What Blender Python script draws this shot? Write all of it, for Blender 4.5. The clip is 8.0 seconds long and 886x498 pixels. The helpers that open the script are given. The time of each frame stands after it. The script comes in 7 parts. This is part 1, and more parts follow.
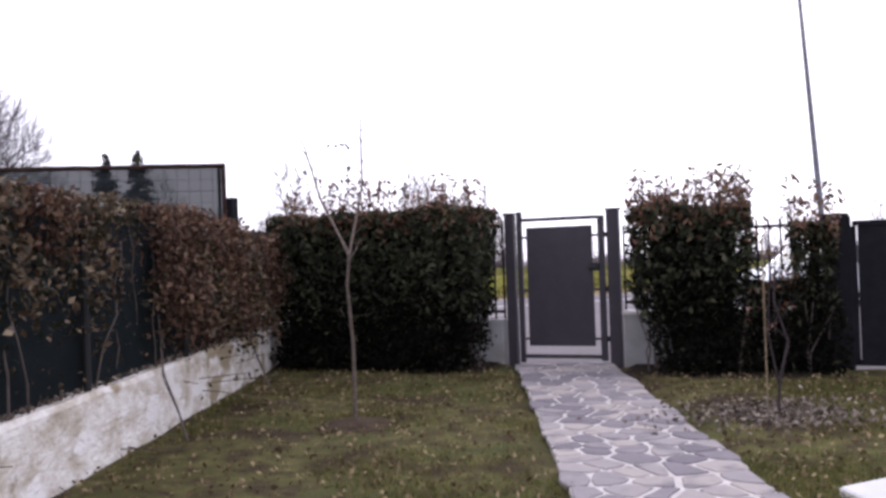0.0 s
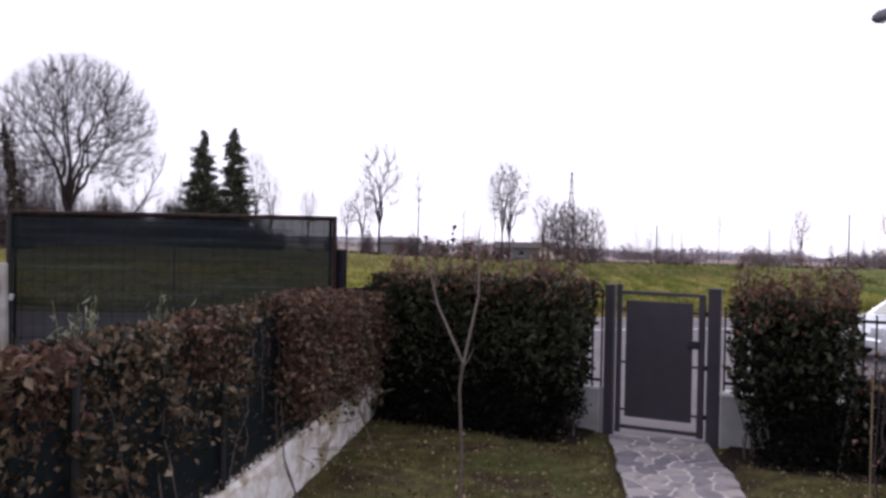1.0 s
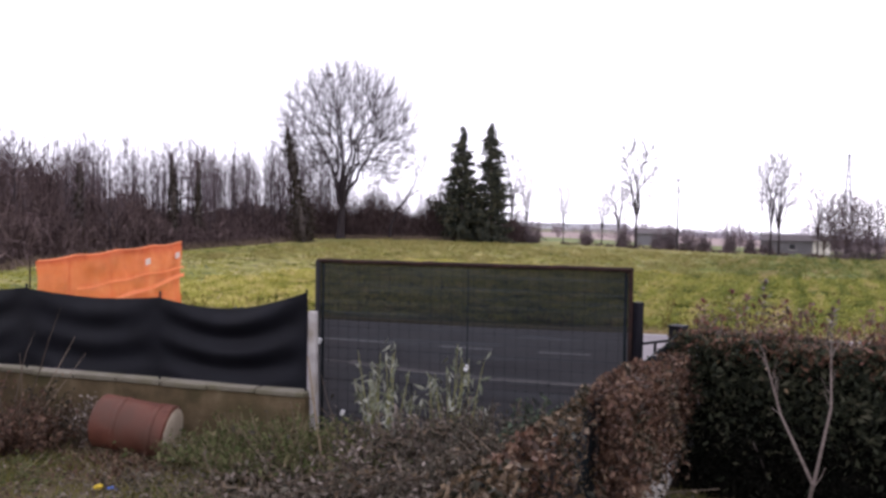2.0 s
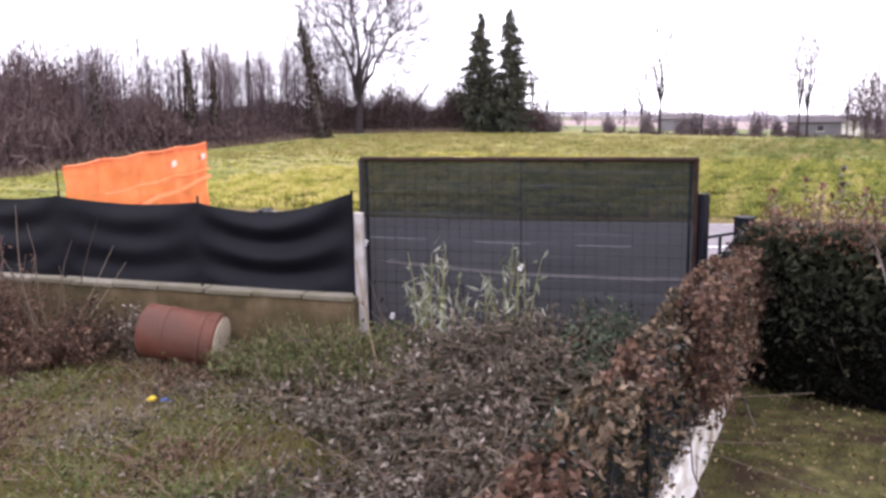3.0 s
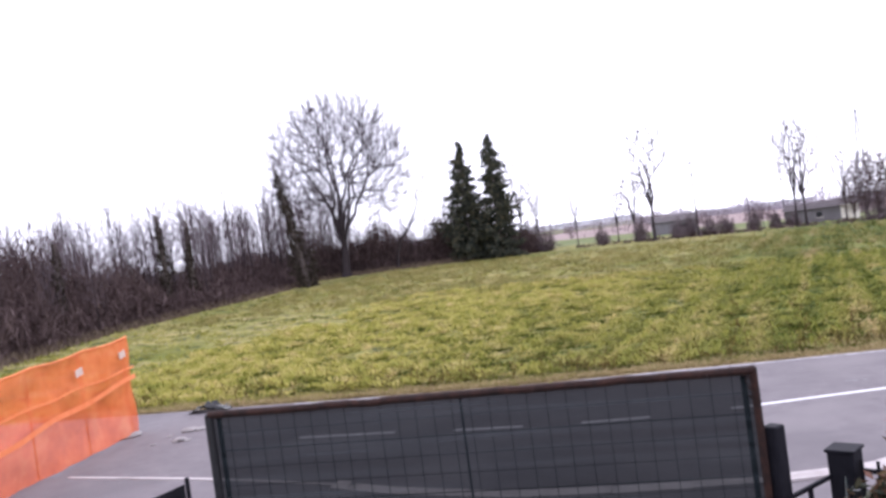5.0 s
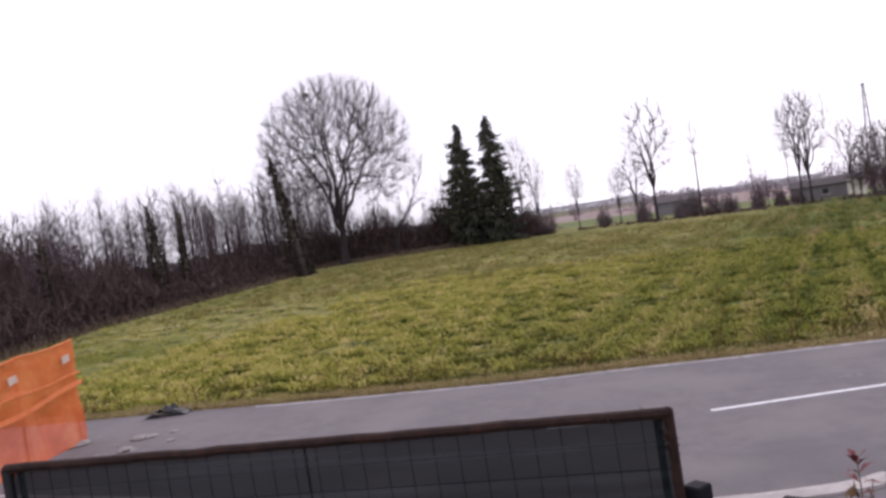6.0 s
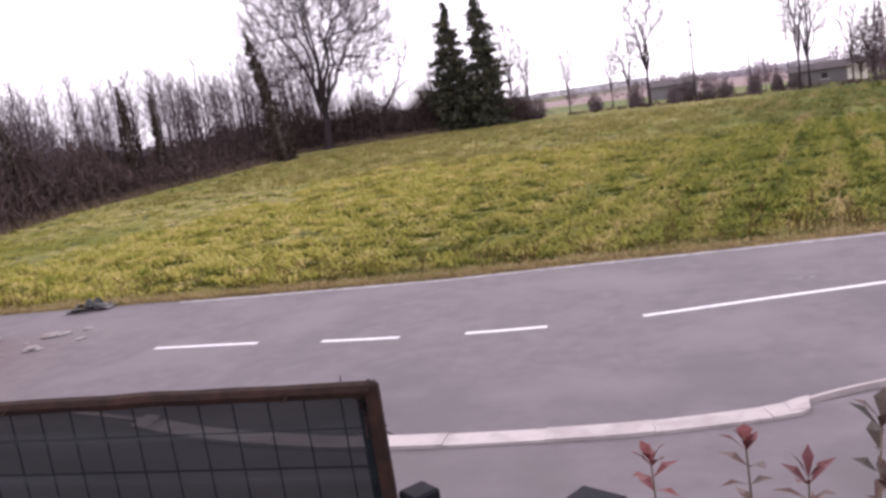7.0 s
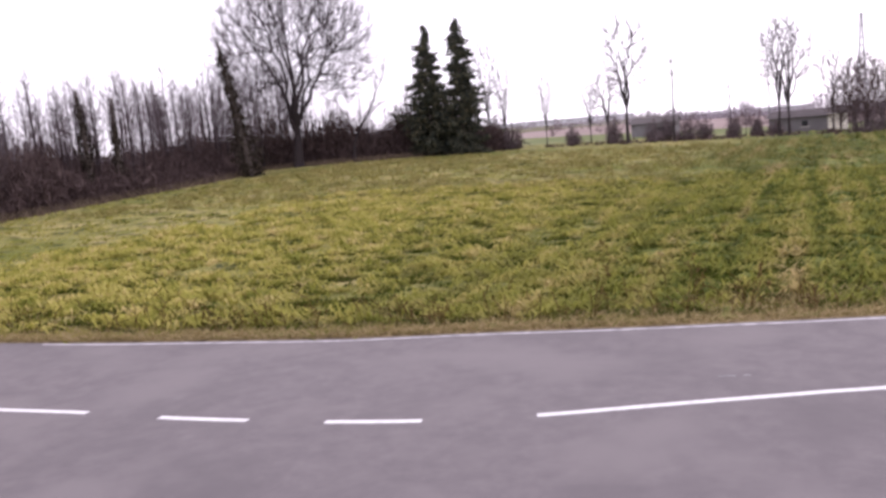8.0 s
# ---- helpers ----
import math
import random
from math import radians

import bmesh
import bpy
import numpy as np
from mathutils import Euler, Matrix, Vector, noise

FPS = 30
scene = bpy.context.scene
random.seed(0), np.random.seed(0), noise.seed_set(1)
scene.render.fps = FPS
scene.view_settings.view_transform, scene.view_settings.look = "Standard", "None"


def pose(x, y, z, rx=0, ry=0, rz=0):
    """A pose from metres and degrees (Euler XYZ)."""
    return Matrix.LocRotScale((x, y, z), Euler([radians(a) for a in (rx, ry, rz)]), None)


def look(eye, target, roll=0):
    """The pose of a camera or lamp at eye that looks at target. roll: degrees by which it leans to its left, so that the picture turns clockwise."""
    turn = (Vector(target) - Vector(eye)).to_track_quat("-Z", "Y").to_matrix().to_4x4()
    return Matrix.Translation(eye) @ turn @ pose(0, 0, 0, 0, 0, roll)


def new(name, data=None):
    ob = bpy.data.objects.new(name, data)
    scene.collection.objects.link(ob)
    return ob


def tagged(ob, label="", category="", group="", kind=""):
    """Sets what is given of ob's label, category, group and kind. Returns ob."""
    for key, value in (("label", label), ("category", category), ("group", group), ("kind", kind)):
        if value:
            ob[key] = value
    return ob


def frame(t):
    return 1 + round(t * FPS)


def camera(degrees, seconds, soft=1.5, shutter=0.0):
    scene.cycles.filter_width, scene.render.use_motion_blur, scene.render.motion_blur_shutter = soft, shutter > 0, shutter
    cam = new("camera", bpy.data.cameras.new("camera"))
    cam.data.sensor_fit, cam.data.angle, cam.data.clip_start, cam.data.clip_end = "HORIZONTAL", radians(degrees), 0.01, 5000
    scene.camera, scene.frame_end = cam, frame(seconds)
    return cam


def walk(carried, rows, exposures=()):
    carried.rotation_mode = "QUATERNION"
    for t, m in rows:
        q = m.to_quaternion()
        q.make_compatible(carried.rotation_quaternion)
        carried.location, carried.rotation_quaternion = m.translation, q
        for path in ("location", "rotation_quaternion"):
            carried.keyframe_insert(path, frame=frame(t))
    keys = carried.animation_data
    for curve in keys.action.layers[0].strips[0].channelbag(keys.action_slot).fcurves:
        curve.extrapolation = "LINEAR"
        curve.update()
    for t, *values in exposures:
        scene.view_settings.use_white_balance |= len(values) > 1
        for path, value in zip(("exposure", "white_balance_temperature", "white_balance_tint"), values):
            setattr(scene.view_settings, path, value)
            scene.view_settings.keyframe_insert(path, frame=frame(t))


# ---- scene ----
cam = camera(54.57, 8.0, soft=3.0)
PATH = [
    (0.0, (-0.153, 0.563, 1.412), (-0.459, 10.558, 1.487), -2.00),
    (0.5, (-0.259, 0.405, 1.806), (-0.684, 10.395, 1.894), -0.22),
    (1.0, (-0.395, 0.243, 2.503), (-1.652, 10.162, 2.352), 1.09),
    (1.5, (-0.677, 0.172, 3.152), (-3.791, 9.673, 2.973), 0.70),
    (1.7, (-0.868, 0.327, 3.351), (-4.597, 9.605, 3.261), 0.89),
    (2.8, (-1.588, 0.720, 3.387), (-5.788, 9.655, 1.799), -0.44),
    (3.0, (-1.752, 0.889, 3.388), (-5.926, 9.833, 1.779), -0.81),
    (3.5, (-2.220, 1.632, 3.460), (-6.372, 10.645, 2.224), -5.54),
    (4.0, (-2.575, 2.657, 3.779), (-6.739, 11.679, 2.650), -9.94),
    (4.5, (-2.738, 4.050, 4.035), (-6.890, 13.126, 3.401), -11.57),
    (4.7, (-2.737, 4.633, 4.022), (-6.890, 13.722, 3.636), -10.16),
    (5.8, (-2.538, 7.020, 3.953), (-6.744, 16.092, 3.883), -4.71),
    (6.0, (-2.384, 7.294, 3.952), (-6.670, 16.323, 3.620), -8.87),
    (6.5, (-2.221, 8.251, 3.855), (-6.576, 17.235, 3.292), -10.75),
    (7.0, (-1.766, 9.427, 3.695), (-6.158, 18.258, 2.046), -8.66),
    (7.1, (-1.696, 9.680, 3.699), (-6.075, 18.513, 1.980), -8.07),
    (7.2, (-1.644, 9.941, 3.708), (-6.007, 18.779, 1.945), -7.74),
    (7.3, (-1.604, 10.211, 3.720), (-5.949, 19.057, 1.960), -7.50),
    (7.4, (-1.571, 10.492, 3.734), (-5.895, 19.349, 2.010), -7.22),
    (7.5, (-1.540, 10.787, 3.747), (-5.841, 19.657, 2.071), -6.98),
    (8.0, (-1.357, 12.421, 3.777), (-5.542, 21.391, 2.356), -5.11),
]
walk(cam, [(t, look(eye, target, roll)) for t, eye, target, roll in PATH], exposures=[(0.0, 0.2, 6050, 17), (0.5, -0.1, 6050, 17), (1.0, -0.25, 6050, 17), (1.5, 0.05, 6100, 17), (1.7, 0.15, 6100, 18), (2.8, 0.8, 6150, 18), (3.0, 1.08, 6150, 19), (3.5, 1.63, 5550, 19), (4.0, 1.62, 5550, 18), (4.7, 1.02, 5700, 17), (5.8, -0.3, 6250, 17), (6.0, -0.25, 6250, 17), (6.5, 0.0, 6250, 20), (7.0, 0.22, 6400, 23), (8.0, 0.15, 6350, 22)])

# ---- light: a bright overcast winter sky ----
world = bpy.data.worlds.new("overcast")
scene.world = world
world.use_nodes = True
wt = world.node_tree
wt.nodes.clear()
sky = wt.nodes.new("ShaderNodeTexSky")
sky.sky_type, sky.sun_disc = "NISHITA", False
sky.sun_elevation, sky.sun_rotation = radians(34), radians(20)
sky_level = wt.nodes.new("ShaderNodeVectorMath")
sky_level.operation = "SCALE"
sky_level.inputs["Scale"].default_value = 0.05
cloud = wt.nodes.new("ShaderNodeMix")
cloud.data_type = "RGBA"
cloud.inputs["Factor"].default_value = 0.86
cloud.inputs["B"].default_value = (1.66, 1.60, 1.70, 1)
bg = wt.nodes.new("ShaderNodeBackground")
wout = wt.nodes.new("ShaderNodeOutputWorld")
wt.links.new(sky.outputs["Color"], sky_level.inputs[0])
wt.links.new(sky_level.outputs["Vector"], cloud.inputs["A"])
wt.links.new(cloud.outputs["Result"], bg.inputs["Color"])
wt.links.new(bg.outputs["Background"], wout.inputs["Surface"])

sun = new("sun", bpy.data.lights.new("sun", "SUN"))
sun.data.energy, sun.data.angle, sun.data.color = 0.9, radians(25), (1.0, 0.96, 0.9)
sun.matrix_world = look((-20, 60, 45), (0, 0, 0))


# ---- materials ----
def material(name, colors, scale=4.0, rough=0.8, bump=0.2, bump_scale=60.0, metal=0.0, island=0.0, per_object=0.0,
             through_light=0.0, stains=None, stain_scale=0.6, patches=None, patch_scale=0.1, stretch=(1, 1, 1), detail=6.0, spec=0.3, leafy=0.0, sown=None, crisp=0.16):
    """Two scales of noise between the colours; stains, patches: colours in soft patches of two sizes;
    leafy: share of light let through as by a leaf; sown: colours of the drilled rows in the meadow's eastern part."""
    m = bpy.data.materials.new(name)
    m.use_nodes = True
    nt = m.node_tree
    nt.nodes.clear()
    n, l = nt.nodes.new, nt.links.new
    out, bsdf = n("ShaderNodeOutputMaterial"), n("ShaderNodeBsdfPrincipled")
    geo, tex = n("ShaderNodeNewGeometry"), n("ShaderNodeTexCoord")
    mapping = n("ShaderNodeMapping")
    mapping.inputs["Scale"].default_value = stretch
    l(geo.outputs["Position"], mapping.inputs["Vector"])
    a = n("ShaderNodeTexNoise")
    a.inputs["Scale"].default_value, a.inputs["Detail"].default_value, a.inputs["Roughness"].default_value = scale, detail, 0.65
    l(mapping.outputs["Vector"], a.inputs["Vector"])
    value = a.outputs["Fac"]
    if island or per_object:
        rnd = geo.outputs["Random Per Island"]
        if per_object:
            info = n("ShaderNodeObjectInfo")
            rnd = info.outputs["Random"]
        mix = n("ShaderNodeMix")
        mix.inputs["Factor"].default_value = island or per_object
        l(value, mix.inputs["A"])
        l(rnd, mix.inputs["B"])
        value = mix.outputs["Result"]
    ramp = n("ShaderNodeValToRGB")
    lo, hi = (0.30, 0.70) if not (island or per_object) else (0.12, 0.88)
    els = ramp.color_ramp.elements
    while len(els) < len(colors):
        els.new(0.5)
    for i, c in enumerate(colors):
        els[i].position = lo + (hi - lo) * i / max(1, len(colors) - 1)
        els[i].color = (*c, 1)
    l(value, ramp.inputs["Fac"])
    color = ramp.outputs["Color"]
    for tone, size in ((patches, patch_scale), (stains, stain_scale)):
        if not tone:
            continue
        b = n("ShaderNodeTexNoise")
        b.inputs["Scale"].default_value, b.inputs["Detail"].default_value = size, 4.0
        l(mapping.outputs["Vector"], b.inputs["Vector"])
        edge = n("ShaderNodeMapRange")
        edge.inputs["From Min"].default_value, edge.inputs["From Max"].default_value = (0.5, 0.5 + crisp) if crisp > 0.1 else (0.56, 0.56 + crisp)
        l(b.outputs["Fac"], edge.inputs["Value"])
        mixc = n("ShaderNodeMix")
        mixc.data_type = "RGBA"
        l(edge.outputs["Result"], mixc.inputs["Factor"])
        l(color, mixc.inputs["A"])
        mixc.inputs["B"].default_value = (*tone, 1)
        color = mixc.outputs["Result"]
    if sown:
        xyz = n("ShaderNodeSeparateXYZ")
        l(geo.outputs["Position"], xyz.inputs["Vector"])
        east = n("ShaderNodeMapRange")
        east.inputs["From Min"].default_value, east.inputs["From Max"].default_value = -16.0, -5.0
        east.inputs["To Max"].default_value = 0.95
        l(xyz.outputs["X"], east.inputs["Value"])
        along = n("ShaderNodeMapping")
        along.inputs["Scale"].default_value, along.inputs["Rotation"].default_value = (0.95, 0.055, 1), (0, 0, 0.032)
        l(geo.outputs["Position"], along.inputs["Vector"])
        rows = n("ShaderNodeTexNoise")
        rows.inputs["Scale"].default_value, rows.inputs["Detail"].default_value, rows.inputs["Roughness"].default_value = 1.0, 7.0, 0.7
        l(along.outputs["Vector"], rows.inputs["Vector"])
        rr = n("ShaderNodeValToRGB")
        els = rr.color_ramp.elements
        while len(els) < len(sown):
            els.new(0.5)
        for i, c in enumerate(sown):
            els[i].position = 0.36 + 0.28 * i / (len(sown) - 1)
            els[i].color = (*c, 1)
        l(rows.outputs["Fac"], rr.inputs["Fac"])
        mixc = n("ShaderNodeMix")
        mixc.data_type = "RGBA"
        share = n("ShaderNodeMath")
        share.operation = "MULTIPLY"
        l(east.outputs["Result"], share.inputs[0])
        broad = n("ShaderNodeMapRange")
        broad.inputs["From Min"].default_value, broad.inputs["From Max"].default_value = 0.3, 0.55
        l(a.outputs["Fac"], broad.inputs["Value"])
        l(broad.outputs["Result"], share.inputs[1])
        l(share.outputs["Value"], mixc.inputs["Factor"])
        l(color, mixc.inputs["A"])
        l(rr.outputs["Color"], mixc.inputs["B"])
        color = mixc.outputs["Result"]
    l(color, bsdf.inputs["Base Color"])
    bsdf.inputs["Roughness"].default_value, bsdf.inputs["Metallic"].default_value = rough, metal
    bsdf.inputs["Specular IOR Level"].default_value = spec
    if bump:
        c = n("ShaderNodeTexNoise")
        c.inputs["Scale"].default_value, c.inputs["Detail"].default_value = bump_scale, 5.0
        l(mapping.outputs["Vector"], c.inputs["Vector"])
        bp = n("ShaderNodeBump")
        bp.inputs["Strength"].default_value, bp.inputs["Distance"].default_value = bump, 0.02
        l(c.outputs["Fac"], bp.inputs["Height"])
        l(bp.outputs["Normal"], bsdf.inputs["Normal"])
    surface = bsdf.outputs["BSDF"]
    if leafy:
        tl = n("ShaderNodeBsdfTranslucent")
        l(color, tl.inputs["Color"])
        ms = n("ShaderNodeMixShader")
        ms.inputs["Fac"].default_value = leafy
        l(surface, ms.inputs[1])
        l(tl.outputs["BSDF"], ms.inputs[2])
        surface = ms.outputs["Shader"]
    if through_light:
        clear = n("ShaderNodeBsdfTransparent")
        ms = n("ShaderNodeMixShader")
        ms.inputs["Fac"].default_value = through_light
        l(surface, ms.inputs[1])
        l(clear.outputs["BSDF"], ms.inputs[2])
        surface = ms.outputs["Shader"]
    l(surface, out.inputs["Surface"])
    return m


M = {}
M["asphalt"] = material("asphalt", [(0.124, 0.110, 0.117), (0.142, 0.126, 0.133), (0.166, 0.148, 0.154)], 3.0, 0.85, 0.4, 90, stains=(0.168, 0.150, 0.155), stain_scale=0.45, patches=(0.116, 0.103, 0.110), patch_scale=0.2, detail=12.0)
M["pavement"] = material("pavement", [(0.125, 0.110, 0.117), (0.165, 0.147, 0.153)], 1.8, 0.85, 0.35, 90, stains=(0.12, 0.107, 0.112), stain_scale=0.4, detail=10.0)
M["paint"] = material("road_paint", [(0.52, 0.51, 0.52), (0.72, 0.71, 0.72)], 9, 0.7, 0.2, 80)
M["edge_paint"] = material("worn_road_paint", [(0.2, 0.19, 0.2), (0.5, 0.48, 0.5)], 5, 0.8, 0.2, 80)
M["faint_paint"] = material("rubbed_road_paint", [(0.13, 0.125, 0.135), (0.30, 0.29, 0.30)], 9, 0.85, 0.2, 80, detail=8.0)
M["kerb"] = material("kerb_concrete", [(0.32, 0.285, 0.28), (0.42, 0.38, 0.37), (0.50, 0.46, 0.45)], 6, 0.85, 0.5, 50, per_object=0.15, stains=(0.33, 0.295, 0.285), stain_scale=2.5, detail=9.0)
M["field"] = material("meadow", [(0.068, 0.076, 0.016), (0.138, 0.142, 0.034), (0.236, 0.216, 0.072), (0.335, 0.272, 0.125), (0.40, 0.31, 0.18)], 0.55, 0.95, 1.0, 5, patches=(0.115, 0.128, 0.024), patch_scale=0.075, stains=(0.026, 0.038, 0.009), stain_scale=1.1, stretch=(0.6, 1.3, 1), detail=14.0, spec=0.1, sown=[(0.020, 0.034, 0.008), (0.044, 0.068, 0.012), (0.066, 0.094, 0.016), (0.125, 0.135, 0.034), (0.20, 0.172, 0.072)])
M["grass"] = material("meadow_grass", [(0.0322, 0.0432, 0.0069), (0.1667, 0.1708, 0.0242), (0.36, 0.335, 0.085), (0.53, 0.43, 0.20)], 1.3, 0.8, 0, island=0.25, spec=0.15, leafy=0.45, detail=3.0, sown=[(0.020, 0.036, 0.007), (0.055, 0.088, 0.013), (0.095, 0.135, 0.021), (0.175, 0.19, 0.046), (0.27, 0.225, 0.09)])
M["verge"] = material("dry_verge_soil", [(0.18, 0.135, 0.07), (0.30, 0.235, 0.125), (0.42, 0.335, 0.20)], 3.0, 0.95, 0.8, 30, detail=10.0, spec=0.1)
M["mat_grass"] = material("matted_meadow_grass", [(0.048, 0.068, 0.012), (0.190, 0.203, 0.034), (0.405, 0.378, 0.088), (0.54, 0.445, 0.180), (0.58, 0.46, 0.29)], 1.15, 0.8, 0, island=0.07, spec=0.1, leafy=0.35, detail=1.0, sown=[(0.030, 0.052, 0.010), (0.100, 0.132, 0.022), (0.215, 0.225, 0.045), (0.35, 0.305, 0.10), (0.45, 0.35, 0.17)])
M["straw_mat"] = material("matted_straw_grass", [(0.085, 0.092, 0.022), (0.18, 0.170, 0.048), (0.30, 0.255, 0.095), (0.39, 0.31, 0.155)], 0.35, 0.85, 0, island=0.15, spec=0.1, leafy=0.3, detail=3.0, sown=[(0.030, 0.052, 0.010), (0.080, 0.105, 0.022), (0.15, 0.16, 0.045), (0.26, 0.225, 0.09), (0.36, 0.28, 0.15)])
# dark green tussocks, and the shade painted at the foot of matted tufts
M["tussock_and_shade"] = material("tussocks_and_mat_shade", [(0.022, 0.0319, 0.0066), (0.0605, 0.0792, 0.0132), (0.132, 0.154, 0.0264)], 1.5, 0.85, 0, island=0.4, spec=0.08, leafy=0.15)
M["pale_tuft"] = material("yellowed_tufts", [(0.1904, 0.1979, 0.0353), (0.34, 0.315, 0.085), (0.50, 0.41, 0.20)], 1.2, 0.8, 0, island=0.4, spec=0.1, leafy=0.45)
M["dry_grass"] = material("dry_verge_grass", [(0.34, 0.265, 0.13), (0.47, 0.38, 0.21), (0.24, 0.18, 0.085), (0.22, 0.21, 0.06)], 1.5, 0.85, 0, island=0.7, spec=0.1, leafy=0.3)
M["green_strip"] = material("far_pasture", [(0.075, 0.095, 0.030), (0.12, 0.14, 0.05), (0.17, 0.17, 0.085)], 0.12, 0.95, 0.3, 3, stretch=(1, 0.4, 1), spec=0.1)
M["ploughed"] = material("far_stubble", [(0.19, 0.145, 0.135), (0.25, 0.19, 0.18), (0.30, 0.24, 0.23)], 0.03, 0.95, 0.3, 3, stretch=(1, 0.3, 1), spec=0.1)
M["far_ground"] = material("far_fields", [(0.06, 0.085, 0.024), (0.10, 0.115, 0.04), (0.15, 0.115, 0.10), (0.19, 0.15, 0.14)], 0.02, 0.95, 0.3, 3, stretch=(1, 3, 1), spec=0.1)
M["lawn"] = material("lawn_soil", [(0.020, 0.015, 0.009), (0.056, 0.041, 0.023), (0.074, 0.072, 0.026), (0.105, 0.094, 0.036), (0.18, 0.14, 0.078)], 4.5, 0.95, 1.0, 40, stains=(0.040, 0.027, 0.018), stain_scale=1.5, patches=(0.058, 0.066, 0.021), patch_scale=0.7, detail=14.0, spec=0.1)
M["lawn_blade"] = material("lawn_grass", [(0.040, 0.050, 0.014), (0.105, 0.108, 0.034), (0.24, 0.195, 0.085)], 1.0, 0.8, 0, island=0.5, spec=0.1, leafy=0.4)
M["lawn_litter"] = material("lawn_litter", [(0.06, 0.040, 0.022), (0.15, 0.112, 0.060), (0.30, 0.235, 0.135)], 1.5, 0.8, 0, island=0.75, spec=0.1)
M["soil"] = material("dug_soil", [(0.026, 0.018, 0.012), (0.055, 0.038, 0.026), (0.085, 0.062, 0.044)], 9, 0.95, 1.0, 50, detail=10.0, spec=0.1)
# bare soil taken near black to carry the shade below the hedges
M["shaded_soil"] = material("shade_darkened_soil", [(0.010, 0.008, 0.006), (0.020, 0.015, 0.011), (0.036, 0.027, 0.019)], 9, 0.95, 1.0, 50, detail=10.0, spec=0.1)
M["dirt"] = material("garden_soil", [(0.034, 0.026, 0.017), (0.085, 0.062, 0.040), (0.10, 0.085, 0.045), (0.13, 0.105, 0.062)], 2.4, 0.95, 1.0, 26, stains=(0.085, 0.060, 0.046), stain_scale=1.3, patches=(0.085, 0.088, 0.035), patch_scale=0.5, detail=12.0, spec=0.1)
M["stone"] = material("porphyry_slab", [(0.115, 0.103, 0.122), (0.19, 0.172, 0.19), (0.27, 0.245, 0.25), (0.36, 0.325, 0.30)], 6, 0.75, 0.5, 40, per_object=0.7, stains=(0.17, 0.155, 0.165), stain_scale=4.0)
M["grout"] = material("pale_grout", [(0.38, 0.35, 0.34), (0.58, 0.545, 0.53)], 8, 0.9, 0.4, 60)
M["slab"] = material("white_slab", [(0.5, 0.5, 0.5), (0.62, 0.61, 0.6)], 5, 0.8, 0.2, 60)
M["render"] = material("flaking_render", [(0.38, 0.33, 0.25), (0.56, 0.51, 0.44), (0.74, 0.71, 0.67), (0.82, 0.80, 0.78)], 3.2, 0.9, 1.0, 14, stains=(0.33, 0.275, 0.19), stain_scale=1.7, patches=(0.80, 0.78, 0.76), patch_scale=2.6, detail=12.0, crisp=0.06, stretch=(1, 1, 1.6))
M["concrete"] = material("grey_concrete", [(0.25, 0.25, 0.25), (0.36, 0.36, 0.37)], 3, 0.9, 0.3, 50, stains=(0.2, 0.19, 0.17), stain_scale=1.2)
M["cap"] = material("pale_coping", [(0.52, 0.5, 0.48), (0.68, 0.66, 0.64)], 6, 0.85, 0.2, 60)
M["mossy_wall"] = material("mossy_concrete", [(0.050, 0.037, 0.017), (0.095, 0.068, 0.034), (0.15, 0.115, 0.066)], 2.5, 0.95, 0.6, 30, stains=(0.055, 0.046, 0.018), stain_scale=1.2, detail=10.0)
M["mossy_cap"] = material("mossy_coping", [(0.0936, 0.0828, 0.054), (0.18, 0.162, 0.1224)], 4, 0.9, 0.5, 40, per_object=0.3, stains=(0.11, 0.10, 0.06), stain_scale=3.0)
M["gate_paint"] = material("brown_grey_paint", [(0.034, 0.030, 0.039), (0.046, 0.040, 0.050)], 5, 0.5, 0.08, 140, spec=0.25)
M["dark_paint"] = material("charcoal_paint", [(0.008, 0.0078, 0.011), (0.014, 0.0135, 0.018)], 7, 0.7, 0.08, 140, spec=0.1)
M["black_plastic"] = material("black_plastic", [(0.012, 0.012, 0.013), (0.02, 0.02, 0.022)], 6, 0.5, 0.1, 90)
M["post_concrete"] = material("weathered_post", [(0.30, 0.28, 0.26), (0.48, 0.45, 0.43)], 4, 0.9, 0.4, 40, stains=(0.22, 0.19, 0.14), stain_scale=1.5)
M["wire"] = material("green_coated_wire", [(0.010, 0.022, 0.016), (0.02, 0.035, 0.028)], 8, 0.5, 0.0)
M["green_net"] = material("dark_green_net", [(0.0035, 0.0065, 0.0085), (0.0075, 0.012, 0.0145)], 3.0, 0.85, 0.5, 160, through_light=0.03, spec=0.1)
M["screen_net"] = material("grey_green_net", [(0.0045, 0.0066, 0.0085), (0.0120, 0.0160, 0.0190), (0.030, 0.037, 0.042)], 2.2, 0.8, 0.3, 120, stretch=(0.12, 0.12, 4.0), spec=0.1, through_light=0.092)
M["mesh_wire"] = material("dark_mesh_wire", [(0.004, 0.006, 0.006), (0.009, 0.012, 0.012)], 8, 0.7, 0.0, spec=0.1)
M["black_net"] = material("black_net", [(0.0032, 0.0034, 0.0052), (0.0068, 0.0072, 0.0105)], 2.0, 0.5, 0.3, 150, spec=0.12)
M["rust"] = material("rusty_hem", [(0.0087, 0.0043, 0.0037), (0.0223, 0.0093, 0.0068), (0.0434, 0.018, 0.0118)], 12, 0.85, 0.4, 90)
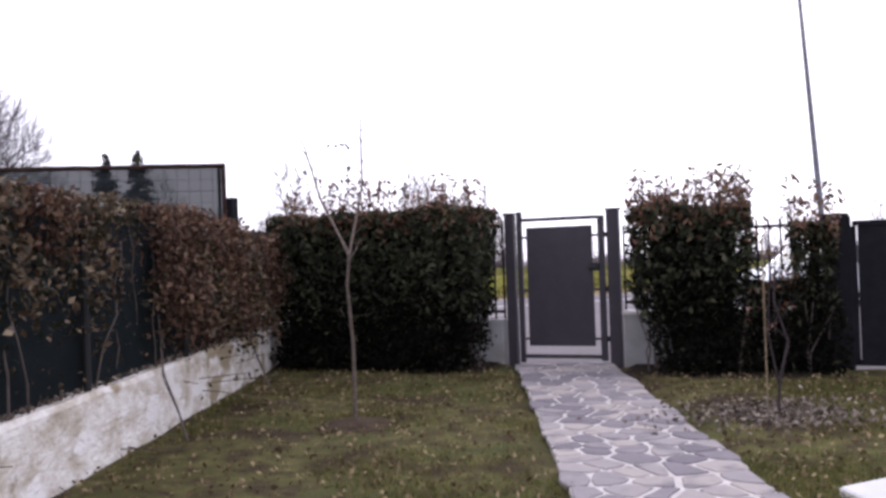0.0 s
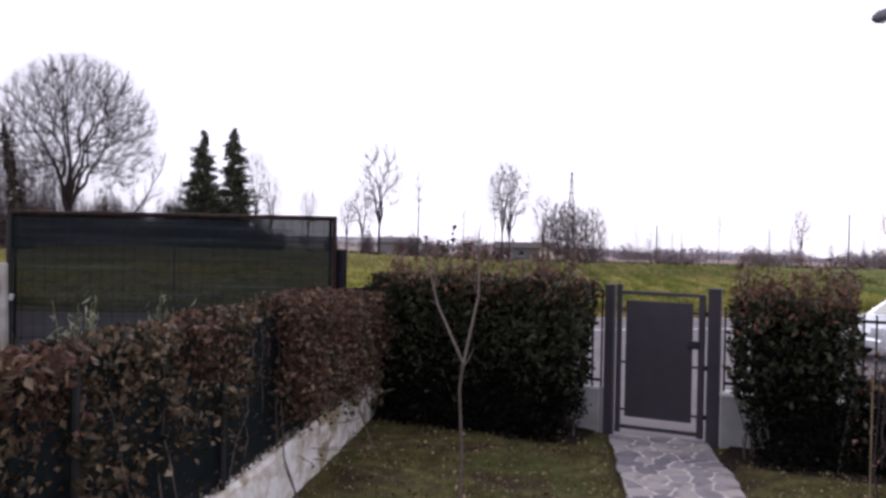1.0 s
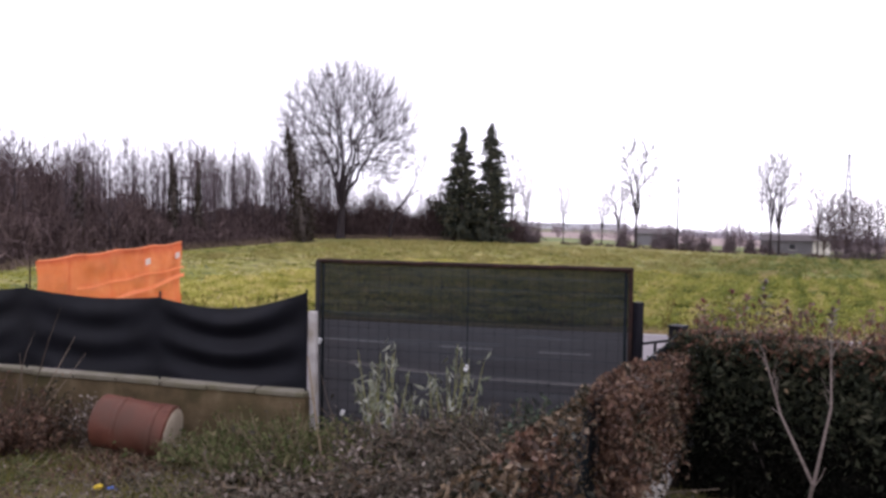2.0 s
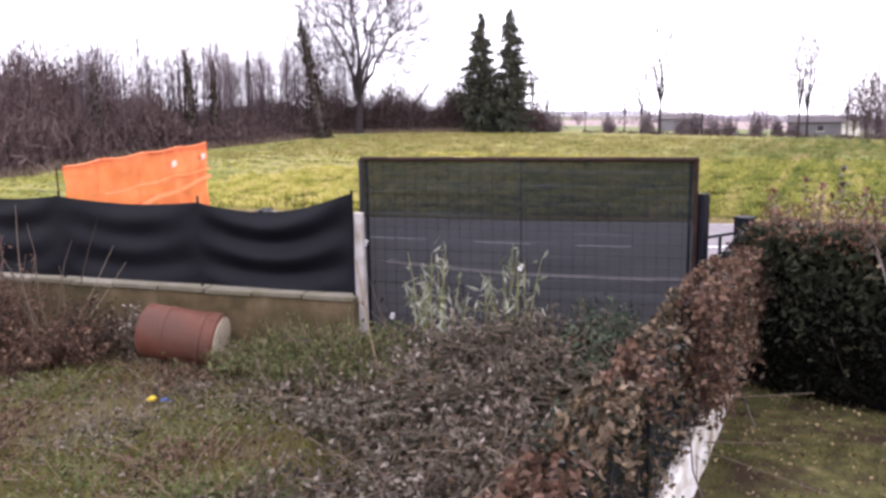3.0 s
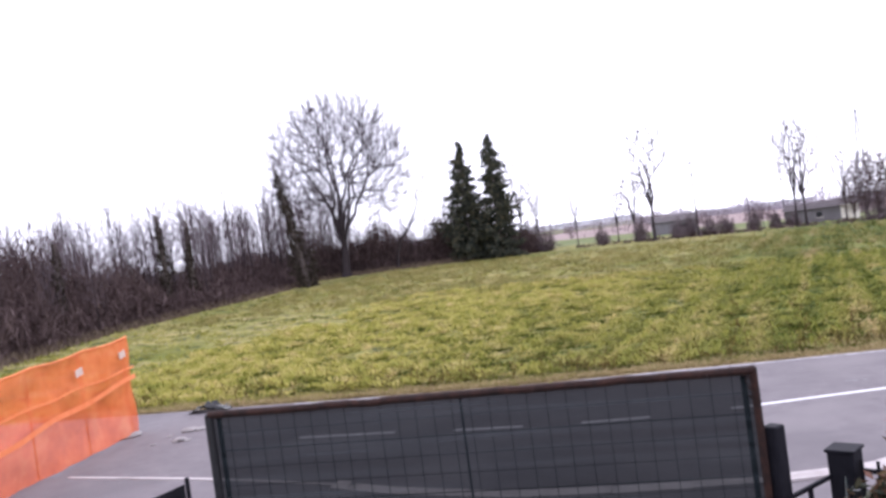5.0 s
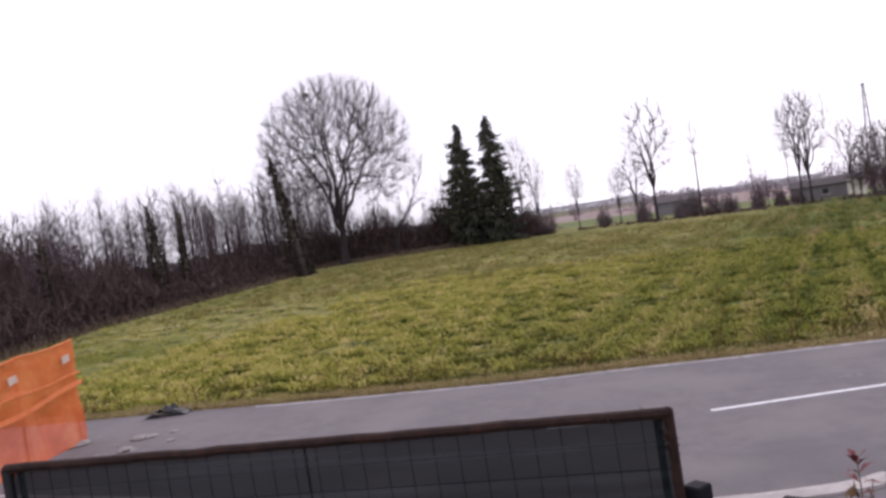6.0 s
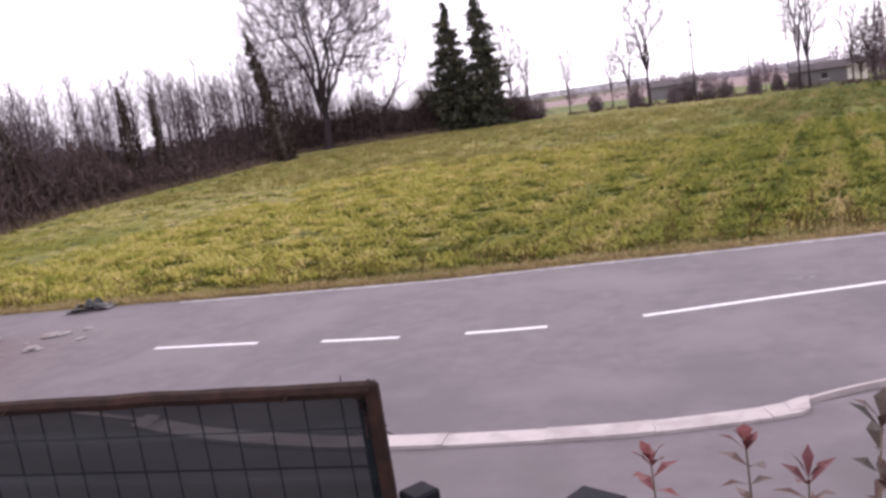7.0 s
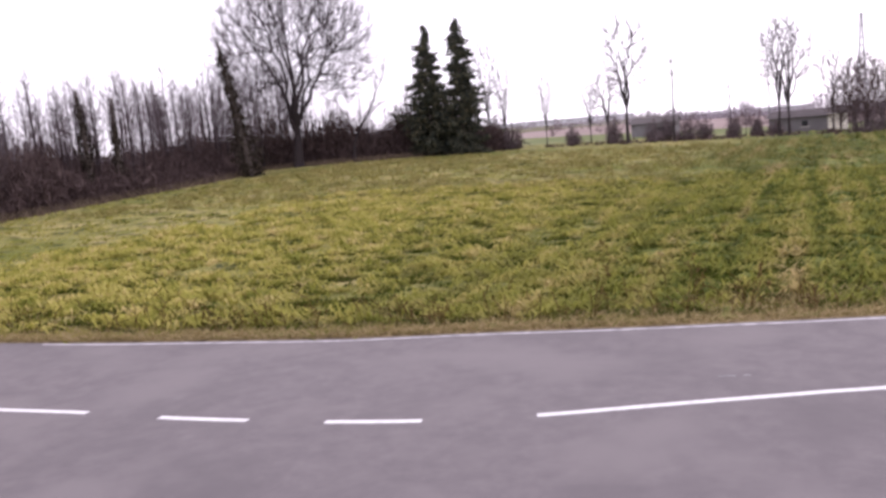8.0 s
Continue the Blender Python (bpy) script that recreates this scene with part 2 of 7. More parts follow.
M["tank"] = material("brown_tank_paint", [(0.065, 0.022, 0.013), (0.110, 0.037, 0.022), (0.16, 0.062, 0.038)], 4, 0.65, 0.3, 60, stains=(0.08, 0.035, 0.022), stain_scale=2.0)
M["tank_end"] = material("yellowed_insulation", [(0.30, 0.24, 0.17), (0.46, 0.40, 0.31)], 5, 0.8, 0.3, 50)
M["orange_net"] = material("orange_site_net", [(0.62, 0.10, 0.02), (0.78, 0.15, 0.035), (0.86, 0.23, 0.075)], 1.3, 0.75, 0.6, 40, through_light=0.28)
M["orange_band"] = material("pale_orange_band", [(0.74, 0.19, 0.06), (0.85, 0.28, 0.11)], 3, 0.8, 0.2, 50)
M["pale_tape"] = material("dirty_white_tape", [(0.52, 0.40, 0.33), (0.68, 0.56, 0.48)], 3, 0.7, 0.1, 60)
M["rubble"] = material("dusty_rubble", [(0.21, 0.195, 0.19), (0.31, 0.29, 0.28)], 6, 0.9, 0.5, 40)
M["white_plastic"] = material("white_plastic", [(0.62, 0.62, 0.6), (0.76, 0.76, 0.75)], 6, 0.6, 0.1, 60)
M["yellow_plastic"] = material("yellow_plastic", [(0.6, 0.42, 0.02), (0.75, 0.55, 0.05)], 6, 0.5, 0.1, 60)
M["blue_plastic"] = material("blue_plastic", [(0.03, 0.08, 0.3), (0.06, 0.13, 0.42)], 6, 0.5, 0.1, 60)
M["bark"] = material("grey_brown_bark", [(0.055, 0.042, 0.038), (0.10, 0.080, 0.072), (0.15, 0.125, 0.11)], 6, 0.9, 0.5, 30)
M["dark_bark"] = material("dark_oak_bark", [(0.018, 0.014, 0.015), (0.034, 0.026, 0.028), (0.058, 0.046, 0.047)], 5, 0.9, 0.5, 30)
M["far_bark"] = material("winter_twigs", [(0.075, 0.056, 0.064), (0.14, 0.110, 0.120)], 0.6, 0.9, 0, per_object=0.5)
M["young_bark"] = material("young_bark", [(0.085, 0.065, 0.056), (0.18, 0.145, 0.125)], 14, 0.85, 0.3, 60, stretch=(1, 1, 3))
M["brush"] = material("brown_brushwood", [(0.040, 0.027, 0.027), (0.084, 0.058, 0.056), (0.16, 0.118, 0.112)], 0.2, 0.95, 0, island=0.65, spec=0.1)
M["fringe_grass"] = material("withered_grass", [(0.085, 0.062, 0.045), (0.16, 0.12, 0.088), (0.24, 0.19, 0.135)], 0.4, 0.9, 0, island=0.5, spec=0.1)
M["ivy"] = material("ivy_leaves", [(0.024, 0.019, 0.015), (0.042, 0.035, 0.027), (0.066, 0.056, 0.043)], 0.8, 0.85, 0, island=0.6, spec=0.06)
M["conifer"] = material("conifer_needles", [(0.012, 0.017, 0.016), (0.030, 0.038, 0.032), (0.075, 0.076, 0.050), (0.15, 0.13, 0.075)], 0.9, 0.8, 0, island=0.55, spec=0.15)
# near-black core colour stands in for the shade inside the hedges
M["hedge_core"] = material("hedge_shade_core", [(0.002, 0.0022, 0.0018), (0.006, 0.006, 0.0045)], 6, 0.95, 0.6, 30, spec=0.03)
M["hedge_leaf"] = material("dark_hedge_leaves", [(0.007, 0.009, 0.005), (0.018, 0.022, 0.013), (0.040, 0.045, 0.026), (0.085, 0.080, 0.050)], 1.6, 0.65, 0, island=0.65, spec=0.14, leafy=0.15)
# near-black copy of the hedge leaf: shade low in the hedge, as colour
M["shaded_leaf"] = material("shaded_hedge_leaves", [(0.003, 0.0034, 0.0026), (0.006, 0.0062, 0.0045), (0.011, 0.010, 0.007)], 3, 0.8, 0, island=0.6, spec=0.05)
M["red_leaf"] = material("red_shoot_leaves", [(0.045, 0.036, 0.020), (0.11, 0.062, 0.036), (0.17, 0.070, 0.046), (0.15, 0.115, 0.055)], 1.5, 0.5, 0, island=0.75, spec=0.4, leafy=0.2)
M["shoot_leaf"] = material("red_green_leaves", [(0.035, 0.030, 0.020), (0.075, 0.040, 0.032), (0.10, 0.050, 0.042)], 5, 0.5, 0, island=0.6, spec=0.4, leafy=0.15)
M["crimson_leaf"] = material("crimson_leaves", [(0.075, 0.016, 0.020), (0.125, 0.026, 0.031), (0.18, 0.045, 0.045)], 4, 0.5, 0, island=0.6, spec=0.4, leafy=0.15)
M["climber_leaf"] = material("autumn_climber_leaves", [(0.010, 0.011, 0.005), (0.024, 0.022, 0.010), (0.062, 0.040, 0.022), (0.118, 0.078, 0.045), (0.24, 0.18, 0.115)], 1.6, 0.6, 0, island=0.75, leafy=0.2)
M["rusty_leaf"] = material("rusty_climber_leaves", [(0.022, 0.014, 0.009), (0.062, 0.033, 0.021), (0.12, 0.062, 0.040), (0.19, 0.125, 0.080)], 1.8, 0.65, 0, island=0.75, leafy=0.25)
M["dead_leaf"] = material("dead_leaves", [(0.05, 0.038, 0.028), (0.10, 0.078, 0.062), (0.18, 0.145, 0.12), (0.30, 0.26, 0.225)], 1.5, 0.75, 0, island=0.75)
M["weed"] = material("weed_leaves", [(0.035, 0.062, 0.018), (0.065, 0.10, 0.035), (0.10, 0.14, 0.055)], 1.5, 0.7, 0, island=0.7)
M["fern"] = material("light_green_weeds", [(0.034, 0.046, 0.016), (0.080, 0.098, 0.036), (0.15, 0.158, 0.068), (0.20, 0.155, 0.095)], 1.5, 0.8, 0, island=0.6, spec=0.1, leafy=0.3)
M["blue_leaf"] = material("dark_green_leaves", [(0.014, 0.022, 0.012), (0.036, 0.054, 0.030), (0.085, 0.105, 0.066)], 2.0, 0.6, 0, island=0.7, spec=0.2)
M["tangle_leaf"] = material("grey_tangle_leaves", [(0.020, 0.018, 0.013), (0.050, 0.044, 0.030), (0.11, 0.095, 0.068), (0.20, 0.165, 0.14)], 1.5, 0.75, 0, island=0.75, spec=0.2)
M["plot_grass"] = material("plot_grass", [(0.060, 0.058, 0.016), (0.125, 0.118, 0.032), (0.185, 0.165, 0.052), (0.23, 0.18, 0.085)], 1.2, 0.85, 0, island=0.4, spec=0.1, leafy=0.3)
M["grey_leaf"] = material("grey_green_leaves", [(0.085, 0.10, 0.06), (0.19, 0.20, 0.14), (0.38, 0.38, 0.32)], 1.5, 0.7, 0, island=0.7)
M["stem"] = material("straw_stems", [(0.12, 0.085, 0.05), (0.24, 0.19, 0.12)], 6, 0.85, 0, island=0.5)
M["pale_stem"] = material("pale_shrub_stems", [(0.15, 0.16, 0.05), (0.30, 0.29, 0.11)], 6, 0.85, 0, island=0.5)
M["stalk"] = material("brown_stalks", [(0.045, 0.028, 0.010), (0.10, 0.066, 0.024), (0.16, 0.11, 0.045)], 3, 0.95, 0, island=0.5, spec=0.05)
M["red_twig"] = material("red_brown_twigs", [(0.060, 0.032, 0.028), (0.12, 0.070, 0.060), (0.18, 0.115, 0.10)], 3, 0.9, 0, island=0.7)
M["twig"] = material("dead_twigs", [(0.045, 0.032, 0.022), (0.10, 0.074, 0.052), (0.18, 0.14, 0.10)], 3, 0.9, 0, island=0.7)
M["plaster"] = material("cream_plaster", [(0.66, 0.62, 0.54), (0.76, 0.72, 0.64)], 0.8, 0.9, 0.2, 10)
M["grey_plaster"] = material("grey_plaster", [(0.15, 0.14, 0.15), (0.21, 0.20, 0.21)], 0.8, 0.9, 0.2, 10)
M["roof"] = material("grey_brown_roof", [(0.055, 0.045, 0.048), (0.085, 0.070, 0.073)], 1.0, 0.9, 0.3, 8)
M["far_roof"] = material("pale_metal_roof", [(0.5, 0.51, 0.54), (0.6, 0.61, 0.64)], 0.2, 0.6, 0.0)
M["far_wall"] = material("pale_sheet_wall", [(0.62, 0.62, 0.66), (0.72, 0.72, 0.75)], 0.1, 0.8, 0.0)
M["pale_opening"] = material("clouded_glazing", [(0.30, 0.30, 0.33), (0.36, 0.36, 0.39)], 0.5, 0.4, 0.0)
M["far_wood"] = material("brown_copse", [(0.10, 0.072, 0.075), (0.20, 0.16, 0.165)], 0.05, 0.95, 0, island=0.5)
# paler copy of far_wood, with the distance haze put into the colour
M["hazed_wood"] = material("distant_woods", [(0.30, 0.27, 0.30), (0.40, 0.365, 0.395)], 0.02, 0.95, 0, island=0.5)
M["dark_opening"] = material("dark_window_glass", [(0.02, 0.022, 0.026), (0.03, 0.032, 0.036)], 2, 0.2, 0.0, spec=0.5)
M["far_steel"] = material("pale_lattice_steel", [(0.30, 0.30, 0.33), (0.40, 0.40, 0.43)], 1.0, 0.6, 0.0, metal=0.2)
M["galvanized"] = material("galvanised_steel", [(0.11, 0.11, 0.13), (0.17, 0.17, 0.19)], 8, 0.45, 0.1, 60, metal=0.5)
M["car_paint"] = material("silver_car_paint", [(0.55, 0.57, 0.6), (0.62, 0.64, 0.67)], 3, 0.25, 0.0, metal=0.35, spec=0.5)
M["tyre"] = material("tyre_rubber", [(0.014, 0.014, 0.015), (0.022, 0.022, 0.023)], 12, 0.8, 0.2, 60)
M["lamp_lens"] = material("lamp_glass", [(0.5, 0.5, 0.52), (0.6, 0.6, 0.62)], 8, 0.2, 0.0, spec=0.5)


# ---- building helpers ----
class Shape:
    """Collects vertices and faces of one mesh."""

    def __init__(self):
        self.v, self.f = [], []

    def add(self, verts, faces):
        k = len(self.v)
        self.v.extend(tuple(p) for p in verts)
        self.f.extend(tuple(i + k for i in f) for f in faces)
        return self

    def box(self, size, m, bevel=0.006):
        bm = bmesh.new()
        bmesh.ops.create_cube(bm, size=1)
        bmesh.ops.scale(bm, vec=size, verts=bm.verts)
        if bevel:
            bmesh.ops.bevel(bm, geom=bm.edges[:], offset=min(bevel, min(size) * 0.3), segments=1, affect="EDGES")
        bm.transform(m)
        bm.verts.ensure_lookup_table()
        self.add([p.co for p in bm.verts], [[p.index for p in f.verts] for f in bm.faces])
        bm.free()
        return self

    def tube(self, pts, radii, n=4, cap=True):
        pts = [Vector(p) for p in pts]
        k, ring = len(self.v), []
        side = None
        for i, p in enumerate(pts):
            d = (pts[min(i + 1, len(pts) - 1)] - pts[max(i - 1, 0)])
            d = d.normalized() if d.length > 1e-9 else Vector((0, 0, 1))
            if side is None:
                side = d.orthogonal().normalized()
            side = (side - d * side.dot(d))
            side = side.normalized() if side.length > 1e-6 else d.orthogonal().normalized()
            other = d.cross(side)
            r = radii[i] if i < len(radii) else radii[-1]
            for j in range(n):
                a = 2 * math.pi * j / n
                q = p + side * (r * math.cos(a)) + other * (r * math.sin(a))
                self.v.append((q.x, q.y, q.z))
        for i in range(len(pts) - 1):
            for j in range(n):
                a, b = k + i * n + j, k + i * n + (j + 1) % n
                self.f.append((a, b, b + n, a + n))
        if cap:
            self.f.append(tuple(k + j for j in reversed(range(n))))
            e = k + (len(pts) - 1) * n
            self.f.append(tuple(e + j for j in range(n)))
        return self

    def lathe(self, profile, n=24, m=None):
        """Profile of (radius, height) turned round z."""
        m = m or Matrix.Identity(4)
        k = len(self.v)
        for r, z in profile:
            for j in range(n):
                a = 2 * math.pi * j / n
                q = m @ Vector((r * math.cos(a), r * math.sin(a), z))
                self.v.append((q.x, q.y, q.z))
        for i in range(len(profile) - 1):
            for j in range(n):
                a, b = k + i * n + j, k + i * n + (j + 1) % n
                self.f.append((a, b, b + n, a + n))
        self.f.append(tuple(k + j for j in reversed(range(n))))
        e = k + (len(profile) - 1) * n
        self.f.append(tuple(e + j for j in range(n)))
        return self

    def prism(self, outline, z0, z1, chamfer=0.0):
        """An upright prism on a plan outline (counter-clockwise)."""
        n = len(outline)
        cx, cy = sum(p[0] for p in outline) / n, sum(p[1] for p in outline) / n
        rings = [[(x, y, z0) for x, y in outline], [(x, y, z1 - chamfer) for x, y in outline]]
        if chamfer:
            ins = []
            for x, y in outline:
                d = math.hypot(x - cx, y - cy) or 1
                k = max(0.0, 1 - 1.3 * chamfer / d)
                ins.append((cx + (x - cx) * k, cy + (y - cy) * k, z1))
            rings.append(ins)
        v = [p for r in rings for p in r]
        f = [tuple(reversed(range(n))), tuple((len(rings) - 1) * n + i for i in range(n))]
        for r in range(len(rings) - 1):
            for i in range(n):
                j = (i + 1) % n
                f.append((r * n + i, r * n + j, r * n + n + j, r * n + n + i))
        return self.add(v, f)

    def mesh(self, name, smooth=False):
        me = bpy.data.meshes.new(name)
        me.from_pydata(self.v, [], self.f)
        if smooth:
            me.shade_smooth()
        me.update()
        return me


def array_mesh(name, verts, faces):
    """A mesh from arrays: (n, 3) places and (m, k) corners."""
    me = bpy.data.meshes.new(name)
    me.from_pydata(verts.tolist(), [], faces.tolist())
    me.update()
    return me


def thing(name, place=(0, 0, 0), turn=0.0, label="", category="", group="", kind=""):
    ob = new(name)
    ob.matrix_basis = pose(*place, 0, 0, turn)
    ob.empty_display_size = 0.1
    return tagged(ob, label, category, group, kind)


def part(name, shape, mat, parent=None, label="", smooth=False, kind=""):
    me = shape if isinstance(shape, bpy.types.Mesh) else shape.mesh(name, smooth)
    if not me.materials:
        me.materials.append(M[mat])
    ob = new(name, me)
    ob.parent = parent
    return tagged(ob, label, kind=kind)


def T(x, y, z, rx=0, ry=0, rz=0):
    return pose(x, y, z, rx, ry, rz)


def leaves(name, spots, size, seed=0, up=0.0, fold=0.25, slim=0.45, droop=0.0):
    """Leaves as folded diamonds at the given spots, turned at random. size: (least, most)."""
    rng = np.random.default_rng(seed)
    p = np.asarray(spots, float)
    n = len(p)
    d = rng.normal(size=(n, 3))
    d[:, 2] += up
    d[:, 2] -= droop
    d /= np.linalg.norm(d, axis=1)[:, None]
    r = rng.normal(size=(n, 3))
    s = np.cross(d, r)
    s /= np.linalg.norm(s, axis=1)[:, None] + 1e-9
    u = np.cross(s, d)
    L = rng.uniform(size[0], size[1], n)[:, None]
    a, b = p - d * L * 0.5, p + d * L * 0.5
    mid = p - d * L * 0.08
    c, e = mid + s * L * slim * 0.5 + u * L * fold * 0.3, mid - s * L * slim * 0.5 + u * L * fold * 0.3
    v = np.stack([a, c, b, e], 1).reshape(-1, 3)
    k = np.arange(n)[:, None] * 4
    f = np.concatenate([k + np.array([[0, 1, 2]]), k + np.array([[0, 2, 3]])], 0)
    return array_mesh(name, v, f)


def blades(name, spots, height, width, seed=0, lean=0.5, comb=0.0):
    """Blades of grass: one bent triangle pair each."""
    rng = np.random.default_rng(seed)
    p = np.asarray(spots, float)
    n = len(p)
    a = rng.uniform(0, 2 * math.pi, n)
    h = rng.uniform(height[0], height[1], n)
    w = rng.uniform(width[0], width[1], n)
    side = np.stack([np.cos(a), np.sin(a), np.zeros(n)], 1) * w[:, None] * 0.5
    b = rng.uniform(0, 2 * math.pi, n)
    tip = np.stack([np.cos(b), np.sin(b), np.zeros(n)], 1) * (h * rng.uniform(0.1, 1, n) * lean)[:, None]
    tip[:, 0] += h * comb * rng.normal(0.6, 0.8, n)
    tip[:, 2] = h
    v = np.stack([p - side, p + side, p + tip], 1).reshape(-1, 3)
    f = np.arange(n * 3).reshape(-1, 3)
    return array_mesh(name, v, f)


def mats(name, centres, radius, count, seed):
    """Matted tufts: long flat blades that arch out from each centre and lie over, mostly sideways."""
    rng = np.random.default_rng(seed)
    c = np.repeat(np.asarray(centres, float), count, 0)
    n = len(c)
    R = np.repeat(rng.uniform(radius[0], radius[1], len(centres)), count)
    lay = np.repeat(rng.normal(0.12, 0.35, len(centres)), count)
    a = lay + rng.normal(0, 0.55, n) + np.where(rng.uniform(size=n) < 0.62, 0, math.pi)
    d = np.stack([np.cos(a), np.sin(a), np.zeros(n)], 1)
    side = np.stack([-d[:, 1], d[:, 0], np.zeros(n)], 1)
    base = c + np.stack([rng.normal(0, 0.45, n) * R, rng.normal(0, 0.30, n) * R, np.zeros(n)], 1)
    L, w = R * rng.uniform(0.6, 1.25, n), rng.uniform(0.030, 0.066, n)[:, None]
    h = R * rng.uniform(0.18, 0.58, n)
    mid = base + d * (L * 0.42)[:, None]
    mid[:, 2] += h
    tip = base + d * L[:, None]
    tip[:, 2] += h * rng.uniform(0.1, 0.7, n)
    v = np.stack([base - side * w * 0.4, base + side * w * 0.4, mid + side * w * 0.5, mid - side * w * 0.5, tip], 1).reshape(-1, 3)
    k = np.arange(n)[:, None] * 5
    f = np.concatenate([k + np.array([[0, 1, 2]]), k + np.array([[0, 2, 3]]), k + np.array([[3, 2, 4]])], 0)
    return array_mesh(name, v, f)


def curve_points(pts, step):
    """Points on a smooth line through the given ones."""
    pts = [Vector((*p, 0)) if len(p) == 2 else Vector(p) for p in pts]
    out = []
    for i in range(len(pts) - 1):
        a, b, c, d = pts[max(i - 1, 0)], pts[i], pts[i + 1], pts[min(i + 2, len(pts) - 1)]
        n = max(1, int((c - b).length / step))
        for j in range(n):
            t = j / n
            out.append(0.5 * ((2 * b) + (c - a) * t + (2 * a - 5 * b + 4 * c - d) * t * t + (3 * b - 3 * c + d - a) * t ** 3))
    out.append(pts[-1])
    return out


def land(x, y):
    """The gentle swell of the meadow and the land behind it."""
    r = min(max((math.hypot(x + 2, y - 11) - 17) / 85, 0.0), 1.0)
    az = math.degrees(math.atan2(x + 2, max(y - 10, 0.1)))
    return -0.13 + r * (0.55 * math.exp(-((az + 30) / 13) ** 2) - 0.55 * min(max((az + 15) / 15, 0), 1))


def fall(x, y):
    """How far the land behind the meadow has sunk, gently, towards the east."""
    d, az = math.hypot(x, y), math.degrees(math.atan2(x, max(y, 0.1)))
    return -0.018 * max(0.0, d - 118) * min(max((az + 24) / 26, 0.0), 1.0) if y > 0 else 0.0


# ---- the large structure: ground, meadow, road, pavement ----
FAR_EDGE = [(-60, 19.4), (-40, 22.2), (-28, 23.8), (-19, 25.0), (-15.5, 25.36), (-12.6, 25.76), (-10, 26.16), (-7.3, 26.86), (-5, 27.36), (-2.9, 27.9), (-1.2, 28.35), (8, 31.0), (30, 38), (80, 56)]
NEAR_EDGE = [(-60, 10.0), (-40, 13.2), (-20, 18.35), (-13.0, 18.05), (-11.2, 17.80), (-10.4, 17.60), (-9.5, 17.44), (-8.5, 17.36), (-7.0, 17.38), (-5.3, 17.70), (-4.15, 17.98), (-3.05, 18.40), (-2.5, 18.70), (-2.1, 19.15), (-1.5, 19.48), (4, 21.95), (12, 25.2), (30, 32.0), (80, 50)]
CENTRE = [(-30, 19.8), (-14.19, 21.38), (-11.82, 21.60), (-10.49, 21.64), (-9.0, 21.78), (-7.81, 21.94), (-6.37, 22.25), (-5.09, 22.67), (-3.4, 23.42), (-1.9, 24.07), (-1.0, 24.44), (4, 26.35), (14, 30.2), (50, 42)]


def edge_at(line, x):
    for (x0, y0), (x1, y1) in zip(line, line[1:]):
        if x0 <= x <= x1:
            return y0 + (y1 - y0) * (x - x0) / (x1 - x0)
    return line[0][1] if x < line[0][0] else line[-1][1]


def build_ground():
    xs = [-3000, -1500, -700, -350, -220, -150, *range(-120, 121, 6), 150, 220, 350, 700, 1500, 3000]
    ys = [-3000, -1500, -700, -300, -150, -80, *range(-50, 151, 6), 168, 182, 205, 240, 320, 420, 500, 900, 1700, 3000]
    s = Shape()
    for y in ys:
        for x in xs:
            s.v.append((x, y, fall(x, y) + (land(x, y) - 0.22 if 15 < y < 400 and abs(x) < 200 else -0.35 if y < 400 else -0.6)))
    w = len(xs)
    for j in range(len(ys) - 1):
        for i in range(w - 1):
            s.f.append((j * w + i, j * w + i + 1, j * w + w + i + 1, j * w + w + i))
    g = part("ground", s, "far_ground", smooth=True)
    for nm in ("green_strip", "ploughed"):
        g.data.materials.append(M[nm])
    for f in g.data.polygons:
        x, y = f.center.x, f.center.y
        if y > 100 and -90 < x < 160:
            f.material_index = 1 if y < 182 else 2 if y < 500 else 0
    tagged(g, "flat winter farmland reaching the horizon", "ground", kind="structure")

    s = Shape()
    nx, ny = 430, 330
    for j in range(ny):
        for i in range(nx):
            x = -95 + 160 * i / (nx - 1)
            y0 = edge_at(FAR_EDGE, x) + 0.1
            y = y0 + (122 - y0) * (j / (ny - 1)) ** 1.7
            b = noise.noise((x * 0.9, y * 0.9, 3)) * 0.07 + noise.noise((x * 0.25, y * 0.25, 7)) * 0.06 + noise.noise((x * 1.7, y * 2.6, 11)) * 0.10
            b += 0.05 * math.sin(x * 4.6 + y * 0.15 + 2.5 * noise.noise((x * 0.1, y * 0.1, 15))) * min(max((x + 11) / 6, 0), 1)
            s.v.append((x, y, land(x, y) + b * min(1.0, j / 6) + 0.02))
    for j in range(ny - 1):
        for i in range(nx - 1):
            s.f.append((j * nx + i, j * nx + i + 1, j * nx + nx + i + 1, j * nx + nx + i))
    tagged(part("meadow", s, "field", smooth=True), "rough green meadow with yellowed winter patches", "meadow", kind="structure")


def band(left, right, z, step=1.0):
    """A strip between two lines, point by point of equal share."""
    s = Shape()
    n = 160
    for k in range(n):
        x = -60 + 140 * k / (n - 1)
        for line in (left, right):
            s.v.append((x, edge_at(line, x), z))
    for k in range(n - 1):
        s.f.append((2 * k, 2 * k + 2, 2 * k + 3, 2 * k + 1))
    return s


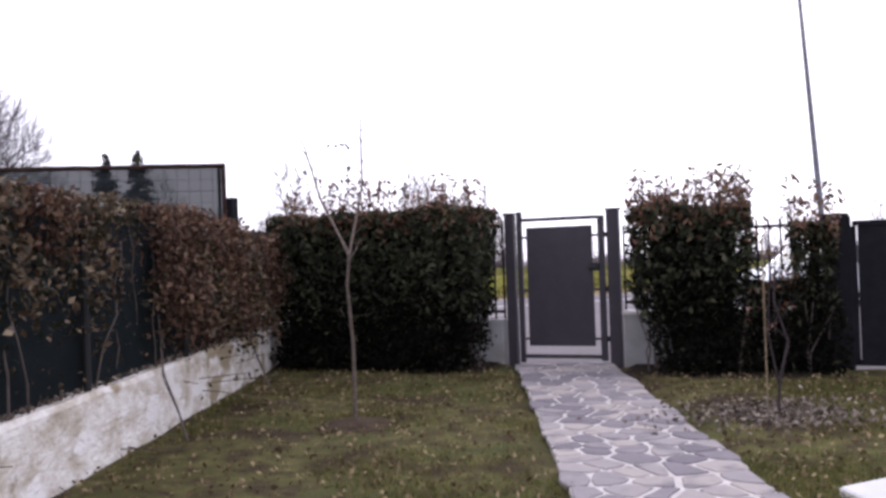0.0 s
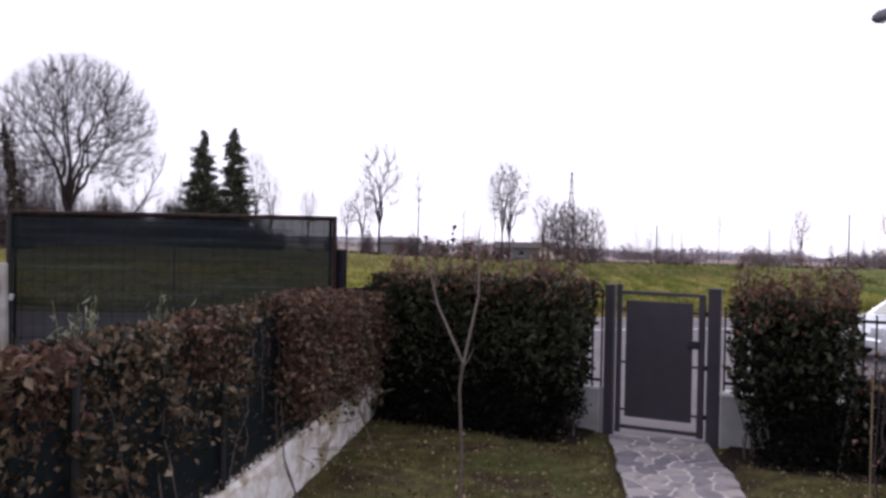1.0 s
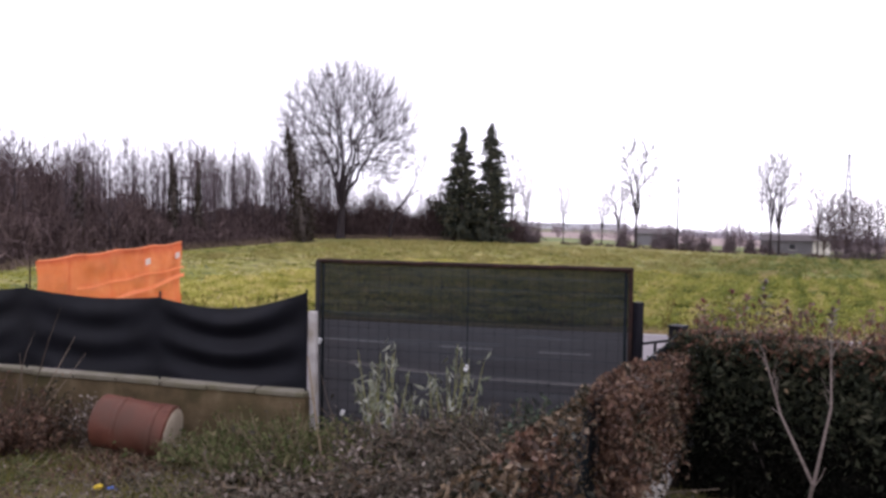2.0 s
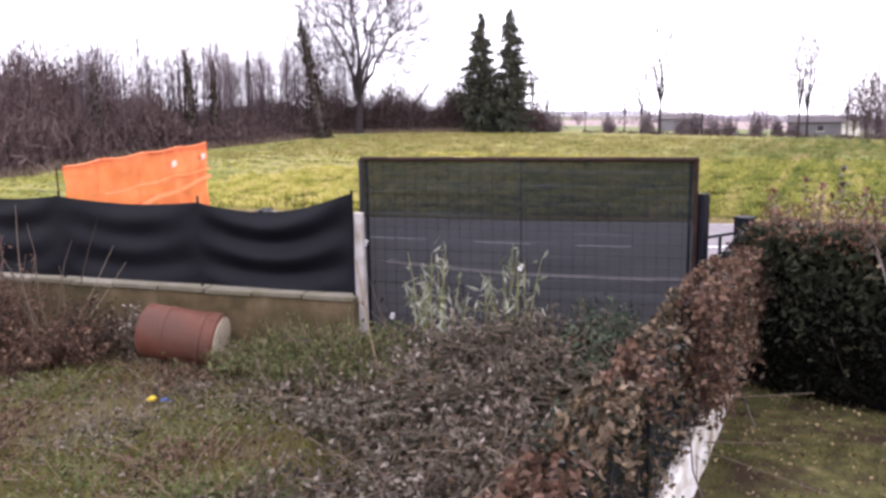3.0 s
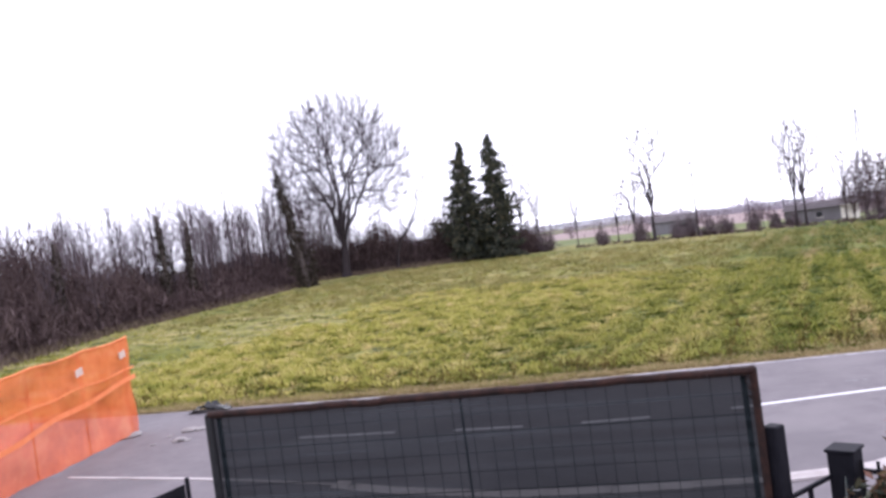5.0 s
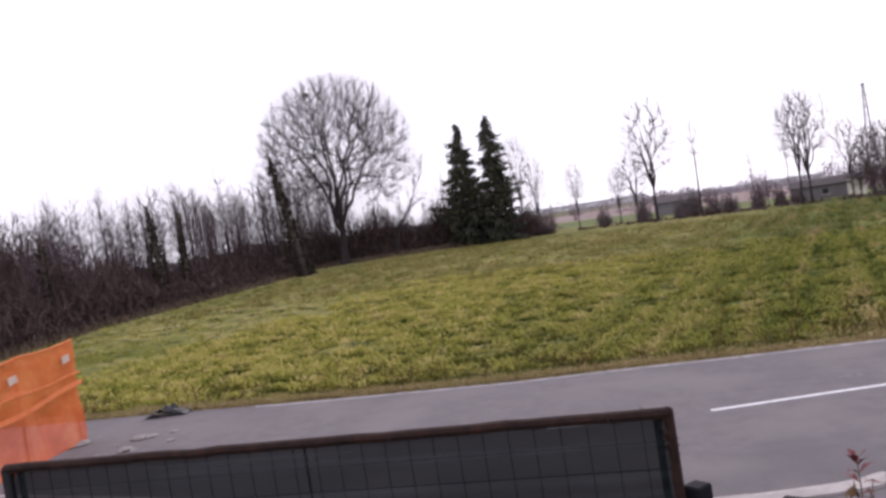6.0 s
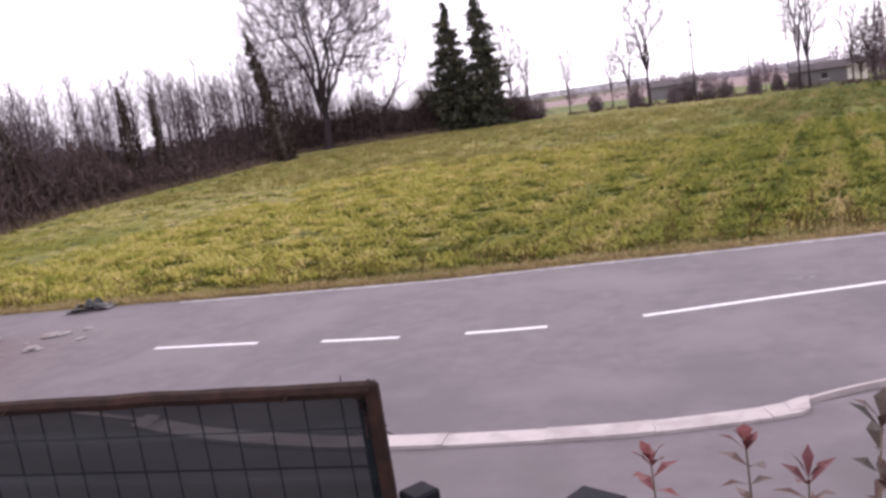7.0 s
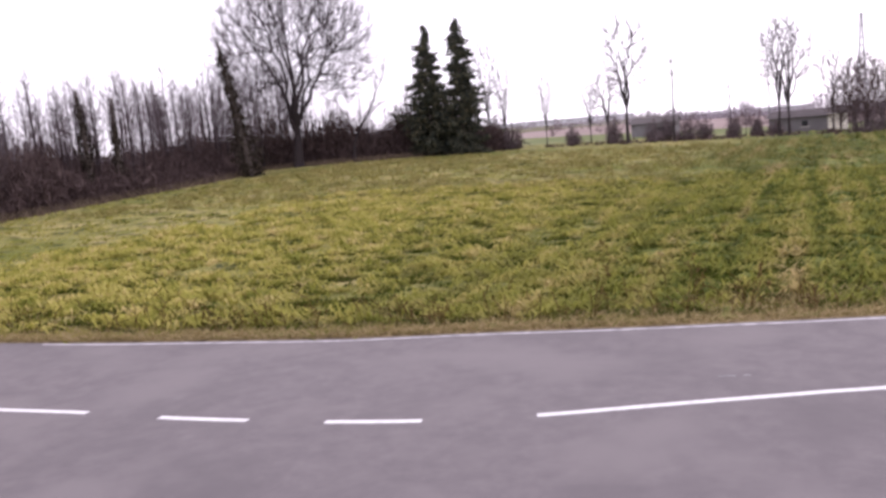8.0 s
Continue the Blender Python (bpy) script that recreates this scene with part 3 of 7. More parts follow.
def ribbon(pts, width, z0, z1):
    s = Shape()
    rows = []
    for i, p in enumerate(pts):
        d = (pts[min(i + 1, len(pts) - 1)] - pts[max(i - 1, 0)]).normalized()
        nrm = Vector((-d.y, d.x, 0)) * width / 2
        rows.append([(p + nrm), (p - nrm)])
    for a, b in rows:
        s.v.extend([(a.x, a.y, z0), (a.x, a.y, z1), (b.x, b.y, z1), (b.x, b.y, z0)])
    for i in range(len(rows) - 1):
        k = 4 * i
        for c in range(3):
            s.f.append((k + c, k + c + 1, k + c + 5, k + c + 4))
    e = 4 * (len(rows) - 1)
    s.f.extend([(0, 3, 2, 1), (e, e + 1, e + 2, e + 3)])
    return s


def sub_line(line, x0, x1, step=0.3):
    pts = [p for p in curve_points(line, step) if x0 <= p.x <= x1]
    return pts


def build_road():
    tagged(part("road", band(NEAR_EDGE, FAR_EDGE, -0.10), "asphalt"), "worn grey asphalt road curving past the garden", "road", kind="structure")
    for x0, x1 in [(-14.19, -11.82), (-10.49, -9.0), (-7.81, -6.37), (-5.09, 46)]:
        tagged(part("road_marking", ribbon(sub_line(CENTRE, x0, x1, 0.1), 0.13, -0.10, -0.093), "paint"), "white painted centre line", "marking", kind="structure")
    far = [Vector((p.x, p.y - 0.16, 0)) for p in sub_line(FAR_EDGE, -17, 60, 0.4)]
    tagged(part("road_edge_line", ribbon(far, 0.12, -0.10, -0.094), "edge_paint"), "worn white line along the meadow's edge", "marking", kind="structure")
    near = [Vector((p.x, p.y + 0.05, 0)) for p in sub_line(NEAR_EDGE, -1.3, 50, 0.4)]
    tagged(part("road_edge_line", ribbon(near, 0.12, -0.10, -0.094), "paint"), "white line along the pavement", "marking", kind="structure")
    flush = curve_points([(-2.44, 19.0), (-2.1, 19.3), (-1.6, 19.64), (-0.9, 20.0), (0.6, 20.6)], 0.15)
    tagged(part("flush_kerb", ribbon(flush, 0.05, -0.14, -0.026), "kerb"), "narrow flush kerb beside the drive", "kerb", kind="structure")
    for x0, y0, x1, y1, w in [(-2.95, 24.70, -2.72, 24.76, 0.05), (-2.62, 24.79, -2.52, 24.82, 0.04)]:
        smear = [Vector((x0, y0, 0)), Vector(((x0 + x1) / 2, (y0 + y1) / 2 + 0.03, 0)), Vector((x1, y1, 0))]
        tagged(part("paint_smear", ribbon(smear, w, -0.10, -0.0965), "faint_paint"), "faded smear of white paint on the asphalt", "marking", kind="structure")
    s = Shape()
    front = [(-60, 4.2), (-14.6, 9.98), (-8, 10.85), (-2.9, 12.8), (1.6, 11.16), (12, 7.5), (80, -10)]
    xs = [x for x in np.linspace(-60, 80, 120)]
    for x in xs:
        s.v.append((x, edge_at(front, x) - 0.1, -0.03))
        s.v.append((x, edge_at(NEAR_EDGE, x), -0.03))
        s.v.append((x, edge_at(NEAR_EDGE, x), -0.16))
    for i in range(len(xs) - 1):
        k = 3 * i
        s.f.append((k, k + 3, k + 4, k + 1))
        s.f.append((k + 1, k + 4, k + 5, k + 2))
    tagged(part("pavement", s, "pavement"), "grey asphalt pavement between fence and kerb", "pavement", kind="structure")
    kerb = thing("kerb", label="pale concrete kerb along the road", category="kerb", kind="structure")
    pts = sub_line(NEAR_EDGE, -10.72, -2.48, 0.12)
    per = 9
    for i in range(0, len(pts) - 2, per):
        seg = pts[i:i + per + 1]
        if len(seg) > 1:
            gap = [seg[0].lerp(seg[1], 0.015), *seg[1:-1], seg[-1].lerp(seg[-2], 0.015)] if len(seg) > 2 else seg
            part("kerb_stone", ribbon(gap, 0.32, -0.14, 0.01 + 0.006 * math.sin(i)), "kerb", kerb)
    e = pts[0]
    s = Shape()
    s.prism([(e.x - 0.36, e.y - 0.10), (e.x - 0.03, e.y - 0.15), (e.x - 0.03, e.y + 0.10), (e.x - 0.16, e.y + 0.27), (e.x - 0.42, e.y + 0.30)], -0.14, 0.016, 0.012)
    part("end_stone", s, "kerb", kerb, "stubby end stone set back from the road")
    west = curve_points([(-18, 18.33), (-14.5, 18.22), (-12.6, 18.05), (e.x - 0.4, e.y + 0.2)], 0.3)
    tagged(part("flush_kerb", ribbon(west, 0.10, -0.14, -0.024), "kerb"), "narrow flush kerb running on from the raised one", "kerb", kind="structure")
    e = pts[-1]
    s = Shape()
    s.prism([(e.x - 0.06, e.y - 0.16), (e.x + 0.13, e.y - 0.08), (e.x + 0.10, e.y + 0.30), (e.x - 0.02, e.y + 0.22), (e.x - 0.14, e.y + 0.09)], -0.14, 0.022, 0.012)
    part("end_stone", s, "kerb", kerb, "raised rounded end stone")


build_ground()
build_road()

# the garden's front line: runs from the corner post past the gate
A0 = Vector((-2.89, 12.72, 0))
U = Vector((0.9426, -0.3338, 0))
N = Vector((-0.3338, -0.9426, 0))
TURN = math.degrees(math.atan2(U.y, U.x))


def on_line(s, z=0.0, out=0.0):
    """s metres along the front line, out metres into the garden."""
    p = A0 + U * s + N * out
    return Vector((p.x, p.y, z))


def build_lawn():
    s = Shape()
    a, b = on_line(-0.2, 0, 0.05), on_line(20, 0, 0.05)
    nx, ny = 150, 90
    for j in range(ny):
        for i in range(nx):
            x = -2.84 + 19 * i / (nx - 1)
            yf = a.y + (b.y - a.y) * (x - a.x) / (b.x - a.x)
            y = -7 + (yf + 7) * j / (ny - 1)
            on_path = 0.25 < x < 1.7
            z = noise.noise((x * 1.5, y * 1.5, 1)) * 0.018 * (0 if on_path else 1)
            s.v.append((x, y, z - (0.03 if on_path else 0.0)))
    for j in range(ny - 1):
        for i in range(nx - 1):
            s.f.append((j * nx + i, j * nx + i + 1, j * nx + nx + i + 1, j * nx + nx + i))
    tagged(part("lawn", s, "lawn", smooth=True), "thin damp winter lawn with bare soil", "lawn", kind="structure")
    rng = np.random.default_rng(5)
    n = 190000
    x, y = rng.uniform(-2.7, 5.5, n), rng.uniform(2.5, 12.6, n)
    yf = a.y + (b.y - a.y) * (x - a.x) / (b.x - a.x)
    patch = np.array([noise.noise((px * 0.8, py * 0.8, 9)) + 0.35 * noise.noise((px * 3, py * 3, 10)) for px, py in zip(x, y)])
    keep = (y < yf - 0.9) & ~((x > 0.37 + 0.02 * np.sin(9 * y)) & (x < 1.55 + 0.02 * np.sin(8 * y))) & (patch > rng.uniform(-0.12, 0.45, n))
    p = np.stack([x, y, np.full(n, -0.005)], 1)[keep]
    tagged(part("lawn_grass", blades("lawn_grass", p, (0.015, 0.060), (0.006, 0.014), 6, 1.2), "lawn_blade"), "short sparse lawn grass", "grass", kind="stuff")
    n = 9500
    x, y = rng.uniform(-2.8, 4.5, n), rng.uniform(3.0, 11.8, n)
    yf = a.y + (b.y - a.y) * (x - a.x) / (b.x - a.x)
    keep = (y < yf - 0.3) & ~((x > 0.3) & (x < 1.6))
    p = np.stack([x, y, np.full(n, 0.025)], 1)[keep]
    tagged(part("fallen_leaves", leaves("fallen_leaves", p, (0.018, 0.06), 8, slim=0.6), "lawn_litter"), "dry leaves fallen on the lawn", "leaves", kind="stuff")
    s = Shape()
    nx, ny = 90, 80
    for j in range(ny):
        for i in range(nx):
            x = -26 + 22.9 * i / (nx - 1)
            yf = edge_at([(-40, 6.7), (-14.6, 9.9), (-7.5, 10.6), (-7.4, 11.2), (-3.0, 12.4)], x)
            y = -7 + (yf + 7) * j / (ny - 1)
            z = noise.noise((x * 0.7, y * 0.7, 2)) * 0.05 + noise.noise((x * 2.2, y * 2.2, 4)) * 0.03
            s.v.append((x, y, z))
    for j in range(ny - 1):
        for i in range(nx - 1):
            s.f.append((j * nx + i, j * nx + i + 1, j * nx + nx + i + 1, j * nx + nx + i))
    tagged(part("neighbouring_plot", s, "dirt", smooth=True), "overgrown neighbouring plot with bare soil and moss", "ground", kind="structure")


build_lawn()


# ---- the garden: boundary wall, fence, hedges, gate ----
def rough_wall(length, height, thick, seed, step=0.12):
    """A low wall along +y with uneven faces and top, standing on z = 0."""
    s = Shape()
    n = int(length / step)
    outline = [(0, -0.05), (0, height * 0.3), (0, height * 0.6), (0, height * 0.93), (-0.02, height), (-thick + 0.02, height), (-thick, height * 0.93), (-thick, -0.05)]
    for i in range(n + 1):
        y = length * i / n
        for k, (x, z) in enumerate(outline):
            w = noise.noise((y * 1.7, z * 3, seed)) * 0.018 + noise.noise((y * 6, z * 6, seed + 3)) * 0.008
            top = noise.noise((y * 1.3, 5, seed)) * 0.02 if z > height * 0.9 else 0
            s.v.append((x + (w if k < 5 else -w), y, z + top))
    m = len(outline)
    for i in range(n):
        for k in range(m - 1):
            a = i * m + k
            s.f.append((a, a + 1, a + m + 1, a + m))
    s.f.append(tuple(range(m)))
    s.f.append(tuple(n * m + k for k in reversed(range(m))))
    return s


def build_garden_wall():
    w = thing("garden_wall", (-2.78, -4, 0), label="low boundary wall with flaking white render", category="wall", kind="structure")
    part("wall_body", rough_wall(16.6, 0.55, 0.24, 11), "render", w)
    f = thing("boundary_fence", (-2.90, -4, 0.53), label="dark green shade net on posts above the low wall", category="fence", kind="structure")
    for y in (2.4, 4.4, 6.4, 8.4, 10.44, 12.5, 14.5, 16.0):
        part("post", Shape().tube([(0.075, y, -0.1), (0.075, y, 1.30)], [0.026], 8), "black_plastic", f)
    for z in (0.08, 0.65, 1.27):
        part("tension_wire", Shape().tube([(0.004, 0.2, z), (0.004, 16.4, z)], [0.003], 4), "wire", f)
    s = Shape()
    ny, nz = 120, 10
    for i in range(ny + 1):
        for j in range(nz + 1):
            y, z = 0.2 + 16.2 * i / ny, 0.0 + 1.28 * j / nz
            s.v.append((0.02 + noise.noise((y * 1.1, z * 1.5, 21)) * 0.035, y, z + (noise.noise((y, 2, 22)) * 0.02 if j == nz else 0)))
    for i in range(ny):
        for j in range(nz):
            a = i * (nz + 1) + j
            s.f.append((a, a + 1, a + nz + 2, a + nz + 1))
    part("net", s, "green_net", f, smooth=True)


def build_wall_litter():
    rng = np.random.default_rng(36)
    p = [(-2.90 + rng.normal() * 0.06, rng.uniform(0, 12.4), 0.565 + 0.02 * rng.uniform()) for _ in range(2600)]
    p = [q for q in p if q[0] < -2.79]
    tagged(part("wall_litter", leaves("wall_litter", p, (0.03, 0.06), 37, slim=0.6), "dead_leaf"), "dry leaves lying along the wall's top", "leaves", kind="stuff")


def build_climber():
    h = thing("climbing_hedge", (-2.86, 0, 0.5), label="straggling climber with brown and green leaves over the net", category="hedge")
    rng = np.random.default_rng(31)
    spots, rusty = [], []
    for _ in range(66000):
        y = rng.uniform(0.2, 12.2)
        z = rng.beta(2.0, 1.15) * 1.42 + 0.02
        side = rng.choice([-1, 1], p=[0.5, 0.5])
        clump = noise.noise((y * 0.9, z * 0.9, 41)) + 0.45 * noise.noise((y * 2.6, z * 2.6, 42))
        dense = 1.0 if 7.65 + 0.25 * noise.noise((z * 2.0, 0, 45)) < y < 11.9 else 0.16
        top = 1.0 if z > 1.0 else 0.0
        strand = 0.55 if noise.noise((y * 3.2, z * 0.5, 44)) > 0.22 else 0.0
        if dense > 0.5:
            garden = 0.8 + 1.1 * clump - (0.45 if z < 0.35 and y < 8.4 else 0.0)
        else:
            garden = max(min(0.8, 3.2 * (clump + 0.30 * (z - 1.22))), strand * 0.3 * z, 0.5 if z > 1.3 and clump > -0.1 else 0.0)
            if 5.5 < y:
                garden = max(garden * (0.22 if z < 1.15 else 0.5), strand * 0.42 * z)
        if rng.uniform() > (garden if side > 0 else max(0.55, 0.8 * top)):
            continue
        thick = (0.10 + 0.16 * rng.uniform() ** 0.7 + 0.22 * max(0.0, clump - 0.05)) * (1.2 if dense > 0.5 and side > 0 else 0.9 if side > 0 else 0.4)
        if 9.4 < y < 12 and side > 0:
            thick *= 1.05
            z -= 0.22 * rng.uniform() * (1 - z / 1.4)
        x = side * rng.uniform(0.03, thick) + 0.02
        z *= 1.0 - 0.15 * min(max((y - 9.0) / 2.5, 0), 1)
        p = (x, y, z + noise.noise((y * 1.4, 0, 43)) * 0.08)
        (rusty if noise.noise((y * 1.1, z * 1.6, 47)) > (0.22 if y < 7.6 else -0.25 if y < 8.6 else -0.08) else spots).append(p)
    part("leaves", leaves("leaves", spots, (0.036, 0.085), 32, slim=0.58, droop=0.4), "climber_leaf", h, kind="stuff")
    part("leaves", leaves("leaves", rusty, (0.036, 0.085), 33, slim=0.58, droop=0.4), "rusty_leaf", h, "rust-brown leaves", kind="stuff")
    s = Shape()
    for _ in range(32):
        y = rng.uniform(0.5, 12.4)
        x, z = rng.choice([-1, 1]) * rng.uniform(0.02, 0.05), 0.05
        pts, d = [], rng.uniform(-0.25, 0.25)
        for k in range(6):
            pts.append((x, y, z))
            x, y, z = x + rng.normal() * 0.03, y + d * 0.3 + rng.normal() * 0.06, z + rng.uniform(0.15, 0.3)
        s.tube(pts, [0.008, 0.007, 0.006, 0.005, 0.004, 0.003], 4)
    for y in (7.6, 10.4):
        s.tube([(0.42, y - 0.25, -0.52), (0.30, y - 0.1, -0.3), (0.16, y - 0.04, 0.02), (0.08, y + 0.1, 0.5)], [0.012, 0.010, 0.008, 0.005], 5)
        s.tube([(0.30, y - 0.1, -0.3), (0.22, y - 0.22, 0.0), (0.20, y - 0.2, 0.25)], [0.007, 0.005, 0.003], 4)
    part("stemwork", s, "bark", h, kind="stuff")


def hedge(name, s0, s1, out, depth, height, base, seed, n, label, shoots=60, shoot_h=(0.15, 0.5), foot=(0.0, 0.0), dim=1.25):
    """A clipped hedge along the front line between s0 and s1."""
    rng = np.random.default_rng(seed)
    mid = on_line((s0 + s1) / 2, 0, out)
    h = thing(name, mid, TURN, label=label, category="hedge", group="front hedges")
    L = s1 - s0
    half = L / 2
    # added solid core, coloured as the darkness between the leaves
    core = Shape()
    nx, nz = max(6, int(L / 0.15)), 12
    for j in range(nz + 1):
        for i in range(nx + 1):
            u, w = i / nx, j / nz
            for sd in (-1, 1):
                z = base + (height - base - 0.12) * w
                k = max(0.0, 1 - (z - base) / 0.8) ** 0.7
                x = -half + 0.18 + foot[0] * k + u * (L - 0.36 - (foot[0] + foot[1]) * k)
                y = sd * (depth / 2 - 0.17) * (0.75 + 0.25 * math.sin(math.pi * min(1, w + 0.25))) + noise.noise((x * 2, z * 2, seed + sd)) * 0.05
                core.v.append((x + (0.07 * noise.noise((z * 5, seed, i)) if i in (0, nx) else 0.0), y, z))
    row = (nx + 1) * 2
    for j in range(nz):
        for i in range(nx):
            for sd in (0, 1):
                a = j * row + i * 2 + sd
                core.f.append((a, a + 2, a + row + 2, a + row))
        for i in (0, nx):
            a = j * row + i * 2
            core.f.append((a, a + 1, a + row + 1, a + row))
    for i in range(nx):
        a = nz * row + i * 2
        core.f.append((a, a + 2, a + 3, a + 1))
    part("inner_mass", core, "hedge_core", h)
    pts, red, shade = [], [], []
    for _ in range(n):
        f = rng.uniform()
        x, z = rng.uniform(-half, half), base + (height - base) * rng.uniform() ** 0.85
        bulge = noise.noise((x * 1.3, z * 1.3, seed)) * 0.17 + noise.noise((x * 3.5, z * 3.5, seed + 5)) * 0.09
        if f < 0.58:
            y = rng.choice([-1, -1, 1]) * (depth / 2 + bulge - abs(rng.normal()) * 0.07)
        elif f < 0.84:
            y, z = rng.uniform(-depth / 2, depth / 2), height + noise.noise((x * 1.7, 3, seed)) * 0.13 - abs(rng.normal()) * 0.08
        else:
            y = rng.uniform(-depth / 2, depth / 2)
            x = rng.choice([-1, 1]) * (half + bulge - abs(rng.normal()) * 0.07)
        k = max(0.0, 1 - (z - base) / 0.8) ** 0.7
        x = -half + foot[0] * k + (x + half) / L * (L - (foot[0] + foot[1]) * k)
        # below dim most leaves take the blackish colour that paints the hedge's shade
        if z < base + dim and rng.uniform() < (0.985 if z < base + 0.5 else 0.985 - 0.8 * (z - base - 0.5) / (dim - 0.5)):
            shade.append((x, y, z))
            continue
        warm = rng.uniform() < 0.6 * min(1.0, max(0.0, (z - height + 0.4) / 0.4))
        (red if warm else pts).append((x, y, z))
    part("leaves", leaves("leaves", pts, (0.06, 0.14), seed + 1, slim=0.46), "hedge_leaf", h, kind="stuff")
    part("leaves", leaves("leaves", shade, (0.05, 0.11), seed + 4, slim=0.42), "shaded_leaf", h, "blackish lower and inner leaves, shade put into their colour", kind="stuff")
    st = Shape()
    for _ in range(shoots):
        x, y = rng.uniform(-half, half), rng.uniform(-depth / 2, depth / 2) * 0.8
        hh = rng.uniform(*shoot_h)
        p0 = Vector((x, y, height - 0.15))
        p1 = p0 + Vector((rng.normal() * 0.06, rng.normal() * 0.06, hh + 0.15))
        st.tube([p0, p0.lerp(p1, 0.5) + Vector((rng.normal() * 0.02, rng.normal() * 0.02, 0)), p1], [0.006, 0.004, 0.002], 4)
        for k in range(int(5 + hh * 16)):
            q = p0.lerp(p1, rng.uniform(0.3, 1.05))
            red.append((q.x + rng.normal() * 0.04, q.y + rng.normal() * 0.04, q.z))
    for k in range(int(L * 9)):
        x, y = rng.uniform(-half, half), rng.uniform(-0.2, 0.2)
        st.tube([(x, y, -0.03), (x + rng.normal() * 0.05, y + rng.normal() * 0.06, base + 0.25), (x + rng.normal() * 0.15, y + rng.normal() * 0.15, base + 0.8)], [0.014, 0.010, 0.006], 5)
    part("leaves", leaves("leaves", red, (0.06, 0.12), seed + 2, up=0.7, slim=0.4), "red_leaf", h, "reddish young leaves", kind="stuff")
    part("stemwork", st, "bark", h, kind="stuff")
    return h


def build_hedges():
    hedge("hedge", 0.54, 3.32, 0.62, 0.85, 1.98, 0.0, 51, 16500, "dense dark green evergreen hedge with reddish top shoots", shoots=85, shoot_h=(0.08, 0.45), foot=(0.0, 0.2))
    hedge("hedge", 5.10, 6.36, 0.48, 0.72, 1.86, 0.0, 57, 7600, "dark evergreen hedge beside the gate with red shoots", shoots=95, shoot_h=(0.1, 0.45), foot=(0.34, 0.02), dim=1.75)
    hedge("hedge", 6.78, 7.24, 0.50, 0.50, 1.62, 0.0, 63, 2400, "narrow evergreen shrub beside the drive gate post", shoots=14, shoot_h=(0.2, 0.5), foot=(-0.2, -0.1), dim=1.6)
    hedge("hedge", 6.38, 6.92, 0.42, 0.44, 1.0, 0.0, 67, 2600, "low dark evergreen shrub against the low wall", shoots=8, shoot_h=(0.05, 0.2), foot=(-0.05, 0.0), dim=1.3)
    # soil strip along each hedge foot, darkened as if in the hedge's shade
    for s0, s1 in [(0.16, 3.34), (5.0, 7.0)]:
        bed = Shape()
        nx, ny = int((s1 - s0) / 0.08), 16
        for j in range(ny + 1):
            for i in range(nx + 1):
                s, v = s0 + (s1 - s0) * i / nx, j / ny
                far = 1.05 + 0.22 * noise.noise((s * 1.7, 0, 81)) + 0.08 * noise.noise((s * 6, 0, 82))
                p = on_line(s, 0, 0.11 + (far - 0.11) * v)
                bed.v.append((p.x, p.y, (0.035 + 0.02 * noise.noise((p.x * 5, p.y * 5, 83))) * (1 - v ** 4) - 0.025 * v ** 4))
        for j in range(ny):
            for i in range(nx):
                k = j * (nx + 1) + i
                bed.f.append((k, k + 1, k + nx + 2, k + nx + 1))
        tagged(part("hedge_bed", bed, "shaded_soil", smooth=True), "bed of dark bare soil, the hedge's shade put into its colour", "soil", kind="structure")
    r = thing("red_shoots", on_line(0.86, 1.76, 0.27), TURN, "tall crimson shoots growing out of the hedge's top", "shrub")
    rng = np.random.default_rng(71)
    st, fresh, dull = Shape(), Shape(), Shape()

    def leaf(s, base, turn, length, width, rise):
        d = Vector((math.cos(turn) * math.cos(rise), math.sin(turn) * math.cos(rise), math.sin(rise)))
        side = Vector((-math.sin(turn), math.cos(turn), 0)) * width / 2
        mid, tip = base + d * length * 0.5, base + d * length - Vector((0, 0, length * 0.18))
        s.add([base, mid + side + Vector((0, 0, width * 0.15)), mid, mid - side + Vector((0, 0, width * 0.15)), tip], [(0, 2, 1), (0, 3, 2), (1, 2, 4), (2, 3, 4)])

    for x, y, hh, young in [(-0.39, 0.06, 0.54, 1), (0.04, 0.02, 0.70, 0.5), (0.18, 0.02, 0.62, 0.5), (0.30, 0.05, 0.84, 0), (0.42, 0.0, 0.66, 0), (0.75, 0.0, 0.62, 0.5), (1.2, 0.05, 0.55, 0)]:
        foot, top = Vector((x, y, -0.1)), Vector((x + rng.normal() * 0.03 + (0.08 if young == 0 else 0), y, hh))
        st.tube([foot, foot.lerp(top, 0.5) + Vector((rng.normal() * 0.01, 0, 0)), top], [0.006, 0.005, 0.003], 5)
        turn = rng.uniform(0, 6.28)
        for k, u in enumerate((1.0, 0.97, 0.9, 0.82, 0.72, 0.6)):
            for m in range(3 if k < 2 else 2):
                a = turn + k * 1.4 + m * (2.1 if k < 2 else 3.14) + rng.normal() * 0.25
                leaf(fresh if young == 1 or (young and k < 2) else dull, foot.lerp(top, u), a, rng.uniform(0.085, 0.14), rng.uniform(0.035, 0.055), 0.9 - 0.16 * k + rng.normal() * 0.15)
    part("stemwork", st, "twig", r, kind="stuff")
    part("leaves", fresh, "crimson_leaf", r, kind="stuff")
    part("leaves", dull, "shoot_leaf", r, "dull red-green leaves", kind="stuff")


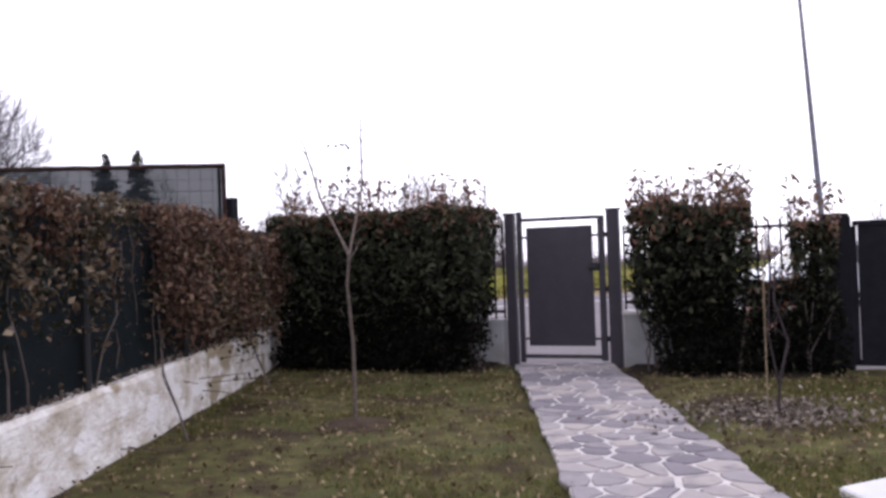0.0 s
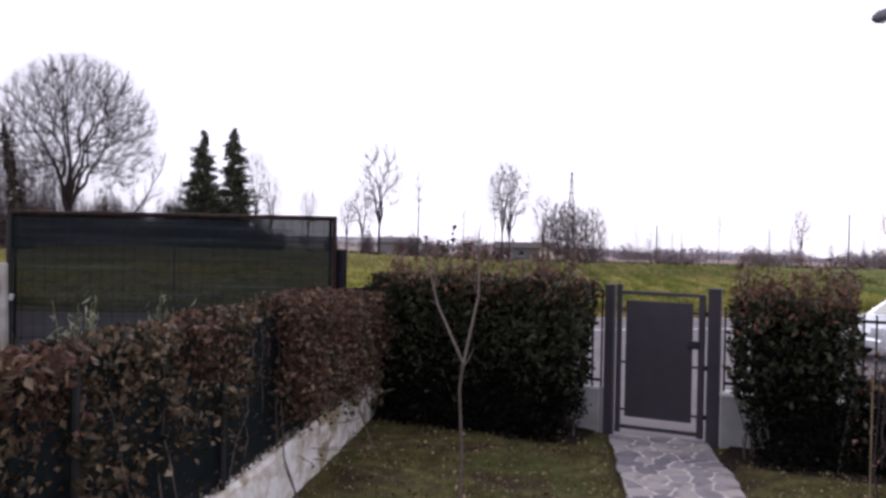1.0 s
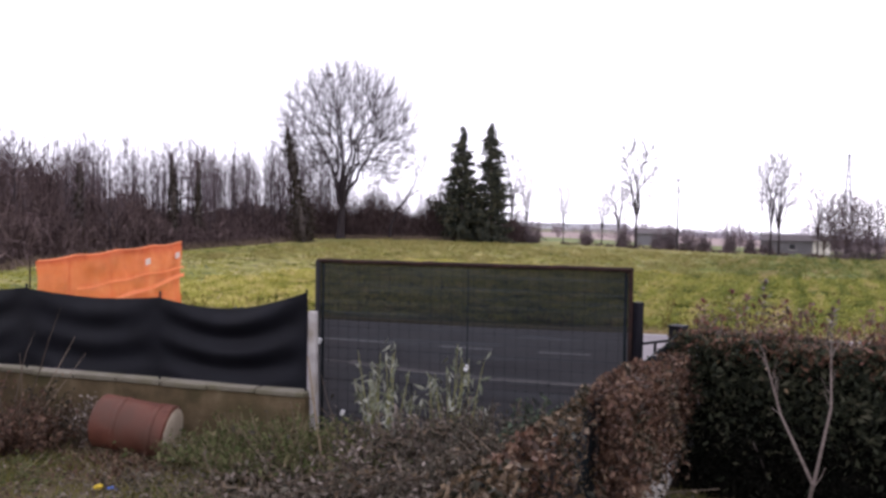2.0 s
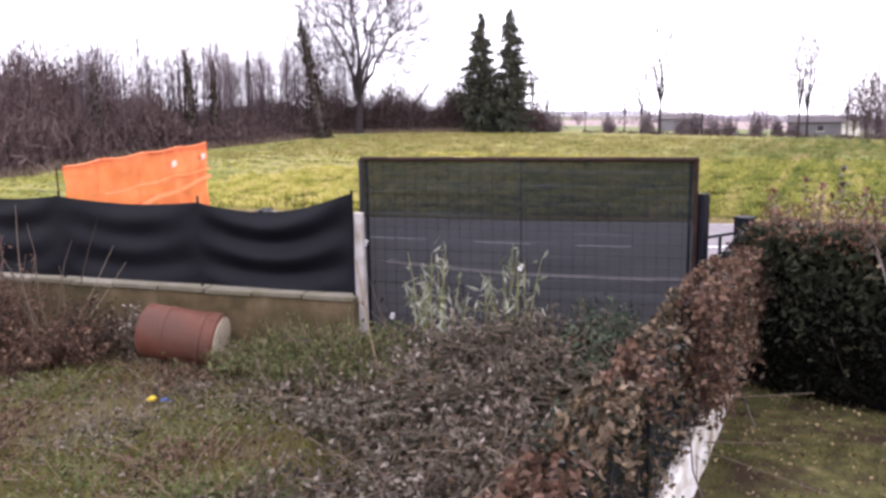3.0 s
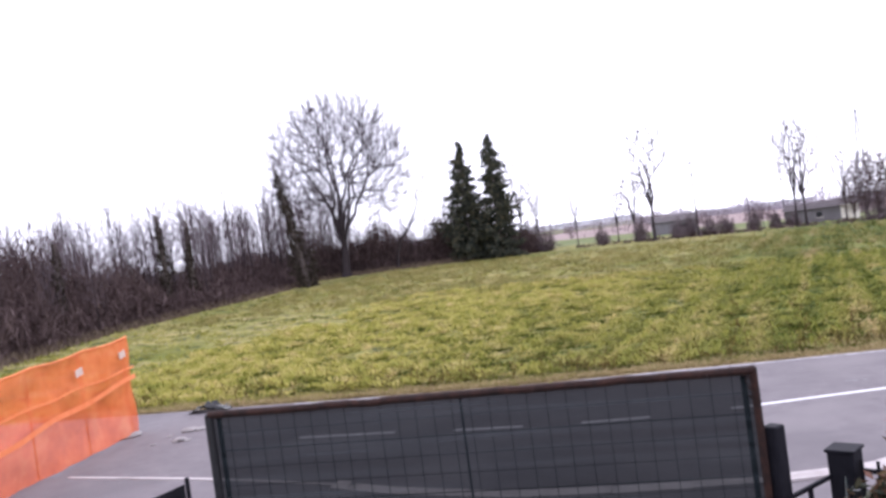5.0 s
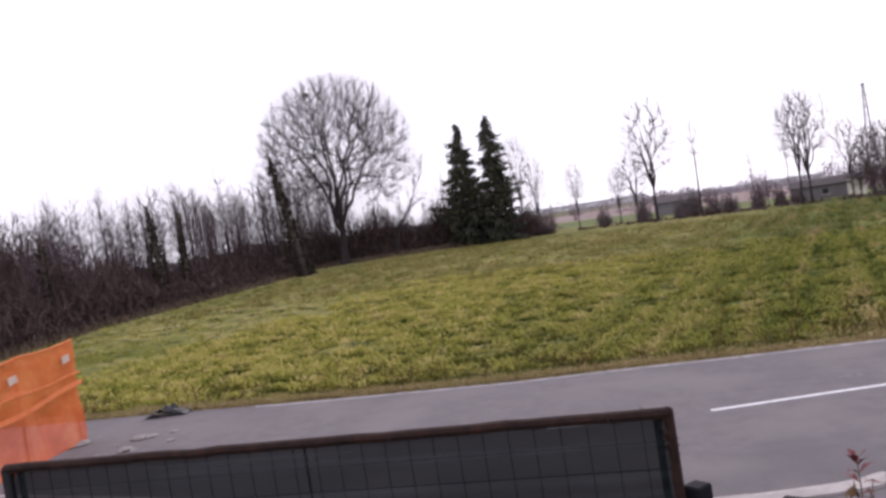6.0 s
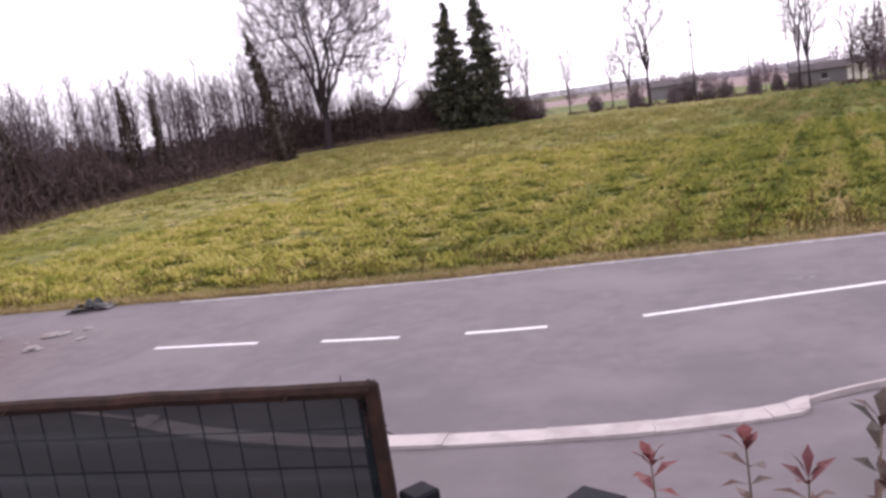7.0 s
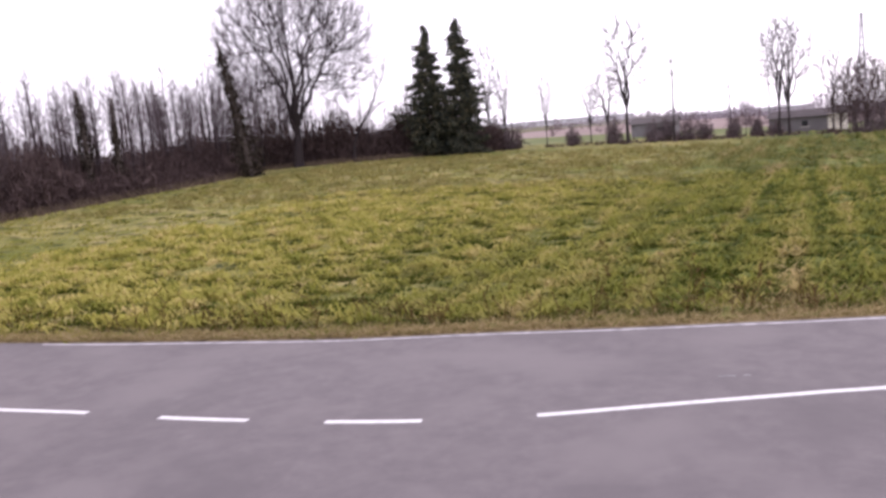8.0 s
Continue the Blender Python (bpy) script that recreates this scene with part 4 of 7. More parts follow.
def bar(parent, name, s0, s1, z0, z1, depth, mat, out=0.0, bevel=0.004, label=""):
    """A box on the front line."""
    c = on_line((s0 + s1) / 2, (z0 + z1) / 2, out)
    sh = Shape().box((s1 - s0, depth, z1 - z0), T(c.x, c.y, c.z, 0, 0, TURN), bevel)
    return part(name, sh, mat, parent, label)


END_POST = Vector((-3.33, 12.06, 0))


def build_front():
    for s0, s1 in [(3.405, 3.525), (4.70, 4.85)]:
        p = thing("gate_post", label="square brown-grey steel gate post with flat cap", category="post", group="gate posts")
        bar(p, "shaft", s0, s1, -0.05, 1.90, 0.11, "gate_paint")
        bar(p, "cap", s0 - 0.012, s1 + 0.012, 1.90, 1.92, 0.135, "gate_paint")
    g = thing("gate", label="brown-grey steel garden gate with a closed sheet panel", category="gate")
    bar(g, "stile", 3.555, 3.62, 0.02, 1.93, 0.05, "gate_paint")
    bar(g, "stile", 4.585, 4.665, 0.05, 1.84, 0.05, "gate_paint")
    bar(g, "rail", 3.62, 4.585, 1.80, 1.845, 0.04, "gate_paint")
    bar(g, "rail", 3.62, 4.585, 0.075, 0.125, 0.04, "gate_paint")
    bar(g, "panel", 3.675, 4.515, 0.23, 1.725, 0.025, "gate_paint", label="flat brown-grey sheet panel")
    for z in (1.60, 0.93, 0.32):
        for s0, s1 in [(3.62, 3.675), (4.515, 4.585)]:
            bar(g, "bracket", s0, s1, z - 0.015, z + 0.015, 0.02, "gate_paint")
        bar(g, "hinge", 4.665, 4.70, z - 0.03, z + 0.03, 0.03, "dark_paint")
    lock = bar(g, "lock_box", 4.47, 4.60, 1.16, 1.26, 0.07, "black_plastic", 0.02, 0.01, "black lock box")
    c = on_line(4.50, 1.21, 0.09)
    part("handle", Shape().tube([c - U * 0.05, c + U * 0.05], [0.012], 8), "black_plastic", lock)
    # low walls and pickets
    w = thing("low_wall", label="grey rendered low wall with a pale coping", category="wall", kind="structure")
    bar(w, "wall_body", 4.88, 7.08, -0.05, 0.62, 0.20, "concrete", bevel=0.01)
    for k in range(3):
        bar(w, "coping", 4.87 + 0.735 * k, 4.87 + 0.735 * k + 0.728, 0.62, 0.67, 0.26, "cap", bevel=0.01)
    w = thing("low_wall", label="grey rendered low wall end beside the gate post", category="wall", kind="structure")
    bar(w, "wall_body", 0.15, 3.365, -0.05, 0.57, 0.20, "concrete", bevel=0.012)
    bar(w, "small_block", 2.98, 3.10, -0.03, 0.23, 0.12, "concrete", 0.17, 0.012)
    for s0, s1, z0, z1 in [(4.90, 7.06, 0.67, 1.70), (0.12, 3.36, 0.57, 1.84)]:
        f = thing("picket_fence", label="charcoal steel picket fence on the low wall", category="fence", group="front fences")
        bar(f, "rail", s0, s1, z1 - 0.10, z1 - 0.065, 0.03, "dark_paint")
        bar(f, "rail", s0, s1, z0 + 0.08, z0 + 0.115, 0.03, "dark_paint")
        n = int((s1 - s0) / 0.12)
        for k in range(n + 1):
            c = s0 + (s1 - s0) * k / n
            bar(f, "picket", c - 0.011, c + 0.011, z0, z1, 0.022, "dark_paint", bevel=0.003)
    p = thing("corner_post", label="dark square steel post at the garden's corner", category="post")
    bar(p, "shaft", -0.10, 0.10, -0.05, 1.91, 0.20, "dark_paint")
    bar(p, "cap", -0.115, 0.115, 1.91, 1.935, 0.23, "dark_paint")
    # short fence to the neighbour's screen
    f = thing("picket_fence", label="short charcoal picket fence between two posts", category="fence", group="front fences")
    a, b = END_POST, Vector((-2.97, 12.72, 0))
    ang = math.degrees(math.atan2(b.y - a.y, b.x - a.x))
    m = (a + b) / 2
    for z in (1.72, 0.6):
        part("rail", Shape().box(((b - a).length - 0.12, 0.03, 0.035), T(m.x, m.y, z, 0, 0, ang)), "dark_paint", f)
    part("picket", Shape().box((0.04, 0.03, 1.75), T(m.x, m.y, 0.86, 0, 0, ang)), "dark_paint", f)
    part("post", Shape().box((0.12, 0.12, 2.39), T(a.x, a.y, 1.095, 0, 0, ang), 0.01), "dark_paint", f, "taller grey-brown end post")
    # driveway gate
    p = thing("drive_post", label="dark square steel post of the drive gate", category="post")
    bar(p, "shaft", 7.10, 7.40, -0.05, 1.70, 0.22, "dark_paint", bevel=0.008)
    bar(p, "cap", 7.08, 7.38, 1.70, 1.725, 0.25, "dark_paint")
    g = thing("drive_gate", label="dark solid sheet drive gate, closed", category="gate")
    bar(g, "rail", 7.42, 11.4, 1.58, 1.64, 0.05, "dark_paint")
    bar(g, "rail", 7.42, 11.4, 0.03, 0.10, 0.05, "dark_paint")
    for s0 in (7.40, 9.4, 11.34):
        bar(g, "stile", s0, s0 + 0.06, 0.03, 1.58, 0.05, "dark_paint")
    for k in range(2):
        bar(g, "panel", 7.47 + 1.98 * k, 9.40 + 1.95 * k, 0.10, 1.58, 0.02, "dark_paint")
    p = thing("drive_post", label="dark square steel post of the drive gate", category="post")
    bar(p, "shaft", 11.45, 11.7, -0.05, 1.70, 0.22, "dark_paint", bevel=0.008)


build_garden_wall()
build_wall_litter()
build_climber()
build_front()
build_hedges()


# ---- trees ----
def limb(s, p, d, length, r, rng, n=4, wob=0.12, up=0.05, segs=4, tip=0.35):
    """One bent, tapering limb; gives its points."""
    pts, rad = [p.copy()], [r]
    for k in range(segs):
        d = (d + Vector(rng.normal(size=3)) * wob + Vector((0, 0, up))).normalized()
        p = p + d * (length / segs)
        pts.append(p.copy())
        rad.append(r * (1 - (1 - tip) * (k + 1) / segs))
    s.tube(pts, rad, n, cap=False)
    return pts, rad, d


def spread(d, rng, low, high):
    """A direction turned away from d by low to high degrees."""
    side = d.cross(Vector(rng.normal(size=3)))
    side = side.normalized() if side.length > 1e-6 else d.orthogonal().normalized()
    a = radians(rng.uniform(low, high))
    return (d * math.cos(a) + side * math.sin(a)).normalized()


def crowned(seed, fork, top, centre, rx, rz, counts, radii, trunk_r, lean=0.0, leaders=0, upright=0.45):
    """A leafless tree whose branches fill an egg-shaped crown. fork, top: where limbs begin and the leader ends; centre: the
    crown's height; counts and radii: of limbs, branches, boughs and twigs."""
    rng = np.random.default_rng(seed)
    tr, br, tw = Shape(), Shape(), Shape()
    stem = []
    for k in range(9):
        u = k / 8
        stem.append(Vector((lean * u * u * top + rng.normal() * 0.02 * top * u * 0.4, rng.normal() * 0.02 * top * u * 0.4, -0.3 + (top + 0.3) * u)))
    tr.tube(stem, [trunk_r * (1.25 if k == 0 else 1 - 0.9 * k / 8) for k in range(9)], 7, cap=False)
    c0 = np.array((lean * top * 0.4, 0, centre))
    nodes = [np.array(p) for p in stem if p.z >= fork * 0.95] or [np.array(stem[-1])]
    home = np.array((c0[0] * 0.4, 0, fork))
    for i in range(leaders):
        a, z = i * 2 * math.pi / leaders + rng.uniform(-0.4, 0.4), (0.85, 0.35, 0.6)[i % 3] + rng.uniform(-0.12, 0.12)
        goal = c0 + np.array((math.cos(a) * math.sqrt(1 - z * z) * rx, math.sin(a) * math.sqrt(1 - z * z) * rx, z * rz)) * rng.uniform(0.66, 0.84)
        s0 = home + np.array((0, 0, rng.uniform(-0.1, 0.12) * (c0[2] - fork)))
        way = goal - s0
        ctrl = s0 + way * 0.32 + np.array((0, 0, upright * 0.45 * np.linalg.norm(way)))
        pts = []
        for k in range(9):
            u = k / 8
            pts.append(Vector(s0 * (1 - u) ** 2 + ctrl * 2 * u * (1 - u) + goal * u * u + (rng.normal(size=3) * 0.016 * np.linalg.norm(way) if 0 < k < 8 else 0)))
        r = trunk_r * rng.uniform(0.40, 0.56)
        tr.tube(pts, [r * (1 - 0.88 * (k / 8) ** 0.8) for k in range(9)], 6, cap=False)
        nodes.extend(np.array(p) for p in pts[3:])
    for level, (n, r) in enumerate(zip(counts, radii)):
        made = []
        base = np.array(nodes)
        far = np.linalg.norm(base - home, axis=1)
        for i in range(n):
            z = 1 - (i + 0.5) / n * (1.2 if level == 0 else 1.72)
            a = i * 2.39996 + rng.uniform(-0.4, 0.4)
            d = np.array((math.cos(a) * math.sqrt(max(0, 1 - z * z)), math.sin(a) * math.sqrt(max(0, 1 - z * z)), z))
            lo, hi = [(0.5, 0.8), (0.42, 0.92), (0.32, 1.0), (0.32, 1.02)][level]
            f = (lo ** 3 + (hi ** 3 - lo ** 3) * rng.uniform()) ** (1 / 3)
            goal = c0 + d * f * np.array((rx, rx, rz))
            reach = np.linalg.norm(goal - home)
            ways = goal - base
            gap = np.linalg.norm(ways, axis=1)
            outs = base - home + np.array((0, 0, 0.8))
            turn = (ways * outs).sum(1) / (gap * np.linalg.norm(outs, axis=1) + 1e-6)
            dist = gap * (1.9 - turn) + 2.0 * np.maximum(0, far - reach * 0.95)
            s0 = base[int(np.argmin(dist))]
            way = goal - s0
            out = s0 - home
            ctrl = s0 + way * 0.4 + (out / (np.linalg.norm(out) + 1e-6)) * np.linalg.norm(way) * (0.14 if level else 0.0) + np.array((0, 0, 0.16 if level == 0 else 0.0)) * np.linalg.norm(way)
            m = (6, 4, 3, 2)[level]
            pts = []
            for k in range(m + 1):
                u = k / m
                q = s0 * (1 - u) ** 2 + ctrl * 2 * u * (1 - u) + goal * u * u
                if 0 < k < m:
                    q = q + rng.normal(size=3) * 0.014 * np.linalg.norm(way)
                pts.append(Vector(q))
            (tw if level == len(counts) - 1 else br).tube(pts, [r * (1 - 0.65 * k / m) for k in range(m + 1)], (5, 4, 3, 3)[level], cap=False)
            made.extend(np.array(p) for p in pts[1:])
        nodes = made if level else nodes + made
    return tr.mesh("trunk"), br.mesh("boughs"), tw.mesh("twigs")


def plant(name, meshes, place, turn, scale, label, group="", mat="far_bark", category="tree", lean=(0, 0)):
    t = thing(name, place, 0, label, category, group)
    t.matrix_basis = pose(*place, lean[0], lean[1], turn)
    t.scale = (scale, scale, scale) if not isinstance(scale, tuple) else scale
    for nm, me in zip(("trunk", "crown", "twig_haze"), meshes):
        part(nm, me, "dark_bark" if nm == "trunk" and mat == "far_bark" else mat, t, kind="stuff" if nm == "twig_haze" else "")
    return t


def dome_tree():
    """The great round-crowned tree at the wood's edge."""
    rng = np.random.default_rng(101)
    t = thing("oak_tree", (-58.4, 97.2, land(-58.4, 97.2)), 20, "great leafless tree with a round fine-twigged crown", "tree")
    t.matrix_basis = pose(-58.4, 97.2, land(-58.4, 97.2), 0, 3.5, 20)
    tr, br, tw = crowned(101, 4.4, 9.0, 13.9, 9.9, 9.9, (34, 320, 2800, 17000), (0.095, 0.046, 0.021, 0.0100), 0.62, leaders=8)
    part("trunk", tr, "dark_bark", t)
    part("crown", br, "dark_bark", t)
    part("twig_haze", tw, "far_bark", t, kind="stuff")
    nest = Shape()
    for _ in range(70):
        d = Vector(rng.normal(size=3)) * 0.17
        nest.tube([Vector((-2.6, -1.2, 20.8)) + d, Vector((-2.6, -1.2, 20.8)) - d * 0.9], [0.02], 3, cap=False)
    part("nest", nest, "bark", t, "dark bird's nest high in the crown")


def conifer(place, height, width, seed):
    rng = np.random.default_rng(seed)
    t = thing("conifer", place, rng.uniform(0, 360), "dark blue-green conifer with a pointed ragged crown", "tree", "pair of conifers")
    part("trunk", Shape().tube([(0, 0, -0.4), (0, 0, height * 0.5), (0, 0, height * 0.97)], [0.28, 0.16, 0.02], 7), "bark", t)
    spots, tw = [], Shape()
    levels = 46
    for k in range(levels):
        u = k / (levels - 1)
        z = height * (0.03 + 0.95 * u)
        R = width / 2 * min(1.0, 1.25 * (1 - u) ** 0.66) * (0.66 + 0.5 * rng.uniform()) + 0.2
        for b in range(int(5 + 9 * (1 - u))):
            a = rng.uniform(0, 2 * math.pi)
            r = R * rng.uniform(0.5, 1.05) * (1.0 + 0.6 * noise.noise((a * 1.3, z * 0.55, seed)))
            tipz = z + r * rng.uniform(-0.3, 0.22) + rng.normal() * 0.15
            tw.tube([(0, 0, z), (math.cos(a) * r, math.sin(a) * r, tipz)], [0.03, 0.008], 3, cap=False)
            for c in range(int(9 + r * 24)):
                w = rng.uniform(0.2, 1.06)
                spots.append((math.cos(a) * r * w + rng.normal() * 0.15, math.sin(a) * r * w + rng.normal() * 0.15, z + (tipz - z) * w + rng.normal() * 0.13))
    part("twig_haze", tw, "bark", t, kind="stuff")
    part("needles", leaves("needles", spots, (0.2, 0.5), seed + 1, slim=0.42), "conifer", t, kind="stuff")


def ivy_trunk(pts, r, seed, label):
    rng = np.random.default_rng(seed)
    base = pts[0]
    t = thing("ivy_clad_tree", (base[0], base[1], land(base[0], base[1])), 0, label, "tree", "ivy-clad trunks")
    q = [Vector(p) - Vector((base[0], base[1], 0)) for p in pts]
    br = Shape()
    part("trunk", Shape().tube(q, [0.3, 0.22, 0.12], 6), "bark", t)
    spots = []
    top = 0.94
    for _ in range(2600 if r > 2 else 800):
        u = rng.uniform(0, top) ** 1.15
        m = min(int(u * (len(q) - 1)), len(q) - 2)
        p = q[m].lerp(q[m + 1], u * (len(q) - 1) - m)
        rr = r * (0.95 - 0.78 * u) * (0.35 + 1.5 * abs(noise.noise((u * 11, seed * 0.37, 0))) + 0.5 * max(0.0, noise.noise((u * 30, seed * 0.37, 4))))
        a = rng.uniform(0, 2 * math.pi)
        k = rr * rng.uniform(0.5, 1.0)
        spots.append((p.x + math.cos(a) * k, p.y + math.sin(a) * k, p.z + rng.normal() * 0.2))
    part("ivy", leaves("ivy", spots, (0.18, 0.4), seed + 1, slim=0.7), "ivy", t, kind="stuff")
    for k in range(14):
        p, _, d = limb(br, q[-1] - (q[-1] - q[-2]).normalized() * rng.uniform(0, 3.5), spread(Vector((0, 0, 1)), rng, 10, 60), rng.uniform(1.4, 3.2), 0.045, rng, 3, 0.2, 0.05, 3, 0.3)
        for j in range(5):
            limb(br, p[1 + j % 3], spread(d, rng, 15, 50), rng.uniform(0.5, 1.3), 0.018, rng, 3, 0.2, 0.05, 2, 0.3)
    part("twig_haze", br, "far_bark", t, kind="stuff")


def build_woods():
    rng = np.random.default_rng(111)
    kinds = [crowned(120 + k, 2.0 + 0.5 * (k % 3), 11.8, 7.4, 1.1 + 0.25 * k, 5.4, (10, 66, 560), (0.036, 0.015, 0.0066), 0.12) for k in range(6)]
    edge = [(-46, 34), (-51, 44), (-55, 52), (-56.5, 60), (-58, 70), (-59.5, 80), (-62, 90), (-67, 98), (-74, 112)]
    n = 128
    for i in range(n):
        t = i / (n - 1) * (len(edge) - 1)
        k = min(int(t), len(edge) - 2)
        x = edge[k][0] + (edge[k + 1][0] - edge[k][0]) * (t - k)
        y = edge[k][1] + (edge[k + 1][1] - edge[k][1]) * (t - k)
        back = rng.uniform(0.3, 18)
        x, y = x - back + rng.normal(), y + rng.normal() * 1.5 + back * 0.2
        plant("bare_tree", kinds[i % 6], (x, y, land(x, y)), rng.uniform(0, 360), rng.uniform(0.48, 0.94) + 0.2 * min(1.0, max(0.0, (y - 48) / 35)), "slender leafless tree in the wood's edge", "trees of the wood")
    for i in range(46):
        y = rng.uniform(36, 70)
        x = -52 - (y - 36) * 0.22 - rng.uniform(1, 10)
        plant("bare_tree", kinds[(i * 5) % 6], (x, y, land(x, y)), rng.uniform(0, 360), rng.uniform(0.5, 0.88), "slender leafless tree in the wood's edge", "trees of the wood")
    for x, y, sc in [(-62.5, 88.5, 0.9), (-63.5, 91, 1.05), (-65, 90, 1.1), (-64, 95, 0.85), (-66, 97, 1.0), (-62, 99.5, 0.7), (-60.5, 92, 0.55), (-61.8, 93.5, 0.7), (-59.6, 90, 0.42), (-62.8, 96.5, 0.8), (-60.8, 101, 0.6), (-58.4, 101.5, 0.5), (-57, 104, 0.6), (-54, 105, 0.66), (-52, 103, 0.5), (-63.5, 82, 1.1), (-60.6, 65.5, 0.82), (-61.6, 68.2, 0.92), (-60.2, 69.0, 0.78), (-62.4, 71.0, 0.95), (-60.9, 63.2, 0.8), (-61.8, 66.6, 0.86), (-59.9, 67.9, 0.7)]:
        plant("bare_tree", kinds[int(-x) % 6], (x, y, land(x, y)), rng.uniform(0, 360), sc, "slender leafless tree in the wood's edge", "trees of the wood")
    for i in range(22):
        x, y = -73 + rng.uniform(0, 9), rng.uniform(97, 113)
        plant("bare_tree", kinds[i % 6], (x, y, land(x, y)), rng.uniform(0, 360), rng.uniform(0.8, 1.2), "slender leafless tree in the wood's edge", "trees of the wood")
    for i in range(34):
        x = -69 + 26 * i / 33 + rng.normal() * 0.5
        y = 97 + (x + 69) * 0.42 + abs(rng.normal()) * 2.5
        plant("bare_tree", kinds[i % 6], (x, y, land(x, y)), rng.uniform(0, 360), rng.uniform(0.34, 0.62) * (1.3 if x < -60 else 1.0), "small leafless tree in the scrub by the great tree", "small trees of the scrub")
    cards = []
    s = Shape()
    for _ in range(21000):
        t = rng.uniform(0, len(edge) - 1.001)
        k = int(t)
        x = edge[k][0] + (edge[k + 1][0] - edge[k][0]) * (t - k)
        y = edge[k][1] + (edge[k + 1][1] - edge[k][1]) * (t - k)
        back = rng.uniform(0, 1) ** 1.5 * 12
        x, y = x - back + rng.normal() * 0.7, y + rng.normal() * 0.8 + back * 0.2
        h = (9.0 - 4.4 * min(max((y - 48) / 26, 0.0), 1.0)) * rng.uniform(0.28, 1.0) * (0.36 + 0.64 * min(back, 5) / 5) * (0.95 + 0.8 * noise.noise((x * 0.2, y * 0.2, 77)))
        z = land(x, y)
        s.tube([(x, y, z - 0.1), (x + rng.normal() * 0.25, y + rng.normal() * 0.25, z + h * 0.55), (x + rng.normal() * 0.6, y + rng.normal() * 0.6, z + h)], [0.030, 0.020, 0.008], 3, cap=False)
        for _ in range(7):
            cards.append((x + rng.normal() * 0.6, y + rng.normal() * 0.6, z + rng.uniform(0.03, 1.0) ** 1.9 * h * 0.9))
    # the lower, thinner scrub on from the great tree to the conifers and beyond
    scrub = [(-69, 94), (-60, 100), (-50, 104), (-43, 107.5), (-39.5, 109)]
    for _ in range(10000):
        t = rng.uniform(0, len(scrub) - 1.001)
        k = int(t)
        x = scrub[k][0] + (scrub[k + 1][0] - scrub[k][0]) * (t - k) + rng.normal() * 1.2
        y = scrub[k][1] + (scrub[k + 1][1] - scrub[k][1]) * (t - k) + abs(rng.normal()) * 2.2
        h = 0.5 + (7.4 if x < -47 else 3.4) * rng.beta(1.3, 2.4) * (1.1 + 1.1 * noise.noise((x * 0.35, y * 0.1, 21)))
        z = land(x, y)
        s.tube([(x, y, z - 0.1), (x + rng.normal() * 0.2, y + rng.normal() * 0.2, z + h * 0.6), (x + rng.normal() * 0.5, y + rng.normal() * 0.5, z + h)], [0.03, 0.02, 0.008], 3, cap=False)
        for _ in range(3):
            cards.append((x + rng.normal() * 0.5, y + rng.normal() * 0.5, z + rng.uniform(0.05, 0.8) * h))
    w = thing("thicket", label="dense brown leafless thicket along the wood's edge", category="thicket", kind="stuff")
    part("stemwork", s, "brush", w, kind="stuff")
    part("twigwork", leaves("twigs", cards, (0.5, 1.4), 131, slim=0.12, up=1.3), "brush", w, kind="stuff")
    fringe = []
    for _ in range(26000):
        t = rng.uniform(0, len(edge) - 1.001)
        k = int(t)
        fx = edge[k][0] + (edge[k + 1][0] - edge[k][0]) * (t - k) + 1.1 + rng.normal() * 0.7
        fy = edge[k][1] + (edge[k + 1][1] - edge[k][1]) * (t - k) + rng.normal() * 0.8
        fringe.append((fx, fy, land(fx, fy)))
    for _ in range(12000):
        t = rng.uniform(0, len(scrub) - 1.001)
        k = int(t)
        fx = scrub[k][0] + (scrub[k + 1][0] - scrub[k][0]) * (t - k) + rng.normal() * 0.8
        fy = scrub[k][1] + (scrub[k + 1][1] - scrub[k][1]) * (t - k) - 1.8 + rng.normal() * 0.6
        fringe.append((fx, fy, land(fx, fy)))
    part("fringe", blades("fringe", np.array(fringe), (0.15, 0.75), (0.03, 0.09), 133, 0.8), "fringe_grass", w, kind="stuff")
    # the row along the meadow's far end
    tall = crowned(140, 3.4, 6.0, 9.0, 2.7, 5.2, (16, 90, 900), (0.050, 0.025, 0.0105), 0.19, leaders=6, upright=0.9)
    fork = crowned(141, 2.8, 4.0, 8.0, 2.9, 4.5, (16, 90, 900), (0.050, 0.025, 0.0105), 0.18, leaders=6, upright=0.9)
    thin = crowned(142, 4.5, 9.0, 6.6, 0.9, 2.6, (6, 22, 90), (0.03, 0.018, 0.012), 0.10)
